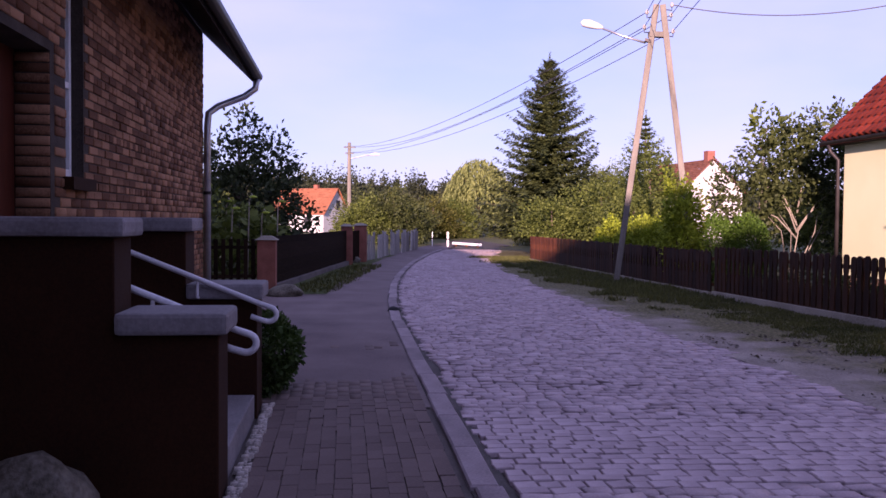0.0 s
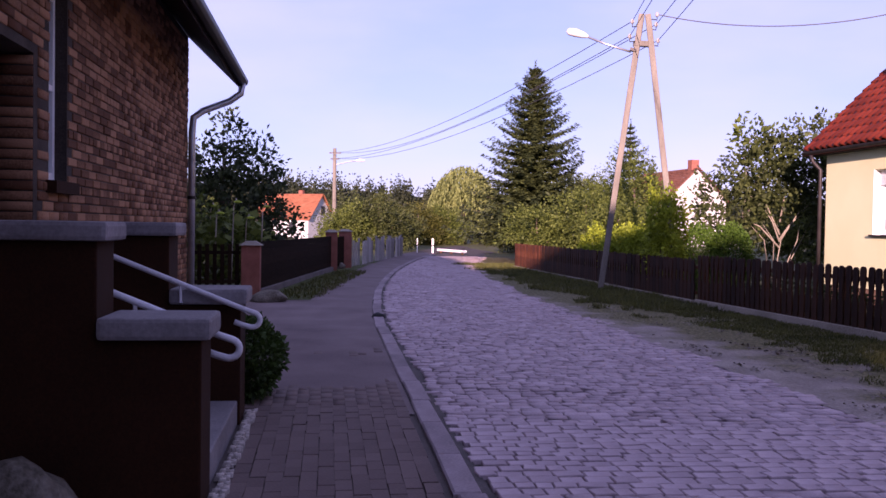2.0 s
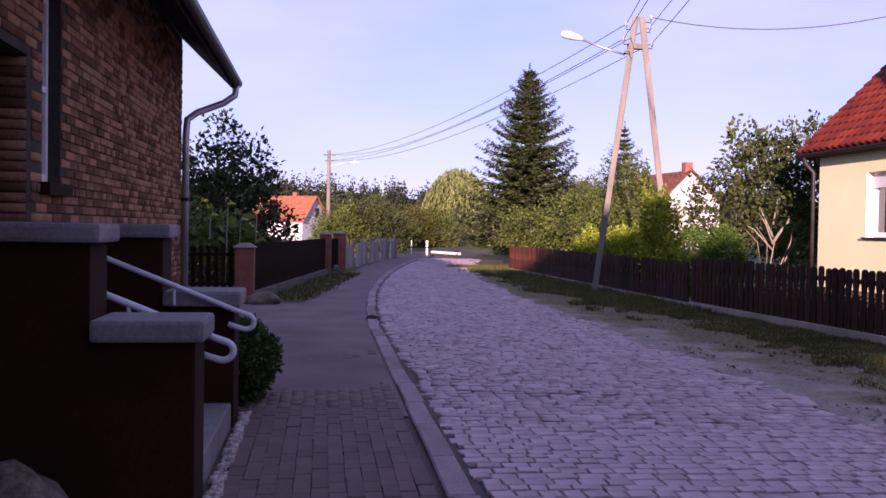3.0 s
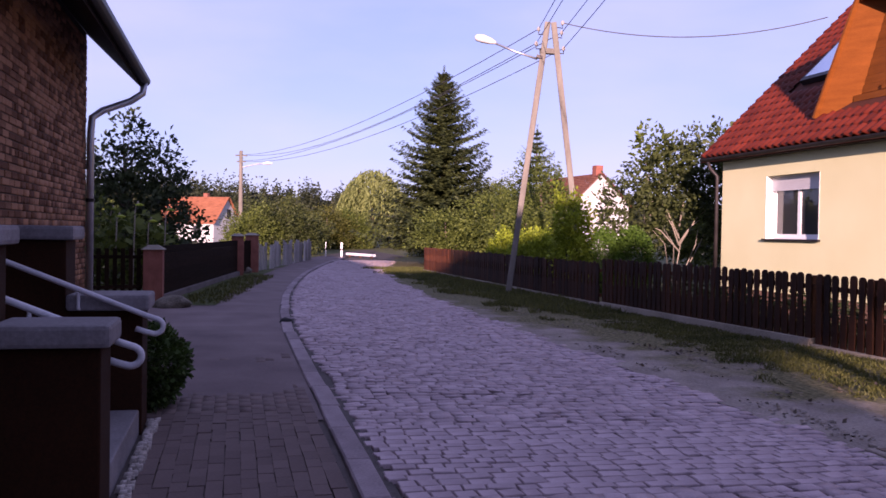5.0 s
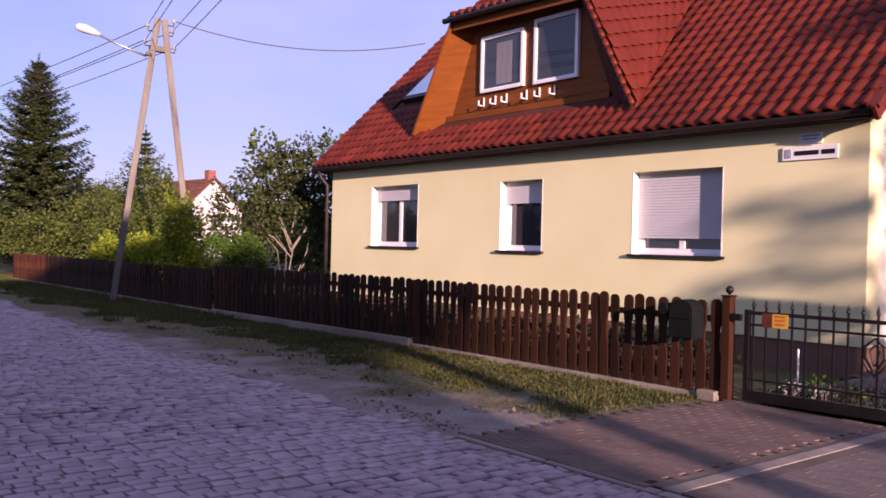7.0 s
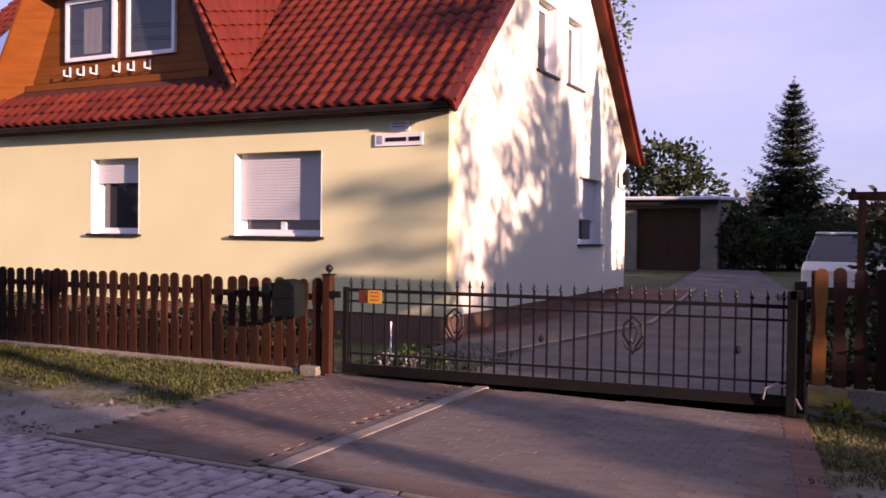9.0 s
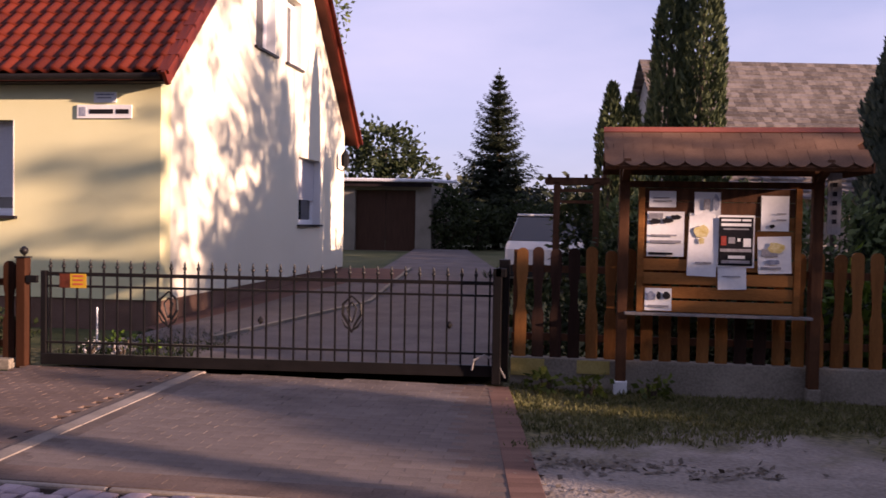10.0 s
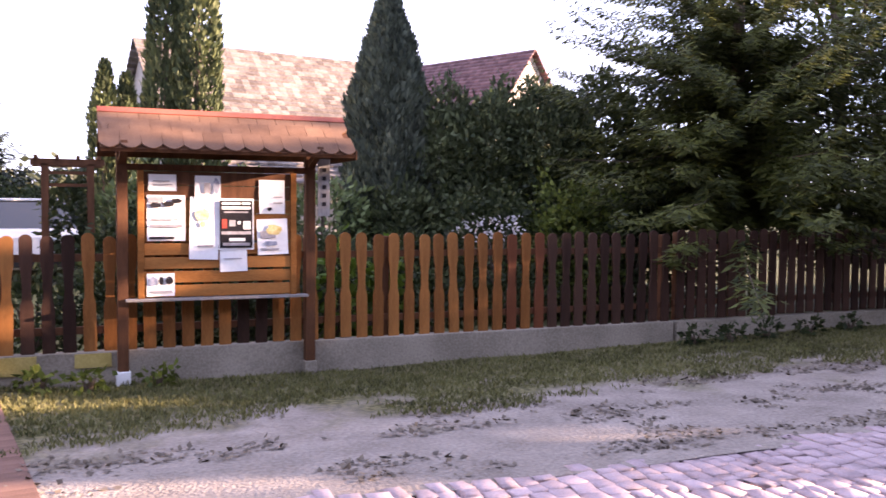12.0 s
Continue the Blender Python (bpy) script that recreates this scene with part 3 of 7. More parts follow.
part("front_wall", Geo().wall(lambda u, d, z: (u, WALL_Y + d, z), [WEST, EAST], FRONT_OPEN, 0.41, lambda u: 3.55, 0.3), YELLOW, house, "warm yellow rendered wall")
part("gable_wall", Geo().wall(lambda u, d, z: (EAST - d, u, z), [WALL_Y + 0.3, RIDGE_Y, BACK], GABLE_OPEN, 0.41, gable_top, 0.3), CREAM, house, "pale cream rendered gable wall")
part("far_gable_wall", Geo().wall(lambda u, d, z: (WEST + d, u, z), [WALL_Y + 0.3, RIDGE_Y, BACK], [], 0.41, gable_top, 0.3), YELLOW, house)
part("back_wall", Geo().wall(lambda u, d, z: (u, BACK - d, z), [WEST + 0.3, EAST - 0.3], [], 0.41, lambda u: 3.4, 0.3), YELLOW, house)
part("plinth", Geo().box((WEST + 0.02, WALL_Y + 0.02, -0.1), (EAST - 0.02, BACK - 0.02, 0.41)), PLINTH, house, "brown rendered plinth")
part("floor_slab", Geo().box((WEST + 0.3, WALL_Y + 0.3, 0.42), (EAST - 0.3, BACK - 0.3, 0.6)), CONCRETE, house)
# roof shell
rf = Geo()
for s in (1, -1):
    fy = (lambda y: y) if s == 1 else (lambda y: 2 * RIDGE_Y - y)
    o = [(-18.95, fy(10.70), ROOF_Z(10.70) - 0.02), (-5.22, fy(10.70), ROOF_Z(10.70) - 0.02), (-5.22, RIDGE_Y, ROOF_Z(RIDGE_Y) - 0.02), (-18.95, RIDGE_Y, ROOF_Z(RIDGE_Y) - 0.02)]
    rf.slab(o, (0, 0, -0.10))
roof = part("roof", rf, ROOF_UNDER, house, "steep red pantile roof")
part("verge_board", Geo().beam((-5.20, 10.62, ROOF_Z(10.62) - 0.04), (-5.20, RIDGE_Y, ROOF_Z(RIDGE_Y) - 0.04), 0.05, 0.20).beam((-5.20, RIDGE_Y, ROOF_Z(RIDGE_Y) - 0.04), (-5.20, 2 * RIDGE_Y - 10.62, ROOF_Z(10.62) - 0.04), 0.05, 0.20), TILE, roof, "red tiled verge edge")
for i in range(20):
    a, b = 10.6 + i * 0.2525, 10.6 + (i + 1) * 0.2525 + 0.03
    part("verge_tile", Geo().beam((-5.20, 2 * RIDGE_Y - a, ROOF_Z(a) + 0.03), (-5.20, 2 * RIDGE_Y - b, ROOF_Z(b) + 0.03), 0.22, 0.05), TILE, roof)
    part("verge_tile", Geo().beam((-5.22, a, ROOF_Z(a) + 0.06), (-5.22, b, ROOF_Z(b) + 0.045), 0.16, 0.06), TILE, roof)
gut = Geo()
for i in range(14):
    a = math.pi * i / 13
    gut.v += [(x, 10.72 - 0.070 * math.cos(a), 3.365 - 0.080 * math.sin(a)) for x in (-18.9, -5.3)]
for i in range(13):
    gut.f.append((2 * i, 2 * i + 1, 2 * i + 3, 2 * i + 2))
part("gutter", gut, DARK_METAL, house, "dark brown half-round gutter")
part("soffit", Geo().box((-18.9, 10.76, 3.27), (-5.3, 10.998, 3.33)), EAVE_WOOD, house)
part("downpipe", Geo().tube([(-18.62, 10.72, 3.29), (-18.62, 10.76, 3.14), (-18.56, 10.92, 2.95), (-18.56, 10.92, 0.05)], 0.045, 10), DARK_METAL, house, "dark downpipe", smooth=True)


def window(parent, place, u0, u1, z0, z1, shutter, panes, sill=True):
    """A recessed window; place(u, depth, z); shutter: how far the roller blind is down (0 to 1)."""
    bars = Geo()

    def bar(a, b, za, zb, d0, d1, g):
        g.hexa([place(a, d0, za), place(b, d0, za), place(b, d1, za), place(a, d1, za), place(a, d0, zb), place(b, d0, zb), place(b, d1, zb), place(a, d1, zb)])

    t = 0.055
    bar(u0, u0 + t, z0, z1, 0.17, 0.24, bars)
    bar(u1 - t, u1, z0, z1, 0.17, 0.24, bars)
    bar(u0 + t, u1 - t, z0, z0 + t, 0.17, 0.24, bars)
    bar(u0 + t, u1 - t, z1 - t, z1, 0.17, 0.24, bars)
    frame_part = part("window_frame", bars, PVC, parent, "white plastic window frame", bevel=0.008)
    step = (u1 - u0 - 2 * t) / panes
    for i in range(panes):
        a, b = u0 + t + i * step, u0 + t + (i + 1) * step
        sash = Geo()
        s = 0.05
        bar(a, a + s, z0 + t, z1 - t, 0.185, 0.235, sash)
        bar(b - s, b, z0 + t, z1 - t, 0.185, 0.235, sash)
        bar(a + s, b - s, z0 + t, z0 + t + s, 0.185, 0.235, sash)
        bar(a + s, b - s, z1 - t - s, z1 - t, 0.185, 0.235, sash)
        part("sash", sash, PVC, frame_part)
        gl = Geo()
        bar(a + s, b - s, z0 + t + s, z1 - t - s, 0.205, 0.215, gl)
        part("pane", gl, GLASS, frame_part)
    if shutter:
        zb = z1 - (z1 - z0) * shutter
        sh = Geo()
        k = max(3, int((z1 - zb) / 0.045))
        prof = []
        for i in range(k):
            a, b = zb + (z1 - zb) * i / k, zb + (z1 - zb) * (i + 0.84) / k
            prof += [(0.136, a), (0.136, b), (0.144, b + 0.001), (0.144, zb + (z1 - zb) * (i + 1) / k - 0.001)]
        for (da, za), (db, zc) in zip(prof, prof[1:]):
            sh.face(place(u0 + 0.02, da, za), place(u1 - 0.02, da, za), place(u1 - 0.02, db, zc), place(u0 + 0.02, db, zc))
        part("roller_shutter", sh, SHUTTER, parent, "pale grey roller shutter, partly down")
    e = 0.012
    for a in (u0, u1 - e):
        lin = Geo()
        bar(a, a + e, z0, z1, -0.004, 0.168, lin)
        part("white_reveal", lin, WHITE, parent, "white painted window reveal")
    if sill:
        sl = Geo()
        bar(u0 - 0.05, u1 + 0.05, z0 - 0.035, z0 + 0.004, -0.06, 0.17, sl)
        part("window_sill", sl, DARK_METAL, parent, "dark metal sill")


front = lambda u, d, z: (u, WALL_Y + d, z)
gable = lambda u, d, z: (EAST - d, u, z)
window(house, front, *FRONT_OPEN[0], 0.24, 2)
window(house, front, *FRONT_OPEN[1], 0.32, 1)
window(house, front, *FRONT_OPEN[2], 0.80, 2)
window(house, gable, *GABLE_OPEN[0], 0.62, 1)
window(house, gable, *GABLE_OPEN[1], 0.0, 1)
window(house, gable, *GABLE_OPEN[2], 0.0, 1)

# dormer with splayed, tiled sides
dormer = part("dormer", Geo().slab([(-14.62, 11.60, 4.22), (-10.22, 11.60, 4.22), (-10.90, 11.60, 6.02), (-13.85, 11.60, 6.02)], (0, 0.12, 0)), DORMER, house, "dormer with orange-brown stained boarding")
BL, TL, TR, BR = Vector((-15.32, 11.17, 3.87)), Vector((-14.22, 11.28, 6.12)), Vector((-10.74, 11.28, 6.05)), Vector((-9.33, 11.08, 3.79))
TLB, TRB = Vector((-13.95, 14.05, 6.66)), Vector((-10.30, 14.05, 6.66))
# left reveal in sunny cladding colour; its right twin is painted dark as shade
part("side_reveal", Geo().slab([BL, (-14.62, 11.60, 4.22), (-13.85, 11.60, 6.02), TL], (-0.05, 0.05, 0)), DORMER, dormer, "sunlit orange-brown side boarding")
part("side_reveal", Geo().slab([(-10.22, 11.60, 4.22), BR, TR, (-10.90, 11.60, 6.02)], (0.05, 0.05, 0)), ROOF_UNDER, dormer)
part("front_soffit", Geo().slab([TL, (-13.85, 11.60, 6.02), (-10.90, 11.60, 6.02), TR], (0, 0, 0.05)), ROOF_UNDER, dormer)
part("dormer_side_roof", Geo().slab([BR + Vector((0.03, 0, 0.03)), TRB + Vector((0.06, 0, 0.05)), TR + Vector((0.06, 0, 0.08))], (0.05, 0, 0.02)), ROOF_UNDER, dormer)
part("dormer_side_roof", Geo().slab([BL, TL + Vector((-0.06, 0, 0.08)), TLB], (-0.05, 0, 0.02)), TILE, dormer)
part("dormer_top_roof", Geo().slab([TL + Vector((-0.1, -0.12, 0.06)), TR + Vector((0.1, -0.12, 0.06)), TRB + Vector((0.1, 0.6, 0.2)), TLB + Vector((-0.1, 0.6, 0.2))], (0, 0, 0.09)), TILE, dormer)
part("dormer_gutter", Geo().tube([TL + Vector((-0.15, -0.16, 0.05)), TR + Vector((0.12, -0.16, 0.05))], 0.06, 8), DARK_METAL, dormer, smooth=True)
part("fascia", Geo().beam(TL + Vector((0, -0.03, -0.07)), TR + Vector((0, -0.03, -0.07)), 0.04, 0.16), DORMER, dormer)
part("edge_board", Geo().beam(BR + Vector((0.02, -0.05, 0.05)), TR + Vector((0.04, -0.05, 0.04)), 0.07, 0.06), EAVE_WOOD, dormer, "dark edge board")
for i in range(13):
    q = BR.lerp(TR, (i + 0.5) / 13) + Vector((0.05, -0.05, 0.09))
    w = (TR - BR).normalized() * 0.085
    part("edge_tile", Geo().tube([q - w, q - w * 0.2, q + w], [0.050, 0.056, 0.040], 8), TILE, dormer, smooth=True)
for i in range(14):
    q = TL.lerp(TR, (i + 0.5) / 14) + Vector((0, -0.17, 0.125))
    part("front_tile", Geo().tube([q, q + Vector((0, 0.32, 0.09))], [0.085, 0.075], 10), TILE, dormer, smooth=True)
part("edge_board", Geo().beam(BL + Vector((0, -0.05, 0.05)), TL + Vector((0, -0.05, 0.04)), 0.10, 0.05), DORMER, dormer)
part("base_board", Geo().box((-14.7, 11.50, 4.17), (-10.2, 11.60, 4.29)), DORMER, dormer)
for i in range(11):
    z = 4.32 + i * 0.155
    k = (z - 4.22) / 1.8
    part("board", Geo().box((-14.60 + 0.76 * k, 11.585, z), (-10.24 - 0.66 * k, 11.60, z + 0.152)), DORMER, dormer)
for u0, u1, z0, z1 in ((-13.66, -12.40, 4.66, 5.78), (-12.12, -10.98, 4.64, 5.86)):
    wf = Geo()
    for a, b in (((u0, 11.52, z0), (u0 + 0.07, 11.60, z1)), ((u1 - 0.07, 11.52, z0), (u1, 11.60, z1)), ((u0 + 0.07, 11.52, z0), (u1 - 0.07, 11.60, z0 + 0.07)), ((u0 + 0.07, 11.52, z1 - 0.07), (u1 - 0.07, 11.60, z1))):
        wf.box(a, b)
    fr = part("dormer_window_frame", wf, PVC, dormer, "white plastic dormer window", bevel=0.008)
for u0, u1, z0, z1 in ((-13.66, -12.40, 4.66, 5.78), (-12.12, -10.98, 4.64, 5.86)):
    part("dormer_pane", Geo().box((u0 + 0.07, 11.555, z0 + 0.07), (u1 - 0.07, 11.565, z1 - 0.07)), GLASS, dormer)
part("curtain", Geo().box((-13.2, 11.549, 4.78), (-12.75, 11.553, 5.6)), CURTAIN, dormer)
for x in (-13.58, -13.23, -12.90, -12.33, -11.98, -11.58):
    part("flower_box_bracket", Geo().box((x - 0.012, 11.560, 4.41), (x + 0.012, 11.58, 4.57)).box((x - 0.012, 11.43, 4.39), (x + 0.012, 11.58, 4.41)).box((x - 0.012, 11.425, 4.39), (x + 0.012, 11.445, 4.50)), WHITE, dormer)
sk = Geo()
p = lambda x, y, h: (x, y - 0.7 * h, ROOF_Z(y) + 0.72 * h)
sk.hexa([p(-17.40, 12.30, 0), p(-16.38, 12.30, 0), p(-16.38, 13.38, 0), p(-17.40, 13.38, 0), p(-17.40, 12.30, 0.13), p(-16.38, 12.30, 0.13), p(-16.38, 13.38, 0.13), p(-17.40, 13.38, 0.13)])
skylight = part("skylight", sk, DARK_METAL, house, "dark-framed roof window reflecting the sky", bevel=0.01)
part("pane", Geo().face(p(-17.31, 12.39, 0.136), p(-16.47, 12.39, 0.136), p(-16.47, 13.29, 0.136), p(-17.31, 13.29, 0.136)), material("skylight_glass", (0.80, 0.82, 0.86), (0.88, 0.90, 0.94), 1, 10, 0.14, 0, metal=1.0), skylight)
# wall lamp and address plates
lamp = thing("wall_lantern", (EAST, 19.65, 2.55), "black wrought-iron wall lantern on the gable", "lamp")
part("bracket", Geo().tube([(EAST, 19.65, 2.70), (EAST + 0.14, 19.65, 2.62), (EAST + 0.2, 19.65, 2.72)], 0.015, 6), BLACK_METAL, lamp)
part("lantern_body", Geo().lathe((EAST + 0.2, 19.65, 2.72), [(0.02, 0), (0.09, 0.03), (0.10, 0.26), (0.03, 0.36), (0.01, 0.40)], 8), BLACK_METAL, lamp)
plate = thing("address_plate", (-6.3, 11.0, 2.93), "white enamel plate with blue print on the wall", "sign", "address plates")
part("plate", Geo().box((-6.62, 10.975, 2.82), (-5.84, 10.997, 3.00)), PAPER, plate, bevel=0.004)
part("crest", Geo().box((-6.58, 10.970, 2.85), (-6.49, 10.974, 2.97)), BLUE_PRINT, plate)
part("lettering_bar", Geo().box((-6.44, 10.970, 2.88), (-6.10, 10.974, 2.94)), INK, plate)
part("lettering_bar", Geo().box((-6.06, 10.970, 2.88), (-5.88, 10.974, 2.94)), INK, plate)
plate2 = thing("small_plate", (-6.2, 11.0, 3.10), "small white notice plate on the wall", "sign", "address plates")
part("plate", Geo().box((-6.38, 10.98, 3.03), (-6.06, 10.997, 3.17)), PAPER, plate2)
part("lettering_bar", Geo().box((-6.35, 10.975, 3.125), (-6.09, 10.979, 3.145)), BLUE_PRINT, plate2)
part("lettering_bar", Geo().box((-6.33, 10.975, 3.085), (-6.13, 10.979, 3.10)), GREY_PRINT, plate2)

# ---- the brick house beside the footpath ----
FACE = -2.1
brick_house = thing("brick_house", (-8, -6, 0), "old brown brick house with dark overhanging eaves", "house")
DOOR_O, WIN_O = (-6.70, -5.65, 0.56, 2.75), (-7.52, -7.05, 1.86, 3.36)
part("front_wall", Geo().wall(lambda u, d, z: (u, FACE - 0.012 - d, z), [-13.7, 1.2], [DOOR_O, WIN_O], -0.1, lambda u: 4.33, 0.36), MORTAR, brick_house, "dark brown brick wall")
part("end_wall", Geo().wall(lambda u, d, z: (-13.7 + d, u, z), [-9.9, -6.0, FACE - 0.38], [], -0.1, lambda y: 3.75 + (y - (-1.34)) * -0.95 if y > -6 else 3.75 + (-10.66 - y) * -0.95, 0.36), BRICK, brick_house)
part("end_wall", Geo().wall(lambda u, d, z: (1.2 - d, u, z), [-9.9, -6.0, FACE - 0.38], [], -0.1, lambda y: 3.75 + (y - (-1.34)) * -0.95 if y > -6 else 3.75 + (-10.66 - y) * -0.95, 0.36), BRICK, brick_house)
part("back_wall", Geo().box((-13.7, -10.26, -0.1), (1.2, -9.9, 3.75)), BRICK, brick_house)
br = Geo()
br.slab([(-14.1, -1.40, 3.80), (1.4, -1.40, 3.80), (1.4, -6.0, 8.25), (-14.1, -6.0, 8.25)], (0, 0, -0.14))
br.slab([(-14.1, -10.66, 3.80), (1.6, -10.66, 3.80), (1.6, -6.0, 8.25), (-14.1, -6.0, 8.25)], (0, 0, -0.14))
part("roof", br, EAVE_WOOD, brick_house, "dark roof with boarded eaves")
gt = Geo()
gt.tube([(-14.12, -1.335, 3.76), (1.6, -1.335, 3.78)], 0.075, 10)
part("gutter", gt, DARK_METAL, brick_house, "dark rounded gutter", smooth=True)
dp = part("downpipe", Geo().tube([(-13.95, -1.335, 3.72), (-13.95, -1.36, 3.55), (-13.90, -1.52, 3.42), (-13.75, -1.90, 3.24), (-13.64, -2.02, 3.12), (-13.62, -2.035, 2.9), (-13.62, -2.035, 0.0)], 0.052, 12), STEEL, brick_house, "zinc downpipe with swan neck", smooth=True)
part("pipe_clip", Geo().tube([(-13.62, -2.035, 1.9), (-13.62, -2.035, 1.95)], 0.062, 12), DARK_METAL, dp)
part("front_door", Geo().box((-6.70, -2.42, 0.56), (-5.65, -2.36, 2.75)), DOOR, brick_house, "dark red-brown panelled front door")
wf = Geo()
for a, b in (((-7.52, 1.86), (-7.46, 3.36)), ((-7.11, 1.86), (-7.05, 3.36)), ((-7.46, 1.86), (-7.11, 1.93)), ((-7.46, 3.29), (-7.11, 3.36)), ((-7.46, 2.58), (-7.11, 2.63))):
    wf.box((a[0], -2.27, a[1]), (b[0], -2.205, b[1]))
wfr = part("window_frame", wf, WHITE, brick_house, "narrow white window frame", bevel=0.005)
part("pane", Geo().box((-7.46, -2.25, 1.93), (-7.11, -2.245, 3.29)), GLASS, wfr)
part("window_sill", Geo().box((-7.60, FACE - 0.14, 1.76), (-6.98, FACE + 0.07, 1.855)), CHEEK, brick_house, "dark stone sill")

# ---- entrance steps ----
steps = thing("entrance_steps", (-6.1, -1.3, 0), "brown rendered entrance steps with grey concrete caps", "steps")


def cheek(x0, x1):
    w = part("cheek_wall", Geo().slab([(x0, -0.66, -0.05), (x0, -0.66, 0.925), (x0, -1.20, 0.925), (x0, -1.20, 1.445), (x0, FACE + 0.001, 1.445), (x0, FACE + 0.001, -0.05)], (x1 - x0, 0, 0)), CHEEK, steps, "dark brown rendered cheek wall", bevel=0.012)
    part("cap", Geo().box((x0 - 0.05, -1.195, 0.925), (x1 + 0.05, -0.61, 1.045)), STEP_CAP, w, "worn concrete cap", bevel=0.025)
    part("cap", Geo().box((x0 - 0.05, FACE + 0.002, 1.445), (x1 + 0.05, -1.14, 1.55)), STEP_CAP, w, "worn concrete cap", bevel=0.025)


cheek(-5.20, -4.82)
cheek(-7.35, -6.95)
for i, (y0, y1) in enumerate(((-0.68, -1.05), (-0.98, -1.36), (-1.28, -2.09))):
    part("tread", Geo().box((-6.948, y1, 0.18 * i - 0.02 if i else -0.02), (-5.202, y0, 0.18 * (i + 1))), STEP_CAP, steps, "pale concrete tread", bevel=0.012)
for x in (-6.86, -5.28):
    part("handrail", Geo().tube([(x, -1.95, 1.42), (x, -1.57, 1.28), (x, -0.62, 0.893)] + [(x, -0.566 + 0.060 * math.cos(radians(q)), 0.815 + 0.056 * math.sin(radians(q))) for q in range(68, -113, -20)] + [(x, -0.64, 0.778), (x, -0.70, 0.80)], 0.021, 10), RAIL, steps, "white painted tubular handrail", smooth=True)
    part("rail_bracket", Geo().tube([(x, -1.1, 1.085), (x, -1.1, 0.95), (x + (-0.1 if x < -6 else 0.09), -1.1, 0.93)], 0.012, 6), RAIL, steps)


def boulder(name, at, r, seed, label, mat=STONE):
    bm = bmesh.new()
    bmesh.ops.create_icosphere(bm, subdivisions=3, radius=1.0)
    for v in bm.verts:
        k = 1 + 0.28 * noise.noise(v.co * 1.3 + Vector((seed, 0, 0))) + 0.08 * noise.noise(v.co * 4 + Vector((0, seed, 0)))
        v.co = Vector((v.co.x * r[0] * k, v.co.y * r[1] * k, max(v.co.z * k, -0.35) * r[2]))
    me = bpy.data.meshes.new(name)
    for f in bm.faces:
        f.smooth = True
    bm.to_mesh(me)
    bm.free()
    me.materials.append(mat)
    ob = new(name, me)
    ob.location = at
    return tagged(ob, label, "stone")


boulder("boulder", (-4.36, -1.50, 0.08), (0.26, 0.33, 0.34), 3.0, "rough grey-brown boulder beside the entrance steps")
boulder("boulder", (-17.9, -1.15, 0.05), (0.3, 0.35, 0.18), 8.0, "low field stone at the foot of the brick pillar")
boulder("boulder", (-31.6, 0.25, 0.05), (0.35, 0.4, 0.22), 5.0, "low field stone before the far brick pillars")
boulder("drain_stone", (-14.9, 0.86, -0.02), (0.16, 0.13, 0.10), 12.0, "dark clod of stone lying on the kerb", RUBBER)


# ---- picket fences ----
def picket_geo(h, w=0.115, t=0.026, waist=True):
    """A picket with a rounded head and scalloped waist, its foot at the origin, facing -y."""
    r = w / 2
    side = [(r, 0.0), (r, h * 0.40)]
    if waist:
        side += [(r * 0.72, h * 0.46), (r * 0.66, h * 0.54), (r * 0.74, h * 0.66), (r * 0.97, h * 0.74)]
    side += [(r, h * 0.80), (r, h - r * 0.9)]
    side += [(r * math.cos(a), h - r * 0.9 + r * 0.9 * math.sin(a)) for a in (0.5, 1.0, 1.35)]
    ring = side + [(-x, z) for x, z in reversed(side)]
    return Geo().slab([(x, -t / 2, z) for x, z in ring], (0, t, 0))


PICKETS = {}


def picket_mesh(h, mat, w=0.115, waist=True):
    key = (round(h, 2), mat.name, w, waist)
    if key not in PICKETS:
        PICKETS[key] = mesh_of("picket", picket_geo(h, w, 0.026, waist), mat)
    return PICKETS[key]


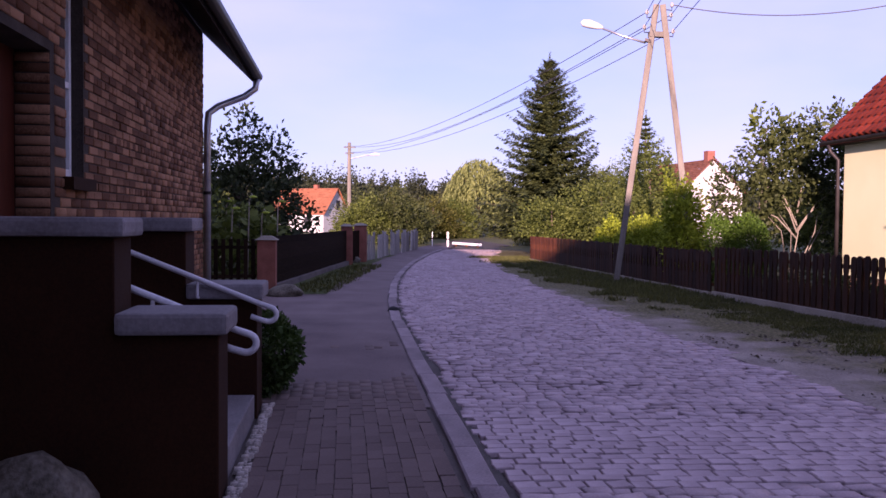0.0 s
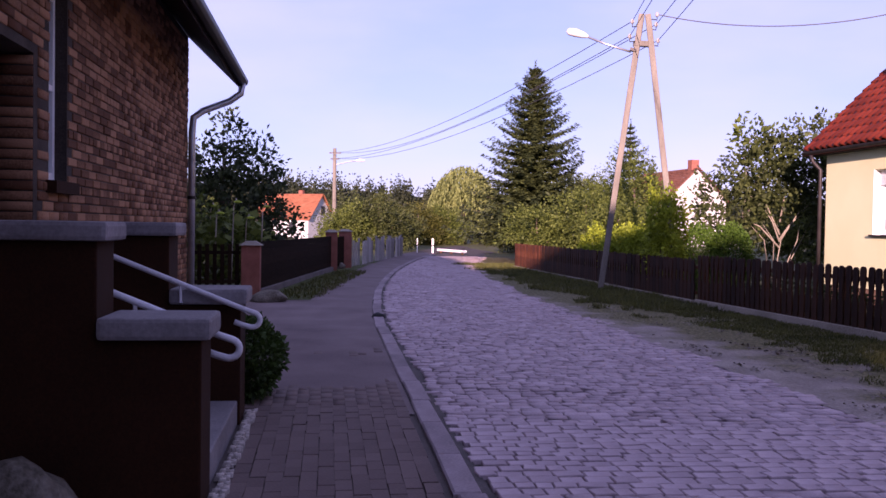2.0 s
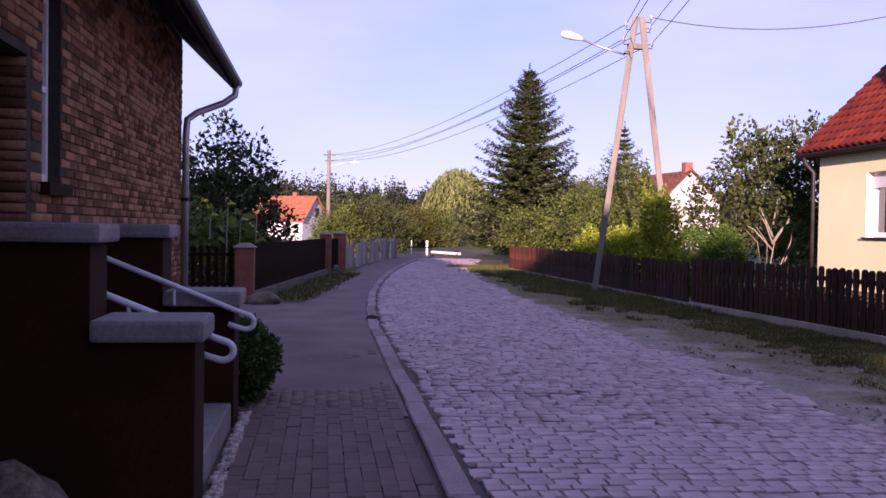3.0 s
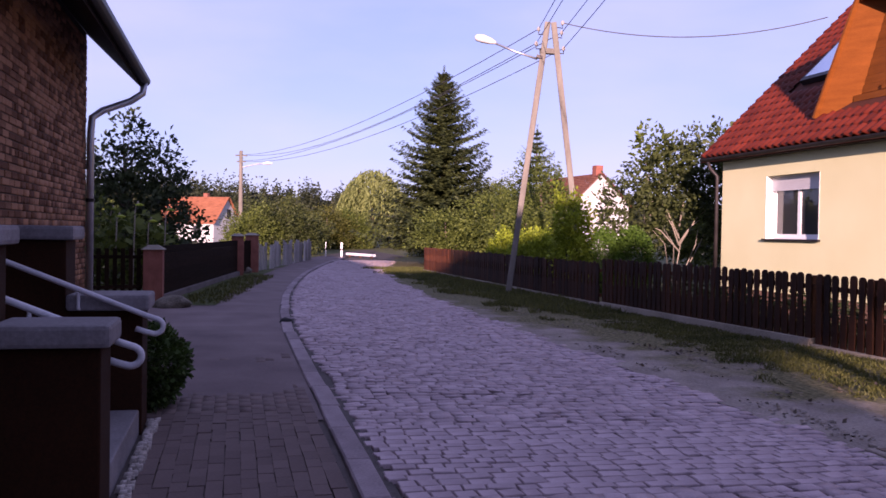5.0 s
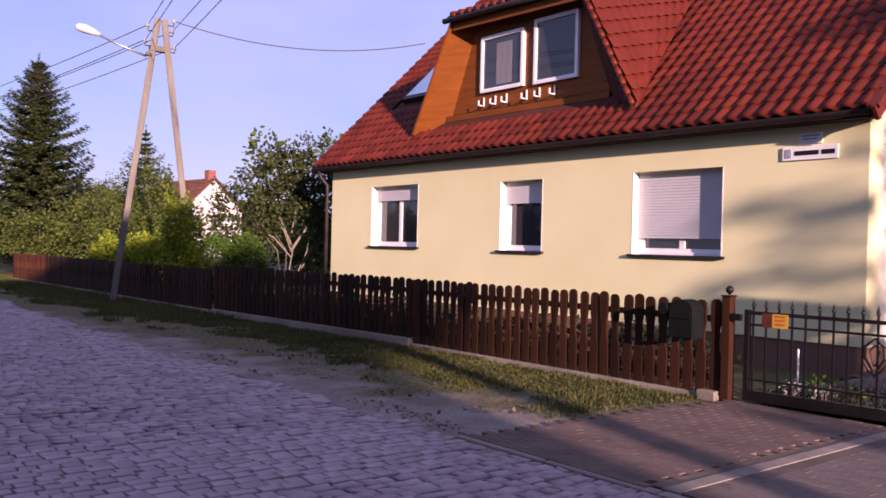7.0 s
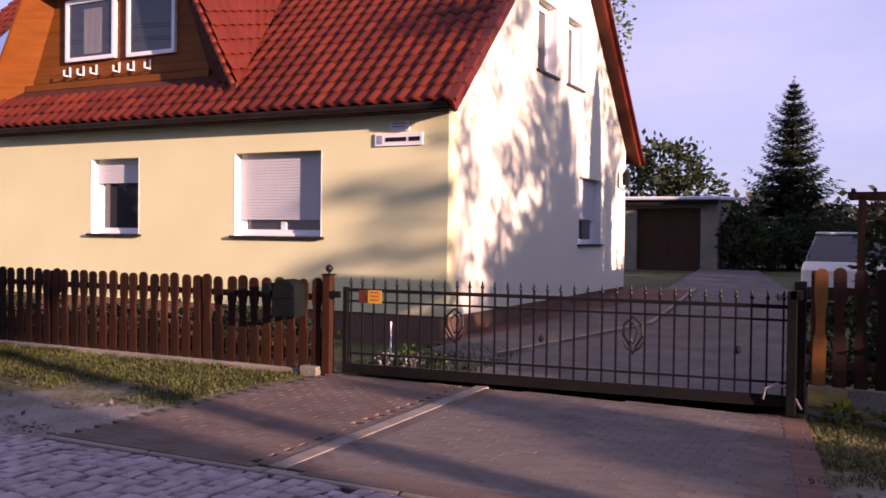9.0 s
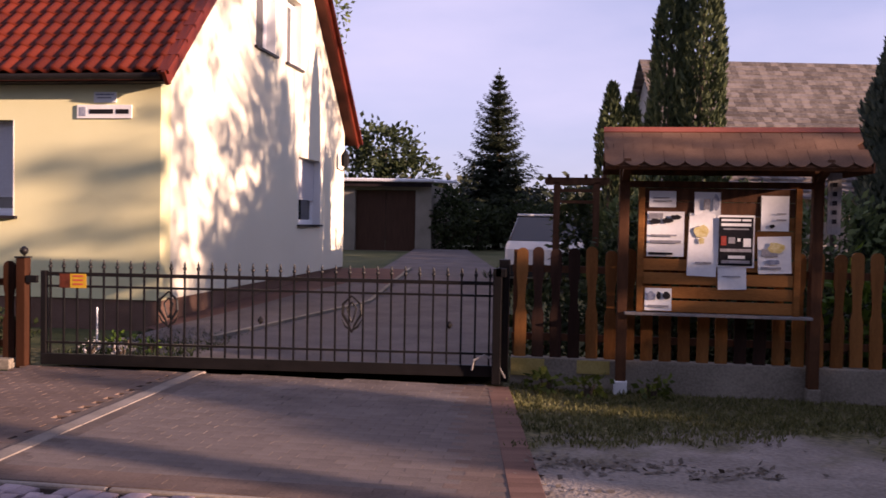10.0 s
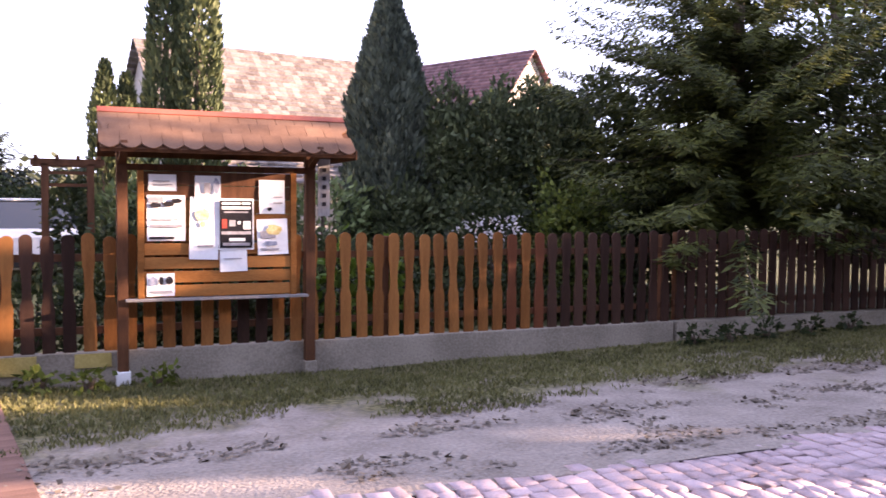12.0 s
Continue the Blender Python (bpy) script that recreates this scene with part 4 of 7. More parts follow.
def fence_run(a, b, z0, heights, pitch, mats, label, base_z, posts, plinth_h, w=0.115, waist=True, post_mat=POST, skip=()):
    a, b = Vector((a[0], a[1], 0)), Vector((b[0], b[1], 0))
    d = (b - a).normalized()
    n = round((b - a).length / pitch)
    pitch = (b - a).length / n
    out = d.cross(Vector((0, 0, 1)))
    turn = math.atan2(d.y, d.x)
    f = thing("picket_fence", ((a + b) / 2).to_tuple(), label, "fence", "street fences")
    part("concrete_plinth", Geo().slab([q - Vector((0, 0, 0.2)) for q in (a + out * 0.07, b + out * 0.07, b - out * 0.09, a - out * 0.09)], (0, 0, plinth_h + 0.2)), CONCRETE, f, "weathered concrete footing", bevel=0.012)
    for z in (0.18, 0.80):
        part("rail", Geo().beam(a - out * 0.035 + Vector((0, 0, z0 + z * heights[0])), b - out * 0.035 + Vector((0, 0, z0 + z * heights[0])), 0.035, 0.07), post_mat, f)
    for s in posts:
        q = a + d * s - out * 0.09
        part("post", Geo().box((q.x - 0.04, q.y - 0.04, base_z), (q.x + 0.04, q.y + 0.04, z0 + heights[0] * 0.97)), post_mat, f, bevel=0.008)
    for i in range(n):
        q = a + d * (pitch * (i + 0.5)) + out * 0.0
        m = mats(i, q.x)
        h = heights[i % len(heights)]
        if callable(skip) and skip(q.x):
            h = skip(q.x)
        ob = new("picket", picket_mesh(h, m, w, waist))
        ob.parent = f
        ob.matrix_parent_inverse = Matrix.Translation(-f.location)
        ob.location = (q.x, q.y, z0 + RNG.normal(0, 0.006))
        ob.rotation_euler = (RNG.normal(0, 0.008), RNG.normal(0, 0.012), turn)
    return f


fence_run((-10.9, 8.0), (-5.49, 8.05), 0.06, [0.99, 1.0, 0.985], 0.167, lambda i, x: PICKET, "dark red-brown wooden picket fence on a low concrete footing", 0, [0.1, 1.1, 3.6], 0.06, w=0.122)
fence_run((-17.45, 7.62), (-10.95, 8.0), 0.12, [0.93, 0.94, 0.92], 0.170, lambda i, x: PICKET, "dark brown wooden picket fence in shade on a concrete footing", 0, [0.1, 2.4, 4.7, 6.4], 0.13, w=0.128)
# the far end takes the redder tone to paint the sun on it
fence_run((-33.3, 7.15), (-17.55, 7.60), 0.10, [0.86, 0.87, 0.85], 0.187, lambda i, x: PICKET if x > -29.5 else PICKET_HALF_LIT, "long dark brown picket fence running along the verge", 0, [0.1 + 2.4 * i for i in range(7)], 0.10, w=0.165)
# tones by x paint a sun patch fading into the spruce's shade
fence_run((-0.62, 8.86), (6.85, 8.92), 0.20, [1.10, 1.11, 1.09], 0.178, lambda i, x: PICKET_SHADED if (-0.4 < x < 0.10 or 1.55 < x < 1.95 or x > 5.0) else (PICKET_HALF_LIT if x > 4.3 and i % 2 else PICKET_SUNLIT), "honey-brown scalloped picket fence behind the notice board", 0, [0.05, 2.9, 3.75, 5.3, 7.4], 0.20)
# all pickets in the dark tone that stands for the spruce's shade
fence_run((6.9, 8.92), (16.0, 9.0), 0.22, [1.11, 1.10, 1.12], 0.165, lambda i, x: PICKET_SHADED, "grey-brown picket fence under the spruce, darkened for its shade", 0, [0.1, 2.5, 4.9, 7.3], 0.20, w=0.12, waist=False)

tagged(part("painted_patch", Geo().box((-0.61, 8.775, 0.02), (-0.28, 8.789, 0.19)), YELLOW_WASH), "flaking yellow paint on the concrete footing", "paint patch")
tagged(part("painted_patch", Geo().box((0.04, 8.777, 0.06), (0.36, 8.791, 0.19)), YELLOW_WASH), "flaking yellow paint on the concrete footing", "paint patch")

# ---- sliding gate ----
GA, GB = Vector((-5.22, 8.06, 0)), Vector((-0.72, 8.44, 0))
gdir = (GB - GA).normalized()
gate = thing("sliding_gate", (-3.0, 8.25, 0), "closed black steel sliding gate with spiked bars", "gate")
G = lambda s, z: GA + gdir * s + Vector((0, 0, z))
glen = (GB - GA).length
part("bottom_beam", Geo().beam(G(0, 0.105), G(glen, 0.105), 0.06, 0.11), BLACK_METAL, gate, bevel=0.006)
for z, h in ((0.95, 0.036), (0.83, 0.022), (0.27, 0.022)):
    part("rail", Geo().beam(G(0, z), G(glen, z), 0.03, h), BLACK_METAL, gate)
for s in (0.02, glen - 0.02):
    part("stile", Geo().beam(G(s, 0.05), G(s, 0.98), 0.05, 0.05), BLACK_METAL, gate)
bar_geo = Geo().box((-0.0085, -0.0085, 0.16), (0.0085, 0.0085, 1.0))
bar_geo.lathe((0, 0, 1.0), [(0.008, 0), (0.020, 0.02), (0.020, 0.035), (0.010, 0.045), (0.014, 0.06), (0.002, 0.10)], 6)
bar_me = mesh_of("bar", bar_geo, BLACK_METAL)
tip_me = mesh_of("spike", Geo().lathe((0, 0, 1.0), [(0.008, 0.045), (0.013, 0.055), (0.010, 0.066), (0.003, 0.094)], 6), STEEL)
NB = 33
for i in range(NB):
    q = G((i + 0.6) * glen / (NB + 0.2), 0)
    ob = hang(new("bar", bar_me), gate)
    ob.location = q
    tp = new("spike", tip_me)
    tp.parent = ob
    tp.location = (0, 0, 0.002)
for k, s in enumerate((1.28, 3.10)):
    leafs = Geo()
    for sg in (-1, 1):
        leafs.tube([G(s + sg * 0.0, 0.80), G(s + sg * 0.085, 0.72), G(s + sg * 0.09, 0.62), G(s + sg * 0.03, 0.52), G(s, 0.44)], [0.008, 0.014, 0.014, 0.012, 0.006], 6)
        leafs.tube([G(s, 0.74), G(s + sg * 0.045, 0.68), G(s + sg * 0.02, 0.58), G(s, 0.54)], 0.009, 6)
        leafs.tube([G(s, 0.46), G(s + sg * 0.06, 0.50), G(s + sg * 0.10, 0.57)], [0.010, 0.012, 0.003], 6)
    part("leaf_ornament", leafs, BLACK_METAL, gate, "forged leaf ornament")
for s in (2.20, 4.05):
    part("knob", Geo().lathe(G(s, 0.50), [(0.004, 0), (0.03, 0.03), (0.03, 0.05), (0.004, 0.08)], 8), BLACK_METAL, gate)
part("hose_loop", Geo().tube([G(4.28, 0.12) + Vector((0, -0.06, 0)), G(4.30, 0.22) + Vector((0, -0.08, 0)), G(4.40, 0.27) + Vector((0, -0.08, 0)), G(4.52, 0.20) + Vector((0, -0.07, 0)), G(4.6, 0.05) + Vector((0, -0.06, 0))], 0.010, 6), PORCELAIN, gate)
sign = thing("warning_sign", (-4.9, 8.05, 0.9), "yellow and red warning plate wired to the gate", "sign")
part("plate", Geo().slab([G(0.30, 0.815) + Vector((0, -0.03, 0)), G(0.46, 0.815) + Vector((0, -0.03, 0)), G(0.46, 0.955) + Vector((0, -0.03, 0)), G(0.30, 0.955) + Vector((0, -0.03, 0))], (0, 0.006, 0)), SIGN_YELLOW, sign)
part("picture_panel", Geo().slab([G(0.19, 0.815) + Vector((0, -0.03, 0)), G(0.298, 0.815) + Vector((0, -0.03, 0)), G(0.298, 0.955) + Vector((0, -0.03, 0)), G(0.19, 0.955) + Vector((0, -0.03, 0))], (0, 0.006, 0)), SIGN_DARK, sign)
for z in (0.925, 0.885, 0.845):
    part("lettering_bar", Geo().slab([G(0.33, z) + Vector((0, -0.034, 0)), G(0.43, z) + Vector((0, -0.034, 0)), G(0.43, z + 0.016) + Vector((0, -0.034, 0)), G(0.33, z + 0.016) + Vector((0, -0.034, 0))], (0, 0.003, 0)), RED_PRINT, sign)
gp = thing("gate_post", (-5.42, 8.06, 0), "brown steel gate post with a ball finial", "post", "gate posts")
part("shaft", Geo().box((-5.475, 8.005, 0), (-5.375, 8.105, 1.10)), PICKET, gp, bevel=0.008)
part("cap", Geo().box((-5.485, 7.995, 1.10), (-5.365, 8.115, 1.115)), BLACK_METAL, gp, bevel=0.004)
part("ball", Geo().lathe((-5.42, 8.06, 1.12), [(0.012, 0), (0.016, 0.012), (0.036, 0.028), (0.044, 0.052), (0.036, 0.076), (0.008, 0.096)], 12), BLACK_METAL, gp, smooth=True)
part("latch", Geo().box((-5.36, 8.0, 0.86), (-5.25, 8.04, 0.93)), BLACK_METAL, gp)
gp2 = thing("gate_post", (-0.66, 8.5, 0), "wide black steel guide post of the sliding gate", "post", "gate posts")
part("shaft", Geo().box((-0.72, 8.46, 0), (-0.62, 8.58, 1.18)), BLACK_METAL, gp2, bevel=0.006)
part("shaft", Geo().box((-0.76, 8.30, 0), (-0.68, 8.40, 1.10)), BLACK_METAL, gp2, bevel=0.006)
part("guide_arm", Geo().box((-0.74, 8.30, 1.02), (-0.64, 8.58, 1.10)), BLACK_METAL, gp2, bevel=0.006)
part("footing", Geo().box((-5.72, 7.94, -0.02), (-5.50, 8.16, 0.10)), CONCRETE, gp, "yellowed concrete footing", bevel=0.01)
mail = thing("mailbox", (-5.83, 7.95, 0.6), "dark green metal mailbox hung on the fence", "mailbox")
mb = []
for i in range(13):
    a = math.pi * i / 12
    mb.append((-5.83 + 0.155 * math.cos(a), 7.78, 0.93 + 0.12 * math.sin(a)))
part("body", Geo().slab([(-5.985, 7.78, 0.64), (-5.675, 7.78, 0.64)] + mb, (0, 0.21, 0)), GREEN_BOX, mail, bevel=0.012)
part("flap", Geo().box((-5.96, 7.766, 0.85), (-5.70, 7.778, 0.93)), BLACK_METAL, mail)
part("newspaper_tube", Geo().tube([(-6.055, 7.77, 0.94), (-6.055, 7.99, 0.94)], 0.062, 12), GREEN_BOX, mail)

# ---- notice board ----
nb = thing("notice_board", (1.35, 8.7, 0), "wooden village notice board with a shingled brown roof", "notice board")
for x in (0.46, 2.24):
    part("foot", Geo().box((x - 0.065, 8.66, -0.16), (x + 0.065, 8.775, 0.02)), WHITE if x < 1 else CONCRETE, nb, "whitewashed concrete foot", bevel=0.012)
    part("post", Geo().box((x - 0.05, 8.68, 0.015), (x + 0.05, 8.774, 2.14)), POST, nb, "dark stained post", bevel=0.008)
    part("knee_brace", Geo().beam((x, 8.70, 1.98), (x, 8.30, 2.12), 0.06, 0.06), POST, nb)
part("cross_beam", Geo().box((0.51, 8.69, 1.90), (2.19, 8.77, 1.96)), POST, nb, bevel=0.006)
part("cross_beam", Geo().box((0.30, 8.40, 2.06), (2.55, 8.46, 2.13)), POST, nb)
for x in (0.62, 2.06):
    part("frame_stile", Geo().box((x - 0.03, 8.655, 0.70), (x + 0.03, 8.70, 1.90)), BOARD, nb, bevel=0.005)
for i in range(9):
    z = 0.71 + i * 0.132
    part("plank", Geo().box((0.65, 8.672, z), (2.03, 8.690, z + (0.110 if i < 4 else 0.127))), BOARD if i not in (7, 8) else POST, nb, bevel=0.004)
part("shelf", Geo().box((0.48, 8.60, 0.675), (2.20, 8.72, 0.70)), GREY_SLAB, nb, "pale weathered ledge", bevel=0.004)
part("roof_deck", Geo().slab([(0.26, 8.28, 2.075), (2.58, 8.28, 2.075), (2.58, 8.76, 2.45), (0.26, 8.76, 2.45)], (0, 0.012, -0.03)).slab([(0.26, 9.24, 2.075), (2.58, 9.24, 2.075), (2.58, 8.76, 2.45), (0.26, 8.76, 2.45)], (0, -0.012, -0.03)), POST, nb)
part("ridge_strip", Geo().slab([(0.25, 8.70, 2.425), (2.59, 8.70, 2.425), (2.59, 8.76, 2.475), (0.25, 8.76, 2.475)], (0, -0.006, 0.008)).slab([(0.25, 8.82, 2.425), (2.59, 8.82, 2.425), (2.59, 8.76, 2.475), (0.25, 8.76, 2.475)], (0, 0.006, 0.008)), RIDGE, nb, "red ridge strip")
part("gable_board", Geo().box((2.585, 8.28, 2.03), (2.60, 9.2, 2.12)), POST, nb)
for row, (t0, t1) in enumerate(((0.0, 0.42), (0.30, 0.72), (0.60, 1.0))):
    for i in range(13):
        x0 = 0.245 + i * 0.182 + (0.0 if row % 2 == 0 else -0.09)
        x1 = x0 + 0.178
        x0, x1 = max(x0, 0.25), min(x1, 2.59)
        if x1 - x0 < 0.05:
            continue
        S = lambda x, t: (x, 8.265 + 0.495 * t, 2.075 + 0.39 * t + 0.008 + 0.006 * (2 - row) * (1 - t))
        m = (x0 + x1) / 2
        out = [S(x0, t0 + 0.08), S(x0 + 0.02, t0 + 0.03), S(x0 + 0.055, t0 - 0.02), S(m, t0 - 0.04), S(x1 - 0.055, t0 - 0.02), S(x1 - 0.02, t0 + 0.03), S(x1, t0 + 0.08), S(x1, t1), S(x0, t1)]
        part("shingle", Geo().slab(out, (0, 0.004, -0.007)), SHINGLE, nb)
part("side_board", Geo().box((2.30, 8.62, 1.48), (2.42, 8.64, 2.05)), GREY_SLAB, nb, "narrow pale board hung at the side")
for i in range(5):
    part("lettering_bar", Geo().box((2.34, 8.612, 1.58 + i * 0.085), (2.38, 8.618, 1.62 + i * 0.085)), INK, nb)


def poster(x0, z0, x1, z1, label, paint=PAPER, marks=(), tilt=0.0, lift=0.0):
    y = 8.664 - lift
    ob = thing("poster", ((x0 + x1) / 2, y, z0), label, "poster", "posters on the notice board")
    g = Geo()
    n = 5
    for i in range(n):
        for j in range(n):
            q = []
            for a, b in ((i, j), (i + 1, j), (i + 1, j + 1), (i, j + 1)):
                u, v = a / n, b / n
                curl = -0.012 * (abs(u - 0.5) * 2) ** 3 * (1 - v) - 0.002
                q.append((x0 + (x1 - x0) * u + tilt * (v - 0.5) * (z1 - z0), y + curl, z0 + (z1 - z0) * v - tilt * (u - 0.5) * (x1 - x0)))
            g.face(*q)
    part("sheet", g, paint, ob, smooth=True)
    for k, (u0, v0, u1, v1, m) in enumerate(marks):
        X, Z = lambda u: x0 + (x1 - x0) * u, lambda v: z0 + (z1 - z0) * v
        yy = y - 0.0155 - 0.0006 * k
        if m in (YELLOW_PRINT, INK, BLUE_PRINT) and (v1 - v0) > 0.08 and paint is PAPER and (u1 - u0) < 0.9:
            c, ring = ((u0 + u1) / 2, (v0 + v1) / 2), []
            for a in range(14):
                r = 1 + 0.35 * noise.noise((a * 0.9, x0 * 9, k * 3.0))
                ring.append((X(c[0] + (u1 - u0) / 2 * r * math.cos(a * 0.449)), yy, Z(c[1] + (v1 - v0) / 2 * r * math.sin(a * 0.449))))
            part("printed_picture", Geo().slab(ring, (0, 0.0005, 0)), m, ob)
        else:
            part("printed_bar", Geo().box((X(u0), yy, Z(v0)), (X(u1), yy + 0.0005, Z(v1))), m, ob)


poster(0.69, 1.71, 0.94, 1.865, "small white notice sheet", marks=[(0.15, 0.55, 0.75, 0.62, GREY_PRINT), (0.15, 0.35, 0.85, 0.42, GREY_PRINT)])
poster(1.11, 1.64, 1.35, 1.86, "small white notice with a picture", marks=[(0.35, 0.25, 0.6, 0.7, GREY_PRINT), (0.7, 0.2, 0.95, 0.9, BLUE_PRINT)])
poster(0.675, 1.24, 1.02, 1.67, "large torn white poster with a dark picture", marks=[(0.04, 0.84, 0.42, 0.96, GREY_PRINT), (0.06, 0.72, 0.36, 0.83, INK), (0.40, 0.74, 0.70, 0.86, INK), (0.62, 0.82, 0.92, 0.93, INK), (0.08, 0.30, 0.92, 0.36, GREY_PRINT), (0.1, 0.45, 0.8, 0.49, GREY_PRINT), (0.05, 0.04, 0.7, 0.09, INK)])
poster(1.06, 1.06, 1.33, 1.655, "tall white poster with a yellow flower picture", marks=[(0.2, 0.62, 0.7, 0.82, YELLOW_PRINT), (0.35, 0.52, 0.55, 0.62, YELLOW_PRINT), (0.25, 0.2, 0.8, 0.23, GREY_PRINT)], tilt=0.03, lift=0.003)
poster(1.325, 1.15, 1.665, 1.645, "dark concert poster with a white border", PAPER, marks=[(0.04, 0.04, 0.96, 0.96, INK), (0.10, 0.885, 0.62, 0.925, PAPER), (0.66, 0.885, 0.9, 0.925, PAPER), (0.10, 0.79, 0.90, 0.845, PAPER), (0.16, 0.72, 0.84, 0.75, GREY_PRINT), (0.10, 0.42, 0.24, 0.60, RED_PRINT), (0.30, 0.46, 0.48, 0.58, GREY_PRINT), (0.54, 0.50, 0.62, 0.56, PAPER), (0.70, 0.40, 0.90, 0.56, PAPER), (0.08, 0.30, 0.92, 0.36, GREY_PRINT), (0.3, 0.17, 0.75, 0.23, PAPER), (0.12, 0.08, 0.88, 0.14, GREY_PRINT)], lift=0.006)
poster(1.72, 1.50, 1.97, 1.83, "white notice sheet with a small dark picture", marks=[(0.3, 0.08, 0.5, 0.2, INK), (0.55, 0.3, 0.9, 0.34, GREY_PRINT), (0.55, 0.48, 0.9, 0.51, GREY_PRINT)])
poster(1.70, 1.10, 2.00, 1.45, "poster with a yellow and blue picture", marks=[(0.10, 0.46, 0.60, 0.66, GREY_PRINT), (0.30, 0.55, 0.80, 0.84, YELLOW_PRINT), (0.22, 0.24, 0.66, 0.38, BLUE_PRINT), (0.1, 0.12, 0.7, 0.18, GREY_PRINT)], tilt=-0.04)
poster(1.34, 0.94, 1.60, 1.18, "small white sheet pinned below the dark poster", marks=[(0.15, 0.5, 0.8, 0.54, GREY_PRINT)], tilt=-0.03, lift=0.002)
poster(0.67, 0.72, 0.92, 0.935, "white card with three dark pictograms", marks=[(0.05, 0.45, 0.36, 0.85, BLUE_PRINT), (0.42, 0.5, 0.6, 0.85, INK), (0.66, 0.5, 0.95, 0.85, INK), (0.1, 0.15, 0.9, 0.25, GREY_PRINT)])

# ---- poles, wires and street lamps ----
pole = thing("utility_pole", (-21.5, 7.8, 0), "concrete A-frame utility pole carrying wires and a street lamp", "utility pole")
TOP = Vector((-21.43, 7.78, 6.95))
part("leg", Geo().beam((-21.74, 6.88, -0.1), TOP + Vector((0, -0.06, 0)), 0.145, 0.145), POLE, pole, bevel=0.02)
part("leg", Geo().beam((-21.12, 8.72, -0.1), TOP + Vector((0, 0.10, 0)), 0.145, 0.145), POLE, pole, bevel=0.02)
part("cross_tie", Geo().box((-21.55, 7.55, 6.15), (-21.38, 8.0, 6.28)), POLE, pole)
part("steel_band", Geo().beam((-21.475, 7.525, 6.02), (-21.468, 7.545, 6.09), 0.165, 0.165), DARK_METAL, pole)
arm = part("lamp_arm", Geo().tube([(-21.55, 7.50, 6.02), (-21.75, 6.95, 6.22), (-21.95, 6.42, 6.46)], 0.028, 8), STEEL, pole, "thin steel lamp arm", smooth=True)
part("lamp_head", Geo().tube([(-21.92, 6.50, 6.44), (-21.97, 6.36, 6.49), (-22.03, 6.18, 6.55), (-22.08, 6.03, 6.58), (-22.10, 5.98, 6.59)], [0.04, 0.085, 0.11, 0.09, 0.03], 10), LAMP_GLASS, arm, "pale street lamp head", smooth=True)
INS = []
for dy, dz in ((-0.30, -0.25), (-0.36, -0.62), (0.32, -0.30), (0.38, -0.70), (0.34, -0.05)):
    q = TOP + Vector((0, dy, dz))
    ins = part("insulator_arm", Geo().tube([TOP + Vector((0, dy * 0.25, dz - 0.06)), q + Vector((0, 0, -0.08)), q], 0.014, 6), DARK_METAL, pole)
    part("insulator", Geo().lathe(q, [(0.02, 0), (0.045, 0.02), (0.05, 0.06), (0.03, 0.10), (0.01, 0.12)], 8), PORCELAIN, ins)
    INS.append(q + Vector((0, 0, 0.06)))
far = thing("utility_pole", (-60, 0.4, 0), "plain far utility pole with a lamp arm", "utility pole")
part("shaft", Geo().tube([(-60, 0.4, -0.1), (-60, 0.38, 6.7)], [0.16, 0.11], 8), POLE, far)
part("cross_arm", Geo().box((-60.05, 0.0, 6.35), (-59.95, 0.8, 6.42)), POLE, far)
part("cross_arm", Geo().box((-60.05, 0.1, 5.95), (-59.95, 0.7, 6.02)), POLE, far)
farm = part("lamp_arm", Geo().tube([(-60, 0.42, 5.6), (-60, 1.4, 5.85), (-60, 1.9, 5.9)], 0.04, 6), STEEL, far)
part("lamp_head", Geo().tube([(-60, 1.8, 5.9), (-60, 2.1, 5.95), (-60, 2.4, 5.93)], [0.05, 0.12, 0.06], 8), LAMP_GLASS, farm)


def wire(a, b, sag, label, r=0.011):
    a, b = Vector(a), Vector(b)
    pts = [a.lerp(b, i / 24) - Vector((0, 0, sag * 4 * (i / 24) * (1 - i / 24))) for i in range(25)]
    tagged(part("overhead_wire", Geo().tube(pts, r, 5), WIRE), label, "wire", "overhead wires")


for k, (q, y, z) in enumerate(zip(INS[:2] + INS[2:4], (0.05, 0.7, 0.15, 0.6), (6.42, 6.42, 6.02, 6.02))):
    wire(q, (-60, y, z), 0.85, "thin overhead wire running to the far pole")
near_pole = thing("utility_pole", (13.4, 0.55, 0), "plain concrete utility pole beside the footpath", "utility pole")
part("shaft", Geo().tube([(13.4, 0.55, -0.1), (13.4, 0.55, 7.9)], [0.20, 0.15], 10), POLE, near_pole, smooth=True)
part("cross_arm", Geo().box((13.34, -0.35, 7.55), (13.46, 1.45, 7.65)), POLE, near_pole)
part("cross_arm", Geo().box((13.34, -0.15, 7.15), (13.46, 1.25, 7.25)), POLE, near_pole)
NEXT = [(13.4, -0.25, 7.66), (13.4, 0.1, 7.66), (13.4, 0.9, 7.26), (13.4, 1.2, 7.26)]
for q, e in zip((INS[0], INS[1], INS[2], INS[3]), NEXT):
    wire(q, e, 0.35, "overhead wire crossing above the road", 0.009)
wire(INS[4], (-18.75, 13.9, 6.9), 0.42, "drooping service wire from the pole to the house roof", 0.014)

# ---- left side: pillars, fences, bush ----
PA, PB = Vector((-18.75, -1.58, 0)), Vector((-30.0, 0.10, 0))


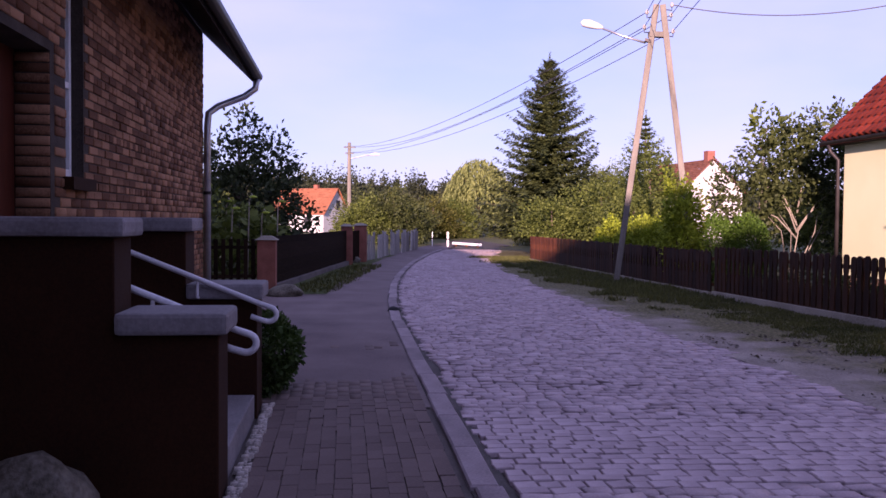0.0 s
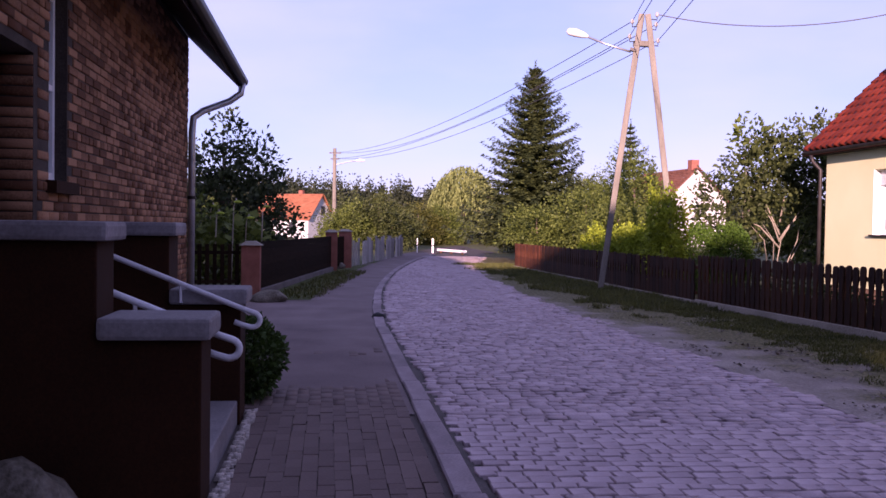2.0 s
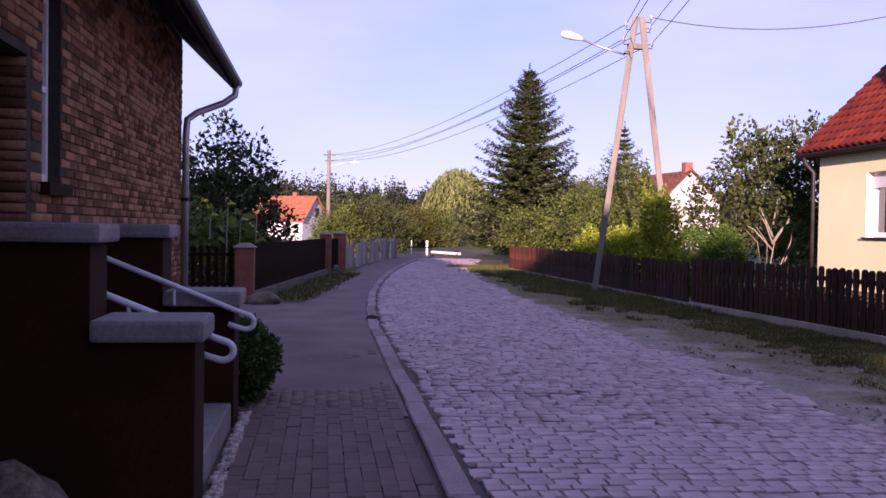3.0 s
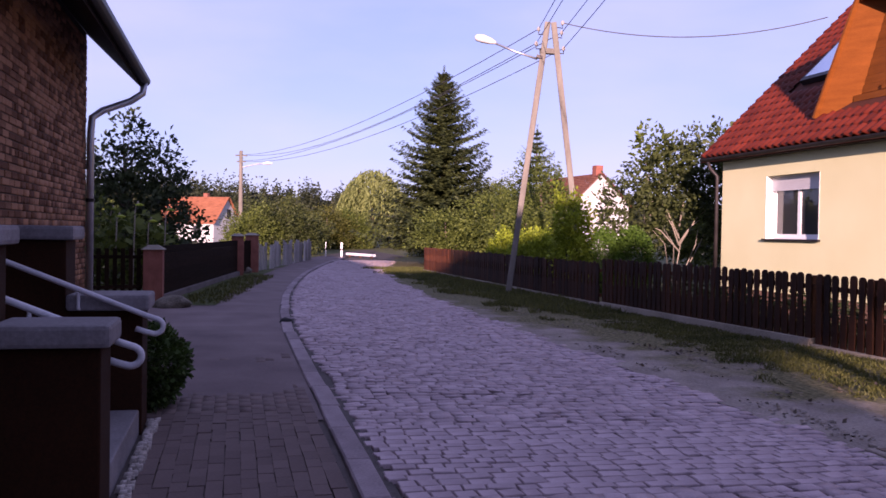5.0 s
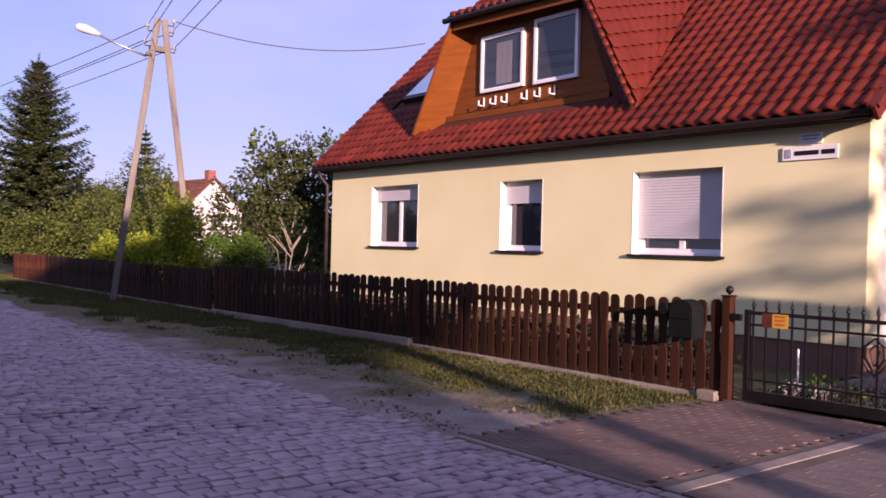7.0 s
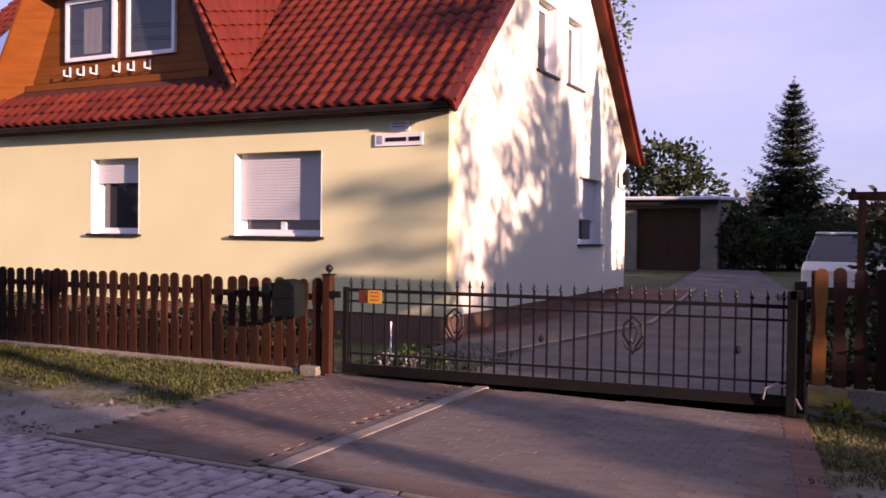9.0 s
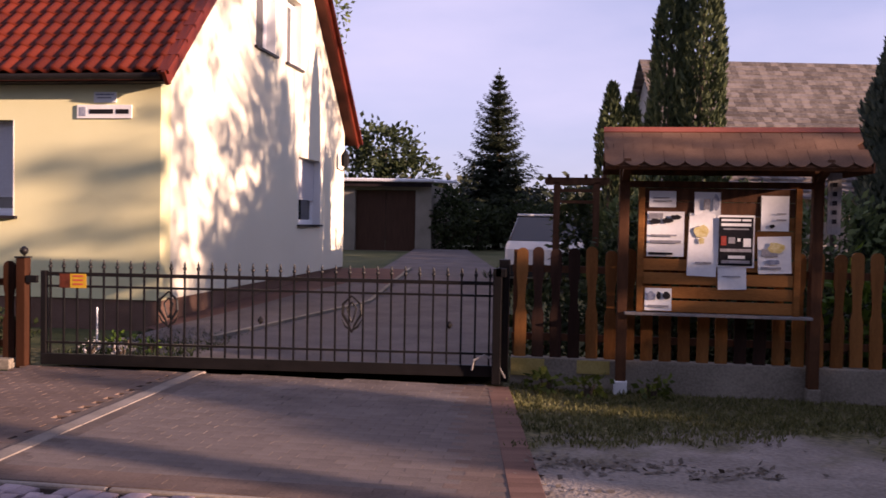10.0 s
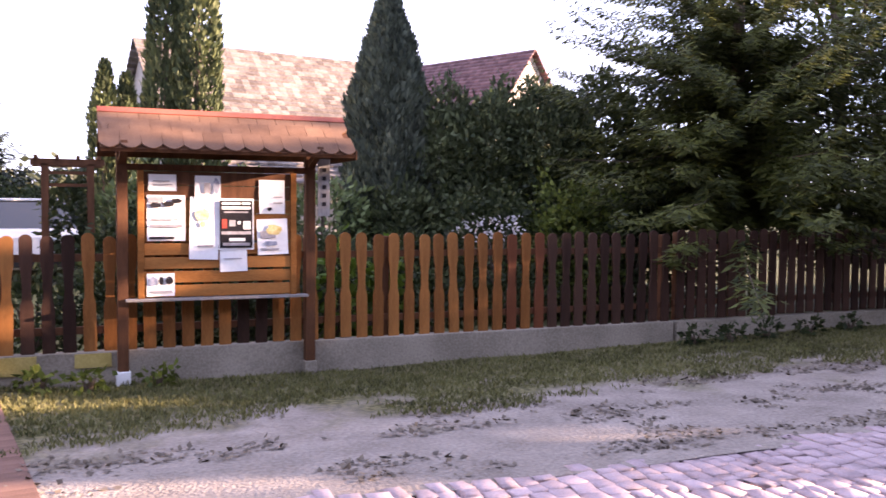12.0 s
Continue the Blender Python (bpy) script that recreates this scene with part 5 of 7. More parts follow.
def pillar(at, w, h):
    p = thing("brick_pillar", at, "square red brick fence pillar with a concrete cap", "pillar", "fence pillars")
    part("shaft", Geo().box((at[0] - w / 2, at[1] - w / 2, -0.05), (at[0] + w / 2, at[1] + w / 2, h)), PILLAR, p, bevel=0.01)
    g = Geo()
    e = w / 2 + 0.05
    g.hexa([(at[0] - e, at[1] - e, h), (at[0] + e, at[1] - e, h), (at[0] + e, at[1] + e, h), (at[0] - e, at[1] + e, h), (at[0] - e * 0.4, at[1] - e * 0.4, h + 0.09), (at[0] + e * 0.4, at[1] - e * 0.4, h + 0.09), (at[0] + e * 0.4, at[1] + e * 0.4, h + 0.09), (at[0] - e * 0.4, at[1] + e * 0.4, h + 0.09)])
    part("cap", g, CONCRETE, p, bevel=0.01)


pillar((-18.75, -1.58, 0), 0.38, 1.10)
pillar((-30.2, 0.12, 0), 0.40, 1.30)
pillar((-32.2, 0.62, 0), 0.46, 1.32)
lf = thing("panel_fence", (-24, -0.7, 0), "dark brown horizontal board fence on a low footing", "fence", "left fences")
part("footing", Geo().beam((-18.95, -1.55, 0.06), (-30.0, 0.10, 0.06), 0.2, 0.16), YARD_GREY, lf, bevel=0.01)
d = (PB - PA)
for i in range(6):
    z = 0.15 + i * 0.172
    part("board", Geo().beam(PA + d * 0.02 + Vector((0, 0, z + 0.07)), PB + Vector((0, 0, z + 0.07)), 0.025, 0.168), FENCE_DARK, lf)
for k in range(6):
    q = PA + d * (k / 5) * 0.98 + Vector((0.1, -0.05, 0))
    part("post", Geo().box((q.x - 0.03, q.y - 0.03, 0.1), (q.x + 0.03, q.y + 0.03, 1.15)), FENCE_DARK, lf)
part("board_gate", Geo().beam((-30.4, 0.18, 0.62), (-32.0, 0.57, 0.62), 0.03, 1.05), FENCE_DARK, lf, "dark board gate between the pillars")
lg = thing("picket_gate", (-18.7, -2.6, 0), "dark wooden picket gate beside the brick house", "gate")
part("rail", Geo().beam((-18.7, -1.8, 0.35), (-17.6, -5.0, 0.35), 0.03, 0.07), FENCE_DARK, lg)
part("rail", Geo().beam((-18.7, -1.8, 0.95), (-17.6, -5.0, 0.95), 0.03, 0.07), FENCE_DARK, lg)
for i in range(22):
    x, y = -18.68 + 0.05 * i, -1.86 - 0.145 * i
    part("picket", Geo().box((x - 0.015, y - 0.04, 0.08), (x + 0.015, y + 0.04, 1.12)), FENCE_DARK, lg)
sf = thing("slab_fence", (-40, 2.3, 0), "grey weathered upright-slab fence along the bend", "fence", "left fences")
SL0, SL1 = Vector((-32.6, 0.75, 0)), Vector((-47.5, 4.1, 0))
for i in range(30):
    q = SL0.lerp(SL1, i / 30)
    if i % 6 == 5:
        continue
    h = 1.0 + 0.10 * math.sin(i * 1.7)
    part("slab", Geo().beam(q + Vector((0, 0, 0.0)), q + Vector((-0.02, 0.0, h)), 0.07, 0.42), GREY_SLAB, sf)


# ---- trees and shrubs ----
def blob_points(n, r, hollow=0.55, lump=0.28, seed=0):
    """Points through an uneven ellipsoid, thicker towards its skin."""
    d = unit(RNG.normal(size=(n, 3)))
    k = np.array([1 + lump * 1.6 * noise.noise(Vector(q) * 1.9 + Vector((seed, seed * 0.7, 0))) + lump * noise.noise(Vector(q) * 4.5 + Vector((0, seed, 0))) for q in d])
    t = (hollow + (1 - hollow) * RNG.random(n)) ** 0.6
    return d * (k * t)[:, None] * np.asarray(r)[None], d


def crown(name, centres, mat, parent, leaf=0.16, n=2600, lump=0.3, drop=0.0, aspect=0.6):
    """centres: (x, y, z, rx, ry, rz, share)."""
    out = []
    total = sum(c[6] for c in centres)
    for k, c in enumerate(centres):
        m = int(n * c[6] / total)
        p, d = blob_points(m, c[3:6], lump=lump, seed=k * 3.1 + c[0])
        p = p + np.array(c[:3])
        a = unit(d + RNG.normal(0, 0.9, (m, 3)) + np.array([0, 0, -drop]))
        L = leaf * (0.6 + 0.8 * RNG.random(m))
        out.append(leaf_quads(p, a, L, L * aspect))
    return part(name, quads_mesh(name, np.concatenate(out), mat), None, parent)


def limbs(base, tips, r0, mat, parent, fork=0.4):
    b = Vector(base)
    for k, tip in enumerate(tips):
        t = Vector(tip)
        a = b.lerp(Vector((b.x, b.y, t.z)), fork * (0.7 + 0.2 * (k % 3)))
        m = a.lerp(t, 0.5) + Vector((0, 0, 0.12 * (t - a).length))
        part("limb", Geo().tube([a, m, t], [r0 * 0.5, r0 * 0.3, r0 * 0.08], 6), mat, parent, smooth=True)


def broad_tree(name, x, y, h, crowns, mat, label, leaf=0.18, n=3000, trunk=0.14, bark=BARK, category="tree", lump=0.3, group="", limb_tips=None, stems=0):
    z = rise(x, y) - 0.08
    t = thing(name, (x, y, z), label, category, group)
    cs = [(x + c[0], y + c[1], z + c[2], *c[3:6], c[6] if len(c) > 6 else c[3] * c[4] * c[5]) for c in crowns]
    for k in range(stems):
        a = 2 * math.pi * k / stems + 0.4
        c, q = math.cos(a), math.sin(a)
        part("stem", Geo().tube([(x + 0.05 * c, y + 0.05 * q, z), (x + 0.22 * c, y + 0.3 * q, z + 0.8), (x + 0.34 * c + 0.06, y + 0.50 * q + 0.08, z + 1.35), (x + 0.45 * c, y + 0.8 * q, z + 1.75)], [0.018, 0.015, 0.011, 0.004], 6), bark, t, smooth=True)
    if not stems:
        part("trunk", Geo().tube([(x, y, z), (x + 0.05, y, z + h * 0.3), (x - 0.04, y + 0.05, z + h * 0.6), (x, y, z + h * 0.85)], [trunk * 1.25, trunk, trunk * 0.7, trunk * 0.2], 8), bark, t, smooth=True)
    limbs((x, y, z + 0.2 * h), limb_tips or [(c[0] + 0.3 * c[3], c[1] - 0.2 * c[4], c[2]) for c in cs] + [(c[0] - 0.4 * c[3], c[1] + 0.2, c[2] + 0.2 * c[5]) for c in cs], trunk, bark, t)
    crown("crown", cs, mat, t, leaf, n, lump)
    return t


def spruce(name, x, y, h, r, label, mat=SPRUCE_LEAF, whorls=34, per=9, low=0.04, spray=0.34, z0=None, sprays=9, droop=0.30, density=2, cone=0.9, open_top=0.0, slim=0.34):
    z = rise(x, y) - 0.08 if z0 is None else z0
    t = thing(name, (x, y, z), label, "tree")
    part("trunk", Geo().tube([(x, y, z), (x, y, z + h * 0.5), (x, y, z + h * 0.98)], [0.02 * h + 0.02, 0.011 * h, 0.01], 8), BARK, t, smooth=True)
    at, al, ln = [], [], []
    twigs = Geo()
    for i in range(whorls):
        f = low + (0.985 - low) * (i + RNG.normal(0, 0.2)) / whorls
        layer = 0.86 + 0.30 * RNG.random()
        for j in range(per):
            if f > 0.52 and RNG.random() < open_top:
                continue
            a = 2 * math.pi * (j + RNG.random() * 0.8) / per + i * 0.9
            L = r * max(1 - f, 0.02) ** cone * (0.50 + 0.62 * RNG.random()) * layer + 0.04
            out = np.array([math.cos(a), math.sin(a), 0.0])
            tilt = 0.25 + 0.5 * f
            p0 = np.array([x, y, z + f * h])
            s = np.linspace(0.12, 1.0, sprays)
            path = p0[None] + out[None] * (s * L)[:, None]
            path[:, 2] += L * (s * tilt * 0.35 - droop * 1.5 * s ** 1.5 * (1 - f) + 0.22 * s ** 4)
            if i % 3 == 0 and j % 2 == 0:
                twigs.tube([path[0], path[len(path) // 2], path[-1]], [0.018 * (1 - f) + 0.004, 0.010 * (1 - f) + 0.003, 0.002], 4)
            side = np.array([-out[1], out[0], 0.0])
            for sg in (-1, 1):
                for k in range(density):
                    jit = RNG.normal(0, 0.025, path.shape) * (1 + L * 0.3)
                    w = (0.30 + 0.55 * RNG.random(sprays))[:, None]
                    at.append(path + jit)
                    al.append(out[None] * (1.1 - w) + side[None] * sg * w + np.array([0, 0, -0.28])[None] + RNG.normal(0, 0.16, path.shape))
                    ln.append(spray * (0.55 + 0.6 * RNG.random(sprays)) * (0.24 + 0.76 * (1 - f)) * (1.05 - 0.45 * s))
    for k in range(60):
        f = 0.90 + 0.115 * RNG.random()
        a = 2 * math.pi * RNG.random()
        q = np.array([[x, y, z + f * h]]) + RNG.normal(0, 0.02, (1, 3))
        at.append(q), ln.append(np.array([spray * (0.2 + 2.2 * max(1.0 - f, 0.0)) * (0.6 + 0.5 * RNG.random())]))
        al.append(np.array([[0.55 * math.cos(a), 0.55 * math.sin(a), 0.9]]))
    at, al, ln = np.concatenate(at), np.concatenate(al), np.concatenate(ln)
    tagged(part("branchwork", twigs, BARK, t), kind="stuff")
    part("needles", quads_mesh("needles", leaf_quads(at, al, ln, ln * slim, np.tile([0.0, 0.0, 1.0], (len(at), 1)) + RNG.normal(0, 0.3, at.shape)), mat), None, t)
    return t


def column(name, x, y, h, r, label, mat, n=5200, leaf=0.16, shape=0.6, lean=0.0, group="", low=0.0):
    """A dense columnar conifer of upright sprays."""
    z = rise(x, y) - 0.08
    t = thing(name, (x, y, z), label, "tree", group)
    part("trunk", Geo().tube([(x, y, z), (x, y, z + h * 0.8)], [0.09, 0.03], 6), BARK, t)
    f = RNG.random(n) ** 0.9 * (1 - low) + low
    prof = np.minimum(1, (f + 0.03) * 5) ** 0.5 * (1 - f ** (1 / max(1 - shape, 0.2))) ** 0.75
    a = RNG.random(n) * 2 * math.pi
    lumps = np.array([1 + 0.30 * noise.noise((math.cos(q) * 2.2 + x, math.sin(q) * 2.2, w * h * 0.8)) + 0.14 * noise.noise((math.cos(q) * 6, math.sin(q) * 6 + x, w * h * 3)) for q, w in zip(a, f)])
    rr = r * prof * lumps * (0.72 + 0.28 * RNG.random(n))
    p = np.stack([x + np.cos(a) * rr, y + np.sin(a) * rr, z + f * h], 1)
    al = np.stack([np.cos(a) * 0.45, np.sin(a) * 0.45, np.ones(n)], 1) + RNG.normal(0, 0.22, (n, 3))
    L = leaf * (0.6 + 0.8 * RNG.random(n))
    part("foliage", quads_mesh("foliage", leaf_quads(p, al, L, L * 0.42), mat), None, t)
    return t


def shrub(name, x, y, rx, ry, rz, mat, label, n=1500, leaf=0.10, category="shrub", group="", lump=0.25, z=None):
    z = rise(x, y) - 0.06 if z is None else z
    t = thing(name, (x, y, z), label, category, group)
    for k in range(5):
        a = k * 1.26
        part("stem", Geo().tube([(x, y, z), (x + 0.4 * rx * math.cos(a), y + 0.4 * ry * math.sin(a), z + rz * 1.2)], [0.025, 0.008], 5), BARK, t)
    crown("leaves", [(x, y, z + rz * 0.95, rx, ry, rz, 1)], mat, t, leaf, n, lump)
    return t


# along the street, right-hand gardens
spruce("spruce", -40.9, 9.6, 9.35, 4.0, "tall dark spruce standing behind the fence", whorls=40, per=10, spray=0.58, sprays=14, density=4, droop=0.24, cone=0.80, slim=0.42, low=0.12)
spruce("spruce", -47.2, 16.5, 7.4, 3.0, "slim spruce rising behind the garden shrubs", whorls=26, per=10, spray=0.55, sprays=8, density=3)
wil = thing("willow", (-79, 12.1, 0), "pale yellow-green weeping willow at the road bend", "tree")
part("trunk", Geo().tube([(-79, 12.1, -0.1), (-79.1, 12.2, 2.5), (-79, 12.0, 5.2)], [0.32, 0.24, 0.06], 8), BARK, wil, smooth=True)
limbs((-79, 12.1, 1.4), [(-78.2, 10.4, 5.6), (-78.4, 13.8, 5.5), (-79.6, 11.4, 6.3), (-78.0, 12.4, 6.4)], 0.2, BARK, wil)
sp = []
for k in range(520):
    a, q = RNG.random() * 2 * math.pi, RNG.random() ** 0.5
    top = np.array([-79 + 2.7 * q * math.cos(a), 12.1 + 2.9 * q * math.sin(a), 7.1 - 2.6 * q ** 2.2 + 0.3 * noise.noise((k, 0, 0))])
    L = 1.2 + 3.4 * RNG.random() * (0.4 + q)
    m = 16
    t = np.linspace(0, 1, m)[:, None]
    p = top[None] + t * np.array([0.5 * math.cos(a), 0.5 * math.sin(a), -L])[None] + RNG.normal(0, 0.07, (m, 3))
    p[:, 2] = np.maximum(p[:, 2], 0.3)
    sp.append(leaf_quads(p, np.tile([0.25 * math.cos(a), 0.25 * math.sin(a), -1.0], (m, 1)) + RNG.normal(0, 0.25, (m, 3)), 0.30 + 0.2 * RNG.random(m), np.full(m, 0.11)))
part("hanging_foliage", quads_mesh("hanging_foliage", np.concatenate(sp), WILLOW_LEAF), None, wil)
for k, (x, y, h, r) in enumerate(((-36, 8.6, 2.4, 1.3), (-34.6, 10.3, 3.0, 1.6), (-37.5, 12.0, 3.6, 1.7), (-33.8, 12.0, 4.2, 1.25), (-31.5, 10.6, 2.4, 1.2), (-27, 14.9, 2.7, 1.3))):
    broad_tree("fruit_tree", x, y, h, [(0, 0, h * 0.62, r, r, h * 0.42), (0.4, 0.6, h * 0.45, r * 0.8, r * 0.8, h * 0.3)], GREEN_LEAF, "leafy green garden tree behind the fence", 0.11, 9000, 0.09, group="garden trees", lump=0.4)
shrub("golden_conifer", -20.3, 8.02, 0.46, 0.44, 1.26, LIME_LEAF, "tall uneven golden-green conifer bush behind the fence", 6500, 0.09, lump=0.4)
for k, (x, y, r) in enumerate(((-26.2, 8.15, 0.55), (-25.3, 8.6, 0.60), (-24.6, 8.9, 0.52), (-24.0, 9.5, 0.55), (-25.8, 9.2, 0.6))):
    shrub("golden_shrub", x, y, r, r, 0.86, LIME_LEAF, "bright golden-green rounded shrub behind the fence", 4200, 0.085, group="golden shrubs")
for x, y in ((-20.9, 9.15), (-20.6, 9.85)):
    shrub("round_shrub", x, y, 0.52, 0.50, 0.92, ROUND_LEAF, "clipped rounded green shrub behind the fence", 9500, 0.055, group="round shrubs", lump=0.1)
broad_tree("garden_tree", -21.2, 11.4, 4.4, [(-0.5, -1.2, 2.0, 0.9, 0.95, 1.0), (-0.2, -0.3, 3.2, 0.9, 1.0, 0.9), (0.2, 0.8, 3.7, 0.8, 0.8, 0.75), (0.3, 1.2, 2.6, 0.9, 0.9, 1.1), (-0.3, 0.1, 2.6, 0.9, 1.1, 0.7), (0.2, 1.2, 1.6, 0.6, 0.6, 0.8)], MID_LEAF, "leafy tree with pale bare lower branches beside the house", 0.12, 11000, 0.05, PALE_BARK, lump=0.45, stems=5,
                    limb_tips=[(-21.3, 10.4, 1.9), (-21.2, 11.0, 2.1), (-21.0, 11.9, 2.0), (-20.9, 12.2, 2.4), (-21.4, 10.8, 2.6), (-21.1, 11.6, 3.0)])
broad_tree("garden_tree", -21.6, 10.6, 4.4, [(0, 0.2, 4.0, 0.45, 0.55, 0.45), (0, 0.7, 3.5, 0.5, 0.5, 0.5)], GREEN_LEAF, "loose twiggy tree top against the sky", 0.16, 420, 0.05, PALE_BARK, lump=0.5)
# left-hand gardens
broad_tree("garden_tree", -27.5, -3.2, 5.0, [(0, 0.3, 4.3, 0.55, 0.6, 0.7), (0, 1.0, 3.4, 0.8, 0.7, 0.7), (0, -0.3, 3.4, 0.9, 0.9, 0.7), (0, 0.4, 2.3, 1.3, 1.6, 1.0)], DARK_LEAF, "dark leafy garden tree behind the dark fence", 0.15, 5200, 0.08, lump=0.5)
for k, (x, y, r, z) in enumerate(((-25.0, -2.6, 1.0, 0.9), (-26.8, -2.2, 1.0, 0.75), (-24, -3.9, 1.1, 1.1), (-28.5, -2.4, 1.4, 1.2))):
    shrub("garden_shrub", x, y, r, r, z, DARK_LEAF if k % 2 else GREEN_LEAF, "dark tangled garden shrub behind the fence", 1800, 0.18, group="garden shrubs", lump=0.5)
for k, (y, h) in enumerate(((-2.9, 1.9), (-2.5, 2.2), (-2.2, 1.8), (-1.8, 2.1), (-3.2, 2.1))):
    sfl = thing("sunflower", (-23.3 - 0.3 * k, y, 0), "tall drooping sunflower behind the dark fence", "flower", "sunflowers")
    x = -23.3 - 0.3 * k
    part("stalk", Geo().tube([(x, y, 0), (x, y + 0.05, h * 0.9), (x + 0.1, y + 0.12, h), (x + 0.16, y + 0.16, h - 0.08)], [0.02, 0.015, 0.012, 0.01], 6), PALE_BARK, sfl)
    part("flower_head", Geo().lathe((x + 0.17, y + 0.17, h - 0.13), [(0.02, 0), (0.11, 0.02), (0.10, 0.05), (0.02, 0.08)], 9), LIME_LEAF, sfl)
    pts = np.array([[x, y, h * (0.35 + 0.1 * i)] for i in range(6)])
    part("leaves", quads_mesh("leaves", leaf_quads(pts, RNG.normal(0, 1, (6, 3)) * [1, 1, 0.3], np.full(6, 0.34), np.full(6, 0.24)), GREEN_LEAF), None, sfl)
rows = [(-57, 1.5, 2.7, 1.5), (-57, 3.2, 3.3, 2.0), (-68, 4.0, 3.3, 2.0), (-76, 9.6, 3.0, 1.8), (-70, 2.4, 3.9, 2.4), (-75, 7.6, 3.2, 1.9), (-66, -9.5, 3.4, 2.0), (-72, 15.5, 3.6, 2.2), (-60, 17.5, 4.0, 2.2), (-66, 20, 5.2, 2.6), (-54, 12.5, 3.2, 1.8), (-50, 13.5, 3.6, 1.8)]
for k, (x, y, h, r) in enumerate(rows):
    broad_tree("roadside_tree", x, y, h, [(0, 0, h * 0.55, r, r, h * 0.5), (0.3, r * 0.7, h * 0.4, r * 0.7, r * 0.7, h * 0.38), (0.2, -r * 0.7, h * 0.38, r * 0.7, r * 0.7, h * 0.36)], (GREEN_LEAF, MID_LEAF, OLIVE_LEAF)[k % 3], "bushy green roadside tree at the bend", 0.15, 13000, 0.1, group="roadside trees", lump=0.45)
# around the yard and the right-hand fence
# the lone spruce gets the darkened needles in place of real shade
spruce("spruce", -3.2, 35.9, 7.2, 2.5, "spruce standing alone at the end of the yard, its needles darkened for shade", SHADED_SPRUCE, whorls=32, per=12, spray=0.55, sprays=10, low=0.06, droop=0.2, density=3, cone=0.9)
broad_tree("yard_tree", -9.6, 44, 5.6, [(0, 0, 4.6, 1.9, 1.9, 1.3), (-1.2, 0, 3.4, 1.6, 1.6, 1.3), (1.2, 0, 3.4, 1.4, 1.4, 1.2)], DARK_LEAF, "round dark fruit tree behind the garage", 0.3, 2600, 0.16, lump=0.4)
column("thuja", 1.58, 15.95, 5.9, 0.40, "tall dark columnar thuja", THUJA_LEAF, 8000, 0.13, 0.75, group="thujas")
column("thuja", 2.08, 15.75, 6.3, 0.44, "tall dark columnar thuja", THUJA_LEAF, 9500, 0.13, 0.75, group="thujas")
column("thuja", 0.62, 17.0, 3.95, 0.34, "slender dark thuja beside the old barn", THUJA_LEAF, 3000, 0.14, 0.6, group="thujas")
column("thuja", 1.0, 17.1, 3.75, 0.30, "slender dark thuja beside the old barn", THUJA_LEAF, 2600, 0.14, 0.6, group="thujas")
column("juniper", 4.61, 13.1, 4.9, 0.80, "broad grey-green juniper with feathery upright sprays", JUNIPER_LEAF, 36000, 0.12, 0.5)
hedge = thing("hedge", (6.6, 12.4, 0), "tall dense dark conifer hedge behind the fence", "hedge")
crown("foliage", [(5.4, 12.9, 1.7, 0.9, 0.6, 1.85, 1), (6.2, 12.6, 1.7, 0.9, 0.6, 1.85, 1), (7.0, 12.3, 1.75, 0.9, 0.6, 1.85, 1), (7.9, 12.1, 1.8, 1.0, 0.7, 1.9, 1), (4.6, 12.5, 0.9, 0.8, 0.5, 1.1, 0.6), (5.8, 12.3, 0.9, 0.8, 0.5, 1.1, 0.6)], THUJA_LEAF, hedge, 0.12, 52000, 0.14, -0.5, 0.4)
for x, y, r, z, m in ((5.5, 11.2, 0.75, 0.9, DARK_LEAF), (6.6, 10.9, 0.8, 1.0, GREEN_LEAF), (7.6, 11.0, 0.9, 0.9, DARK_LEAF), (4.3, 11.3, 0.6, 0.6, DARK_LEAF), (2.9, 11.0, 0.8, 0.6, DARK_LEAF), (8.8, 11.2, 1.1, 1.0, DARK_LEAF), (0.7, 11.2, 0.55, 0.75, DARK_LEAF), (1.7, 11.8, 0.7, 0.85, DARK_LEAF)):
    shrub("yard_shrub", x, y, r, r * 0.8, z, m, "dark leafy shrub behind the picket fence", 4200, 0.085, group="yard shrubs", lump=0.4)
hedge2 = thing("hedge", (2.4, 12.4, 0), "clipped green hedge behind the notice board", "hedge")
crown("foliage", [(1.0, 12.6, 1.0, 0.8, 0.5, 1.05, 1), (2.2, 12.5, 1.05, 0.9, 0.5, 1.05, 1), (3.4, 12.5, 1.0, 0.9, 0.5, 1.0, 1)], HEDGE_LEAF, hedge2, 0.13, 5200, 0.12, -0.5, 0.45)
for h, xs, y in ((hedge, (5.5, 6.4, 7.3, 8.3), 12.4), (hedge2, (1.0, 1.6, 2.2, 2.8, 3.4), 12.5)):
    for x in xs:
        part("stem", Geo().tube([(x, y, -0.1), (x + 0.03, y, 0.8), (x, y + 0.03, 1.7)], [0.06, 0.05, 0.02], 6), BARK, h)
broad_tree("flowering_shrub", 4.85, 9.7, 1.5, [(0, 0, 1.42, 0.34, 0.22, 0.14), (-0.3, 0.1, 1.36, 0.2, 0.2, 0.10)], PALE_FLOWER, "shrub with faded pale blossom behind the fence", 0.055, 120, 0.02, category="shrub", lump=0.5)
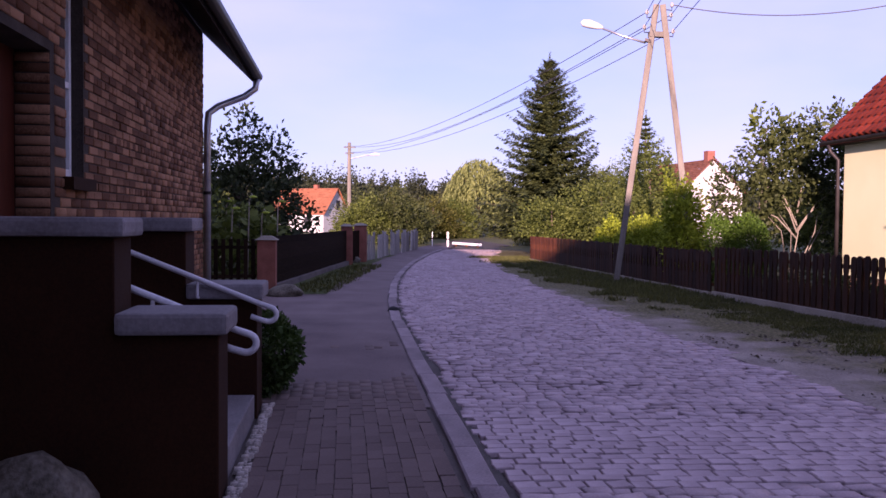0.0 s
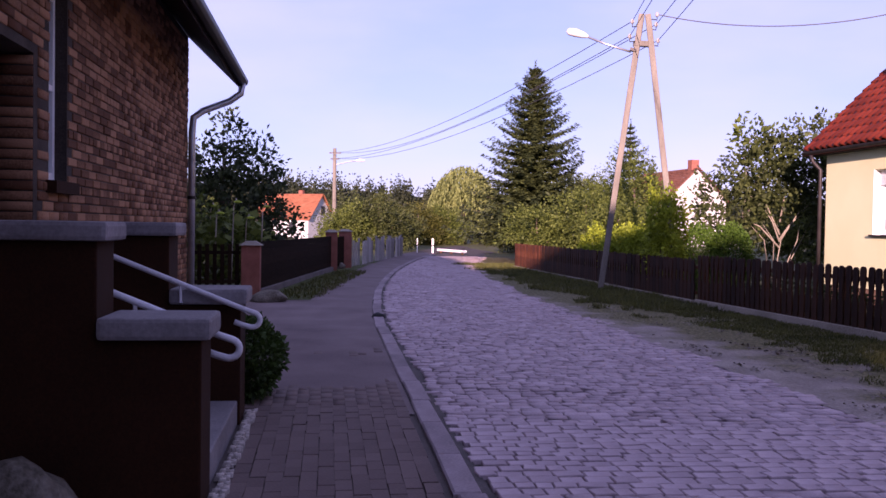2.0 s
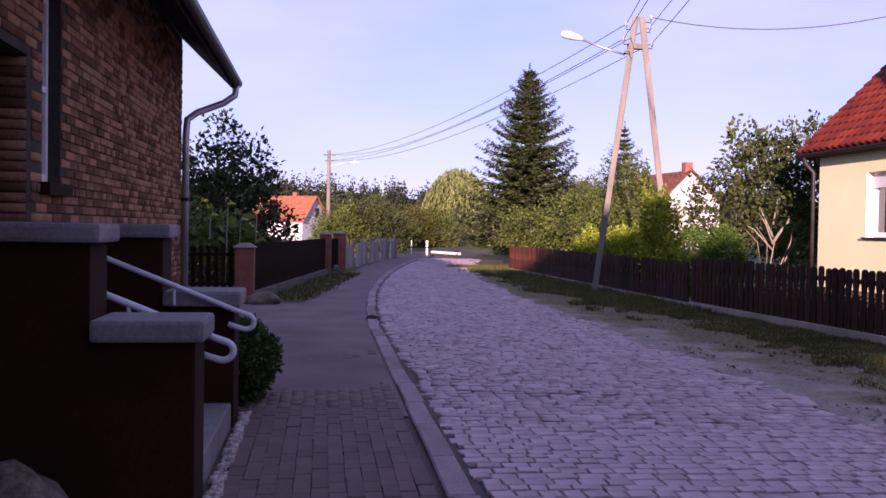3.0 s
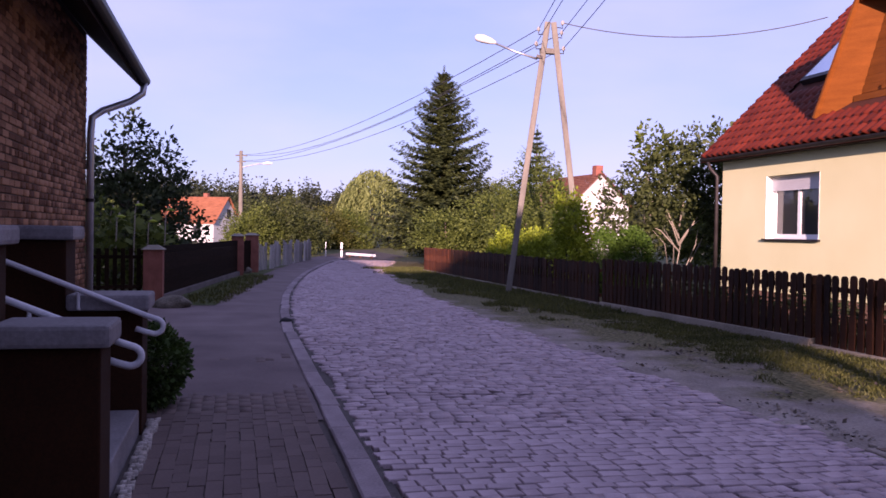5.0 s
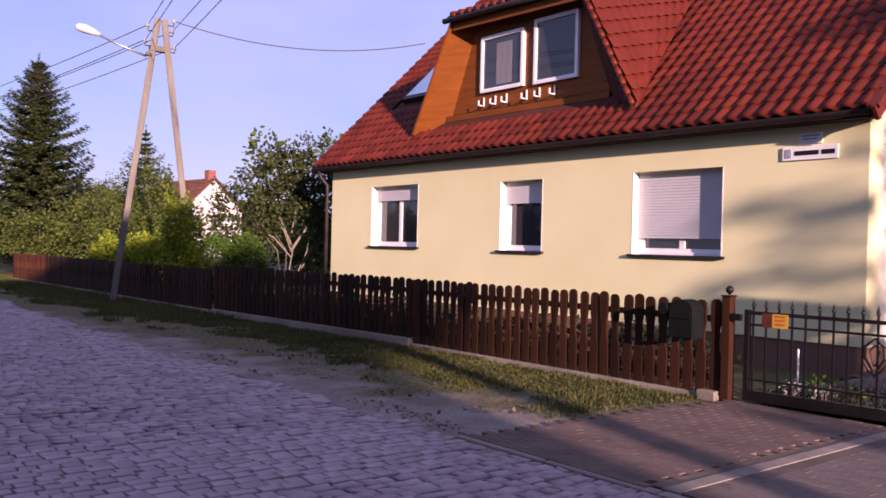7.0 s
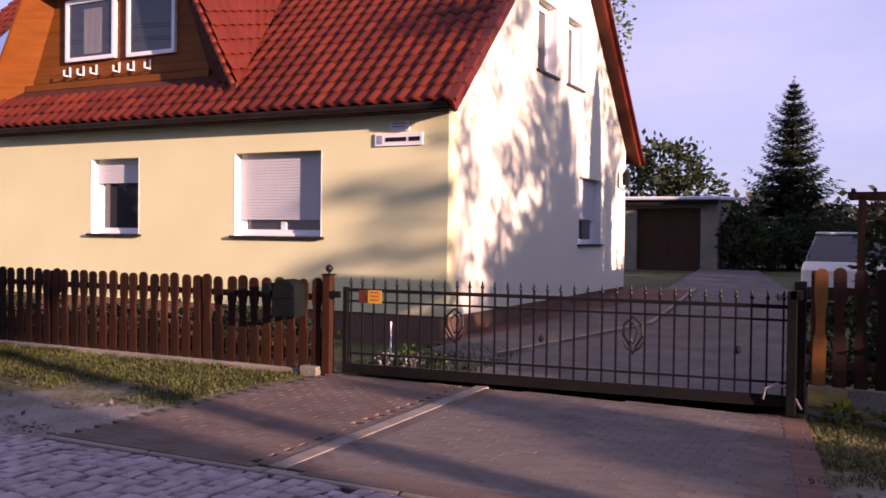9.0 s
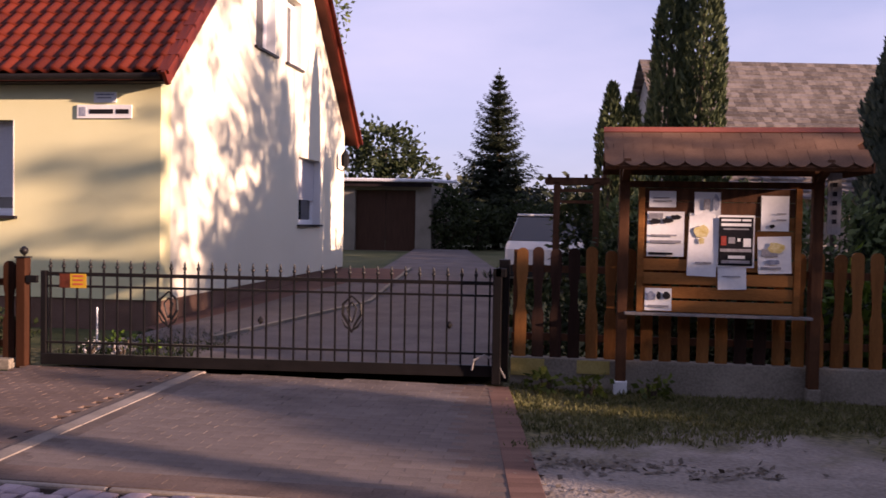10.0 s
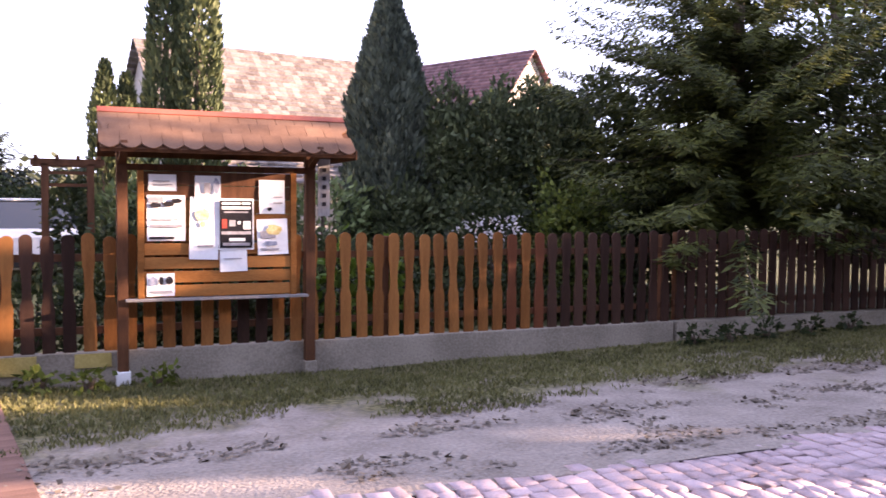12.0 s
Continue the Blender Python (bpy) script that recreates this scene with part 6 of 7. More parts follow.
for x, y, r, z in ((-0.35, 9.9, 0.45, 0.50), (0.35, 9.7, 0.45, 0.55), (1.0, 9.8, 0.45, 0.50), (1.6, 9.7, 0.45, 0.55), (2.2, 9.8, 0.45, 0.50), (3.2, 9.9, 0.5, 0.50), (4.0, 9.8, 0.5, 0.45), (5.2, 9.9, 0.5, 0.50)):
    shrub("fence_shrub", x, y, r, 0.3, z, DARK_LEAF, "dark leafy shrub close behind the picket fence", 1100, 0.08, group="fence shrubs", lump=0.35)
for x in (2.75, 3.3):
    shrub("fence_plant", x, 9.4, 0.25, 0.2, 0.62, BUSH_LEAF, "green plant growing up behind the fence", 300, 0.13, group="fence plants", lump=0.5)
spruce("near_spruce", 9.3, 10.6, 8.2, 4.5, "large spruce with drooping sprays overhanging the fence", SPRUCE_NEAR, whorls=40, per=13, low=0.20, spray=0.32, sprays=24, droop=0.44, density=7, cone=0.62, open_top=0.62, slim=0.25)
spruce("near_spruce", 13.6, 10.4, 8.2, 3.9, "large dark spruce beside the fence", SPRUCE_NEAR, whorls=42, per=11, low=0.14, spray=0.40, sprays=18, droop=0.40, density=5, slim=0.25)
# unseen tall open tree added behind the spruces: its loose clumps dapple the gable
loose = [(RNG.normal(0, 0.5), -3.2 + 6.6 * RNG.random(), 4.6 + 4.4 * RNG.random(), 0.5, 0.30 + 0.25 * RNG.random(), 0.30 + 0.35 * RNG.random()) for k in range(19)]
loose += [(RNG.normal(0, 0.4), -5.2 + 1.9 * RNG.random(), 4.4 + 4.6 * RNG.random(), 0.4, 0.12 + 0.16 * RNG.random(), 0.18 + 0.30 * RNG.random()) for k in range(20)]
broad_tree("dapple_tree", 12.2, 11.4, 9.6, loose, GREEN_LEAF, "tall open leafy tree added out of view behind the spruces to dapple the gable", 0.16, 4200, 0.10, lump=0.4, limb_tips=[(12.2, 9.6, 7.6), (12.4, 13.2, 7.0), (12.0, 10.6, 9.0), (12.3, 12.4, 8.6)])
# flower bed at the corner of the house, inside the gate
for x, y, m in ((-5.02, 8.62, PALE_FLOWER), (-4.86, 8.80, BUSH_LEAF), (-4.70, 8.66, PALE_FLOWER), (-4.95, 9.20, BUSH_LEAF), (-5.15, 9.35, BUSH_LEAF), (-4.55, 9.0, BUSH_LEAF)):
    shrub("bed_plant", x, y, 0.10, 0.10, 0.10, m, "white-flowering low plant in the bed" if m is PALE_FLOWER else "low green leafy plant in the bed", 50, 0.05, "plant", "bed plants", 0.5, 0.03)
stake = thing("garden_stake", (-5.35, 9.3, 0.03), "short white stake standing in the flower bed", "stake")
part("rod", Geo().tube([(-5.35, 9.3, 0.0), (-5.35, 9.3, 0.46)], 0.010, 6), WHITE, stake)
part("tip", Geo().lathe((-5.35, 9.3, 0.455), [(0.012, 0), (0.013, 0.02), (0.004, 0.04)], 6), WHITE, stake)
# crumbs of stone where the paving meets the steps and the wall
crumb = []
for k in range(420):
    x = -3.4 - 4.6 * RNG.random()
    y = -0.62 - 0.30 * RNG.random() ** 1.6 if x > -7.2 else -0.86 - 0.2 * RNG.random()
    if -7.4 < x < -4.78 and y < -0.63:
        y = -0.56 - 0.07 * RNG.random()
    r = 0.008 + 0.022 * RNG.random() ** 2
    crumb.append(np.array([(x + r * a, y + r * b, 0.012 + c) for c in (-0.01, r * 0.4, r * 0.9) for a, b in ((-1 + 0.4 * c / r, -0.8), (0.9, -1 + 0.4 * c / r), (1 - 0.4 * c / r, 0.9), (-0.9, 0.8))]))
tagged(new("stone_crumbs", solids_mesh("stone_crumbs", np.array(crumb), BLOCK_FACES, SAND)), "pale stone crumbs along the edge of the footpath", "gravel", kind="stuff")
# planting behind the street fence of the yellow house
for k in range(13):
    x = -17.0 + 0.88 * k + RNG.normal(0, 0.1)
    shrub("border_shrub", x, 8.75 + 0.25 * RNG.random(), 0.46, 0.26, 0.30 + 0.07 * RNG.random(), DARK_LEAF, "low dark green border shrub behind the picket fence", 900, 0.07, group="border shrubs", lump=0.4)
# hidden dark trees added to shade the yard, and dark bushes that enclose it
for x, y, h in ((9.0, 16.6, 4.0), (9.2, 19.6, 4.1), (9.5, 22.8, 4.3), (9.6, 26.0, 4.6)):
    broad_tree("yard_tree", x, y, h, [(0, 0, h * 0.60, 1.5, 1.7, h * 0.36), (0.2, 0.2, h * 0.36, 1.4, 1.6, h * 0.34)], DARK_LEAF, "low dense dark tree added out of view to shade the yard", 0.2, 4200, 0.12, group="yard trees", lump=0.3)
for x, y, r, z in ((-4.3, 30.6, 0.7, 1.1), (-3.7, 33.2, 1.0, 0.9), (-2.2, 34.2, 1.2, 1.0), (-0.9, 33.4, 1.1, 1.0), (0.4, 33.0, 1.1, 1.0)):
    shrub("yard_shrub", x, y, r, r, z, DARK_LEAF, "dark bush at the end of the yard", 1800, 0.16, group="yard shrubs", lump=0.4)
broad_tree("garden_tree", -7.75, 26.0, 8.6, [(0.3, 0, 8.3, 0.5, 0.5, 0.45), (0.45, 0, 7.3, 0.45, 0.45, 0.6), (0.2, 0, 6.4, 0.5, 0.5, 0.5)], GREEN_LEAF, "loose twiggy tree top behind the gable", 0.15, 420, 0.06, lump=0.5)
# shrub by the steps and weeds at the fence foot
shrub("box_shrub", -8.0, -0.74, 0.55, 0.36, 0.38, BOX_LEAF, "clipped low dark green box shrub at the foot of the steps", 7000, 0.05, lump=0.12, z=0.0)
for x, y in ((-0.25, 8.55), (0.15, 8.5), (0.75, 8.55), (6.9, 8.5), (7.4, 8.45), (8.0, 8.5), (8.7, 8.5), (9.4, 8.5)):
    shrub("weed_clump", x, y, 0.16, 0.13, 0.11, GREEN_LEAF if x < 5 else DARK_LEAF, "small leafy weed clump at the footing", 70, 0.09, "weed", "weeds", 0.5, dip(x, y))
# unseen trees added down the road to shade the sand and the notice board
broad_tree("shade_tree", 20.0, 1.6, 4.6, [(0, -0.9, 2.4, 1.3, 1.5, 2.3), (0, 1.2, 2.1, 1.4, 2.0, 1.8)], GREEN_LEAF, "low leafy tree added out of view to shade the sandy verge", 0.30, 9000, 0.1, group="street trees", lump=0.22)
broad_tree("shade_tree", 20.6, 5.4, 6.6, [(0, -1.9, 2.2, 1.6, 1.3, 1.85), (0, -1.2, 3.4, 1.6, 1.25, 2.3), (0, 1.4, 3.8, 1.8, 2.3, 2.9), (0, 1.4, 1.6, 1.6, 2.4, 1.6), (0, -2.3, 6.3, 0.7, 0.8, 0.5), (0, -2.8, 4.95, 0.6, 0.22, 0.6, 0.3), (0, -2.05, 7.35, 0.4, 0.22, 0.10, 0.05), (0, -2.2, 7.75, 0.4, 0.20, 0.08, 0.04)], GREEN_LEAF, "leafy tree added out of view to shade the notice board", 0.32, 12000, 0.12, group="street trees", lump=0.25, limb_tips=[(20.6, 4.0, 2.6), (20.6, 6.8, 4.2), (20.6, 4.4, 3.8), (20.6, 6.4, 2.4)])
broad_tree("shade_tree", 21.5, -2.9, 9.6, [(0, 0.7, 8.2, 1.2, 1.2, 1.4), (0, -0.6, 7.8, 1.2, 1.2, 1.5)], GREEN_LEAF, "tall leafy tree added out of view to shade the long fence", 0.30, 6000, 0.12, group="street trees", lump=0.3)
broad_tree("shade_tree", 20.4, 9.4, 7.4, [(0, 0, 4.2, 1.8, 2.0, 3.0), (0, 0.4, 2.0, 1.6, 1.8, 1.6)], GREEN_LEAF, "leafy tree leaning over the fence, added out of view for shade", 0.30, 6000, 0.16, group="street trees", lump=0.3)

# unseen tall trees added along the footpath to shut out the southern sky
for x, y, h in ((3.6, -3.8, 5.2), (8.2, -3.6, 5.9), (12.6, -4.2, 6.8)):
    broad_tree("sky_screen_tree", x, y, h, [(0, 0, h * 0.68, 2.3, 2.2, 2.6), (0.8, 1.6, h * 0.62, 1.6, 1.5, 1.8), (-0.6, -1.4, h * 0.55, 1.9, 1.7, 2.2), (0, 0.4, h * 0.36, 2.0, 1.6, 1.8)], DARK_LEAF, "tall leafy tree added out of view beside the footpath to block sky light", 0.24, 9000, 0.2, group="footpath trees", lump=0.35)

# far woods
ridge_sheet = Geo()
for k in range(60):
    y0, y1 = -260 + 10 * k, -250 + 10 * k
    h = lambda y: 14.6 + 0.7 * noise.noise((y * 0.05, 1, 0)) - 0.055 * min(max(y + 20, 0), 55)
    ridge_sheet.face((-265, y0, -0.5), (-265, y1, -0.5), (-300, y1, h(y1)), (-300, y0, h(y0)))
    ridge_sheet.face((-300, y0, h(y0)), (-300, y1, h(y1)), (-420, y1, -0.5), (-420, y0, -0.5))
tagged(part("wooded_hill", ridge_sheet, material("wood_floor", (0.02, 0.03, 0.012), (0.05, 0.06, 0.025), 0.2, 2, 0.95, 0.5)), "low dark hill under the far woods", "hill", kind="structure")
fw = []
for k in range(420):
    y = -150 + k * 0.95 + RNG.normal(0, 0.8)
    x = -240 - 30 * RNG.random()
    h = 15.6 + 1.0 * noise.noise((k * 0.05, 0, 0)) + RNG.normal(0, 0.45) - 0.055 * min(max(y + 20, 0), 50)
    m = 330
    d, _ = blob_points(m, (2.2, 1.7, h * 0.5), 0.5, 0.4, k)
    p = d + np.array([x, y, h * 0.52])
    L = 0.5 + 0.5 * RNG.random(m)
    fw.append(leaf_quads(p, RNG.normal(0, 1, (m, 3)), L, L * 0.7))
for k in range(240):
    x = -220 + k * 1.3
    y = 150 + 30 * RNG.random()
    h = 9 + 2.5 * noise.noise((k * 0.07, 2, 0)) + RNG.normal(0, 0.8)
    m = 80
    d, _ = blob_points(m, (2.2, 1.7, h * 0.5), 0.5, 0.4, k)
    L = 1.2 + 0.8 * RNG.random(m)
    fw.append(leaf_quads(d + np.array([x, y, h * 0.52]), RNG.normal(0, 1, (m, 3)), L, L * 0.7))
tagged(new("far_wood", quads_mesh("far_wood", np.concatenate(fw), WOOD_LEAF)), "dark wooded ridge on the horizon", "woods", kind="stuff")


# grass blades on the verge
def grass(name, spots, label, h=0.09, mat=GRASS_LEAF):
    p = np.array(spots)
    n = len(p)
    out = []
    for k in range(4):
        q = p + np.stack([RNG.normal(0, 0.03, n), RNG.normal(0, 0.03, n), np.zeros(n)], 1)
        a = np.stack([RNG.normal(0, 0.45, n), RNG.normal(0, 0.45, n), np.ones(n)], 1)
        L = h * (0.4 + 0.9 * RNG.random(n))
        out.append(leaf_quads(q, a, L, np.full(n, 0.010) + L * 0.06))
    return tagged(new(name, quads_mesh(name, np.concatenate(out), mat)), label, "grass", kind="stuff")


def verge_spots(x0, x1, y0, y1, n, bias):
    s = []
    while len(s) < n:
        x, y = x0 + (x1 - x0) * RNG.random(), y0 + (y1 - y0) * RNG.random()
        k = 0.55 * noise.noise((x * 0.8, y * 1.2, 5.0)) + 0.3 * noise.noise((x * 2.6, y * 2.6, 1.0)) + (y - bias) * 0.45
        if k > 0.12 * RNG.random():
            s.append((x, y, verge_lift(x, y)))
    return s


grass("verge_grass", verge_spots(-16, -5.7, 4.7, 7.95, 7500, 6.1), "short ragged grass along the picket fence", 0.05)
grass("verge_grass", verge_spots(-36, -16, 4.8, 7.5, 7000, 5.6), "short ragged grass along the far verge", 0.12)
grass("verge_grass", verge_spots(-0.6, 11, 5.4, 8.75, 9500, 6.55), "short trodden grass before the notice board", 0.05, FRESH_GRASS)
grass("yard_grass", [(-5.4 + 1.4 * RNG.random(), 8.5 + 2.2 * RNG.random(), 0.02) for k in range(700)], "low plants and grass inside the gate", 0.10, DARK_LEAF)
grass("yard_grass", [(-1.9 + 4.5 * RNG.random(), 18 + 11 * RNG.random(), 0.33) for k in range(900)], "shaded lawn behind the yard", 0.16, DARK_LEAF)
grass("path_grass", [(-18.4 - 11 * k / 900, -1.2 + 0.1 * k / 900 + 1.0 * RNG.random() + 1.4 * max(0, (k / 900)) , 0.01) for k in range(900)], "grass strip beside the footpath", 0.10)


def litter(name, x0, x1, y0, y1, n, label):
    """Dry leaves and crumbs lying on the sand."""
    s = []
    while len(s) < n:
        x, y = x0 + (x1 - x0) * RNG.random(), y0 + (y1 - y0) * RNG.random()
        if noise.noise((x * 0.9, y * 2.2, 7.0)) + 0.5 * noise.noise((x * 3, y * 6, 2.0)) > 0.10 + 0.2 * RNG.random():
            s.append((x, y, verge_lift(x, y) + 0.012))
    p = np.array(s)
    a = np.stack([RNG.normal(0, 1, n), RNG.normal(0, 1, n), RNG.normal(0, 0.25, n)], 1)
    L = 0.02 + 0.045 * RNG.random(n)
    up = np.tile([0.0, 0.0, 1.0], (n, 1)) + RNG.normal(0, 0.3, (n, 3))
    return tagged(new(name, quads_mesh(name, leaf_quads(p, a, L, L * 0.7, up), DRY_LEAF)), label, "leaf litter", kind="stuff")


litter("leaf_litter", -0.3, 11.5, 4.6, 6.9, 4200, "dark dry leaves and crumbs scattered over the sand")
litter("leaf_litter", -17, -5.6, 4.6, 6.6, 1500, "dark dry leaves and clods scattered over the verge")


# ---- outbuildings and far houses ----
garage = thing("garage", (-6.4, 32, 0.5), "small rendered garage with brown doors and a corrugated roof", "garage")
gz = 0.45
part("wall", Geo().wall(lambda u, d, z: (u, 30.1 + d, z), [-9.6, -4.95], [(-7.65, -5.5, gz, gz + 2.12)], gz - 0.2, lambda u: gz + 2.38, 0.25), GARAGE_WALL, garage)
part("wall", Geo().box((-5.2, 30.36, gz - 0.2), (-4.95, 35.5, gz + 2.3)), GARAGE_WALL, garage)
part("wall", Geo().box((-9.6, 30.36, gz - 0.2), (-9.35, 35.5, gz + 2.3)), GARAGE_WALL, garage)
for x0, x1 in ((-7.64, -6.59), (-6.57, -5.51)):
    part("door_leaf", Geo().box((x0, 30.22, gz), (x1, 30.28, gz + 2.1)), GARAGE_DOOR, garage, "dark brown plank door leaf")
cr = Geo()
for i in range(96):
    a, b = -9.8 + i * 0.052, -9.8 + (i + 1) * 0.052
    za, zb = (0.02 if i % 2 else -0.02), (-0.02 if i % 2 else 0.02)
    cr.slab([(a, 29.7, gz + 2.40 + za), (b, 29.7, gz + 2.40 + zb), (b, 35.7, gz + 2.62 + zb), (a, 35.7, gz + 2.62 + za)], (0, 0, 0.075))
part("roof_sheet", cr, CORRUGATED, garage, "pale corrugated roof sheet")
part("fascia", Geo().box((-9.7, 29.82, gz + 2.22), (-4.9, 29.86, gz + 2.36)), EAVE_WOOD, garage)


def simple_house(name, cx, cy, w, d, eave, ridge, turn, wall_mat, roof_mat, label, windows=(), chimney=None, z=0.0, over=0.3):
    """A gabled house; its ridge runs along local x; windows: (side, u, z, w, h) with side 'front' or 'gable'."""
    h = thing(name, (0, 0, 0), label, "house" if "barn" not in name else "barn")
    h.matrix_world = Matrix.Identity(4)
    R = Matrix.Translation((cx, cy, z)) @ Matrix.Rotation(radians(turn), 4, "Z")
    P = lambda x, y, q: R @ Vector((x, y, q))
    top = lambda y: eave + (ridge - eave) * (1 - abs(y) / (d / 2))
    part("wall", Geo().wall(lambda u, k, q: P(u, -d / 2 + k, q), [-w / 2, w / 2], [], -0.3, lambda u: eave, 0.2), wall_mat, h)
    part("wall", Geo().wall(lambda u, k, q: P(u, d / 2 - k, q), [-w / 2, w / 2], [], -0.3, lambda u: eave, 0.2), wall_mat, h)
    for s in (-1, 1):
        part("gable_wall", Geo().wall(lambda u, k, q: P(s * (w / 2 - k), u, q), [-d / 2 + 0.2, 0, d / 2 - 0.2], [], -0.3, lambda y: top(y) - 0.02, 0.2), wall_mat, h)
    k = (ridge - eave) / (d / 2)
    for s in (-1, 1):
        n = 27 if "barn" in name else 17
        for i in range(n):
            y0, y1 = (d / 2 + over) * (1 - i / n), (d / 2 + over) * (1 - (i + 1.12) / n)
            z0, z1 = ridge - k * y0 + (0.10 if "barn" in name else 0.11), ridge - k * max(y1, 0) + 0.02
            row, tw = Geo(), (w + 2 * over) / round((w + 2 * over) / (0.24 if "barn" in name else 0.34))
            for c in np.random.default_rng(31 * i + s + 7).permutation(round((w + 2 * over) / tw)):
                xa = -w / 2 - over + float(c) * tw
                up = RNG.normal(0, 0.005 if "barn" in name else 0.014)
                row.slab([P(xa, s * y0, z0 + up), P(xa + tw - 0.002, s * y0, z0 + up), P(xa + tw - 0.002, s * max(y1, 0), z1), P(xa, s * max(y1, 0), z1)], (0, 0, 0.07))
            part("tile_course", row, roof_mat, h)
    for side, u, q, ww, hh in windows:
        if side == "front":
            c = [P(u - ww / 2, -d / 2 - 0.03, q), P(u + ww / 2, -d / 2 - 0.03, q), P(u + ww / 2, -d / 2 - 0.03, q + hh), P(u - ww / 2, -d / 2 - 0.03, q + hh)]
            t = R.to_3x3() @ Vector((0, 0.04, 0))
        else:
            c = [P(w / 2 + 0.03, u - ww / 2, q), P(w / 2 + 0.03, u + ww / 2, q), P(w / 2 + 0.03, u + ww / 2, q + hh), P(w / 2 + 0.03, u - ww / 2, q + hh)]
            t = R.to_3x3() @ Vector((-0.04, 0, 0))
        part("window", Geo().slab(c, t), GLASS, h, "dark window")
    if chimney:
        x, y, a, top_z = chimney
        part("chimney", Geo().hexa([P(x - a, y - a, ridge - 1), P(x + a, y - a, ridge - 1), P(x + a, y + a, ridge - 1), P(x - a, y + a, ridge - 1), P(x - a, y - a, top_z), P(x + a, y - a, top_z), P(x + a, y + a, top_z), P(x - a, y + a, top_z)]), PILLAR, h, "brick chimney")
    return h


simple_house("far_house", -104, -3.9, 7.0, 6.0, 2.2, 5.0, 62, LIME_WASH, ORANGE_ROOF, "white far house with an orange clay roof", [("gable", 0.4, 2.6, 0.9, 1.1), ("front", 1.5, 0.6, 0.9, 1.2), ("front", -1.5, 0.6, 0.9, 1.2)], (0.8, 0.2, 0.25, 5.5))
simple_house("white_house", -62.8, 25.0, 8.0, 4.6, 3.7, 5.85, 6, LIME_WASH, BROWN_ROOF, "white gabled house behind the gardens with a brick chimney", (), (3.5, 0.0, 0.28, 6.5))
simple_house("old_barn", 6.35, 30.3, 8.4, 8.6, 2.2, 6.5, 9.7, BARN_WALL, BARN_ROOF, "old rendered barn with a weathered brown tiled roof", z=0.3)
simple_house("dark_barn", 16.1, 36.9, 8.6, 7.0, 3.8, 7.9, -65, BARN_WALL, material("dark_clay_roof", (0.085, 0.045, 0.048), (0.17, 0.095, 0.095), 1, 12, 0.9, 0.3, vary="island", spread=0.35), "barn with a dark purple-brown tiled roof", z=0.3)
# unseen house added down the road; its bulk casts the street's shadow edge
simple_house("shade_house", 18.0, -9.25, 13.0, 9.0, 4.6, 10.0, 90, BARN_WALL, ORANGE_ROOF, "tall gabled house with an orange tiled roof, added out of view to shade the street", [("gable", -1.6, 1.2, 1.1, 1.4), ("gable", 1.6, 1.2, 1.1, 1.4)], over=0.1)
# parked car behind the fence
car = thing("parked_car", (-0.55, 17.6, 0.2), "white parked car with dark windows in the yard", "car")
part("body", Geo().slab([(-1.35, 16.9, 0.45), (-1.35, 16.9, 1.02), (-1.30, 17.0, 1.18), (-1.22, 19.9, 1.18), (-1.30, 20.6, 1.0), (-1.35, 20.7, 0.45)], (1.65, 0, 0)), CAR_PAINT, car, bevel=0.06)
part("cabin", Geo().hexa([(-1.28, 17.0, 1.17), (0.23, 17.0, 1.17), (0.23, 19.4, 1.17), (-1.28, 19.4, 1.17), (-1.12, 17.3, 1.66), (0.07, 17.3, 1.66), (0.07, 18.9, 1.66), (-1.12, 18.9, 1.66)]), GLASS, car, "dark glazed cabin", bevel=0.04)
part("roof_panel", Geo().box((-1.13, 17.28, 1.655), (0.08, 18.92, 1.70)), CAR_PAINT, car, bevel=0.02)
part("bumper", Geo().box((-1.37, 16.82, 0.50), (0.32, 16.92, 0.72)), RUBBER, car, bevel=0.03)
for x in (-1.24, 0.19):
    for y in (17.6, 20.0):
        w = part("wheel", Geo().tube([(x - 0.09, y, 0.52), (x + 0.09, y, 0.52)], 0.31, 16), RUBBER, car)
        part("rim", Geo().tube([(x - 0.10, y, 0.52), (x + 0.10, y, 0.52)], 0.18, 12), STEEL, w)
# rose arch
arch = thing("rose_arch", (-0.05, 12, 0), "brown timber garden arch with climbing leaves", "garden arch")
for x in (-0.26, 0.26):
    for y in (11.8, 12.3):
        part("post", Geo().box((x - 0.04, y - 0.04, 0), (x + 0.04, y + 0.04, 2.08)), POST, arch)
part("top_beam", Geo().box((-0.42, 11.76, 2.06), (0.42, 11.84, 2.14)), POST, arch)
part("top_beam", Geo().box((-0.42, 12.26, 2.06), (0.42, 12.34, 2.14)), POST, arch)
for z in (1.95, 1.8):
    part("slat", Geo().box((-0.22, 11.79, z), (0.22, 11.81, z + 0.04)), POST, arch)
for x in (-0.36, -0.12, 0.12, 0.36):
    part("cross_slat", Geo().box((x - 0.02, 11.7, 2.14), (x + 0.02, 12.4, 2.18)), POST, arch)
tagged(crown("climber", [(0.0, 12.0, 1.35, 0.26, 0.25, 0.5, 1)], DARK_LEAF, arch, 0.10, 700, 0.4), kind="stuff")
bar = thing("road_barrier", (-52.21, 6.49, 0), "low white painted road-edge beam at the bend", "barrier")
part("rail", Geo().beam((-52.21, 6.49, 0.17), (-48.58, 7.63, 0.17), 0.10, 0.14), WHITE, bar, bevel=0.02)
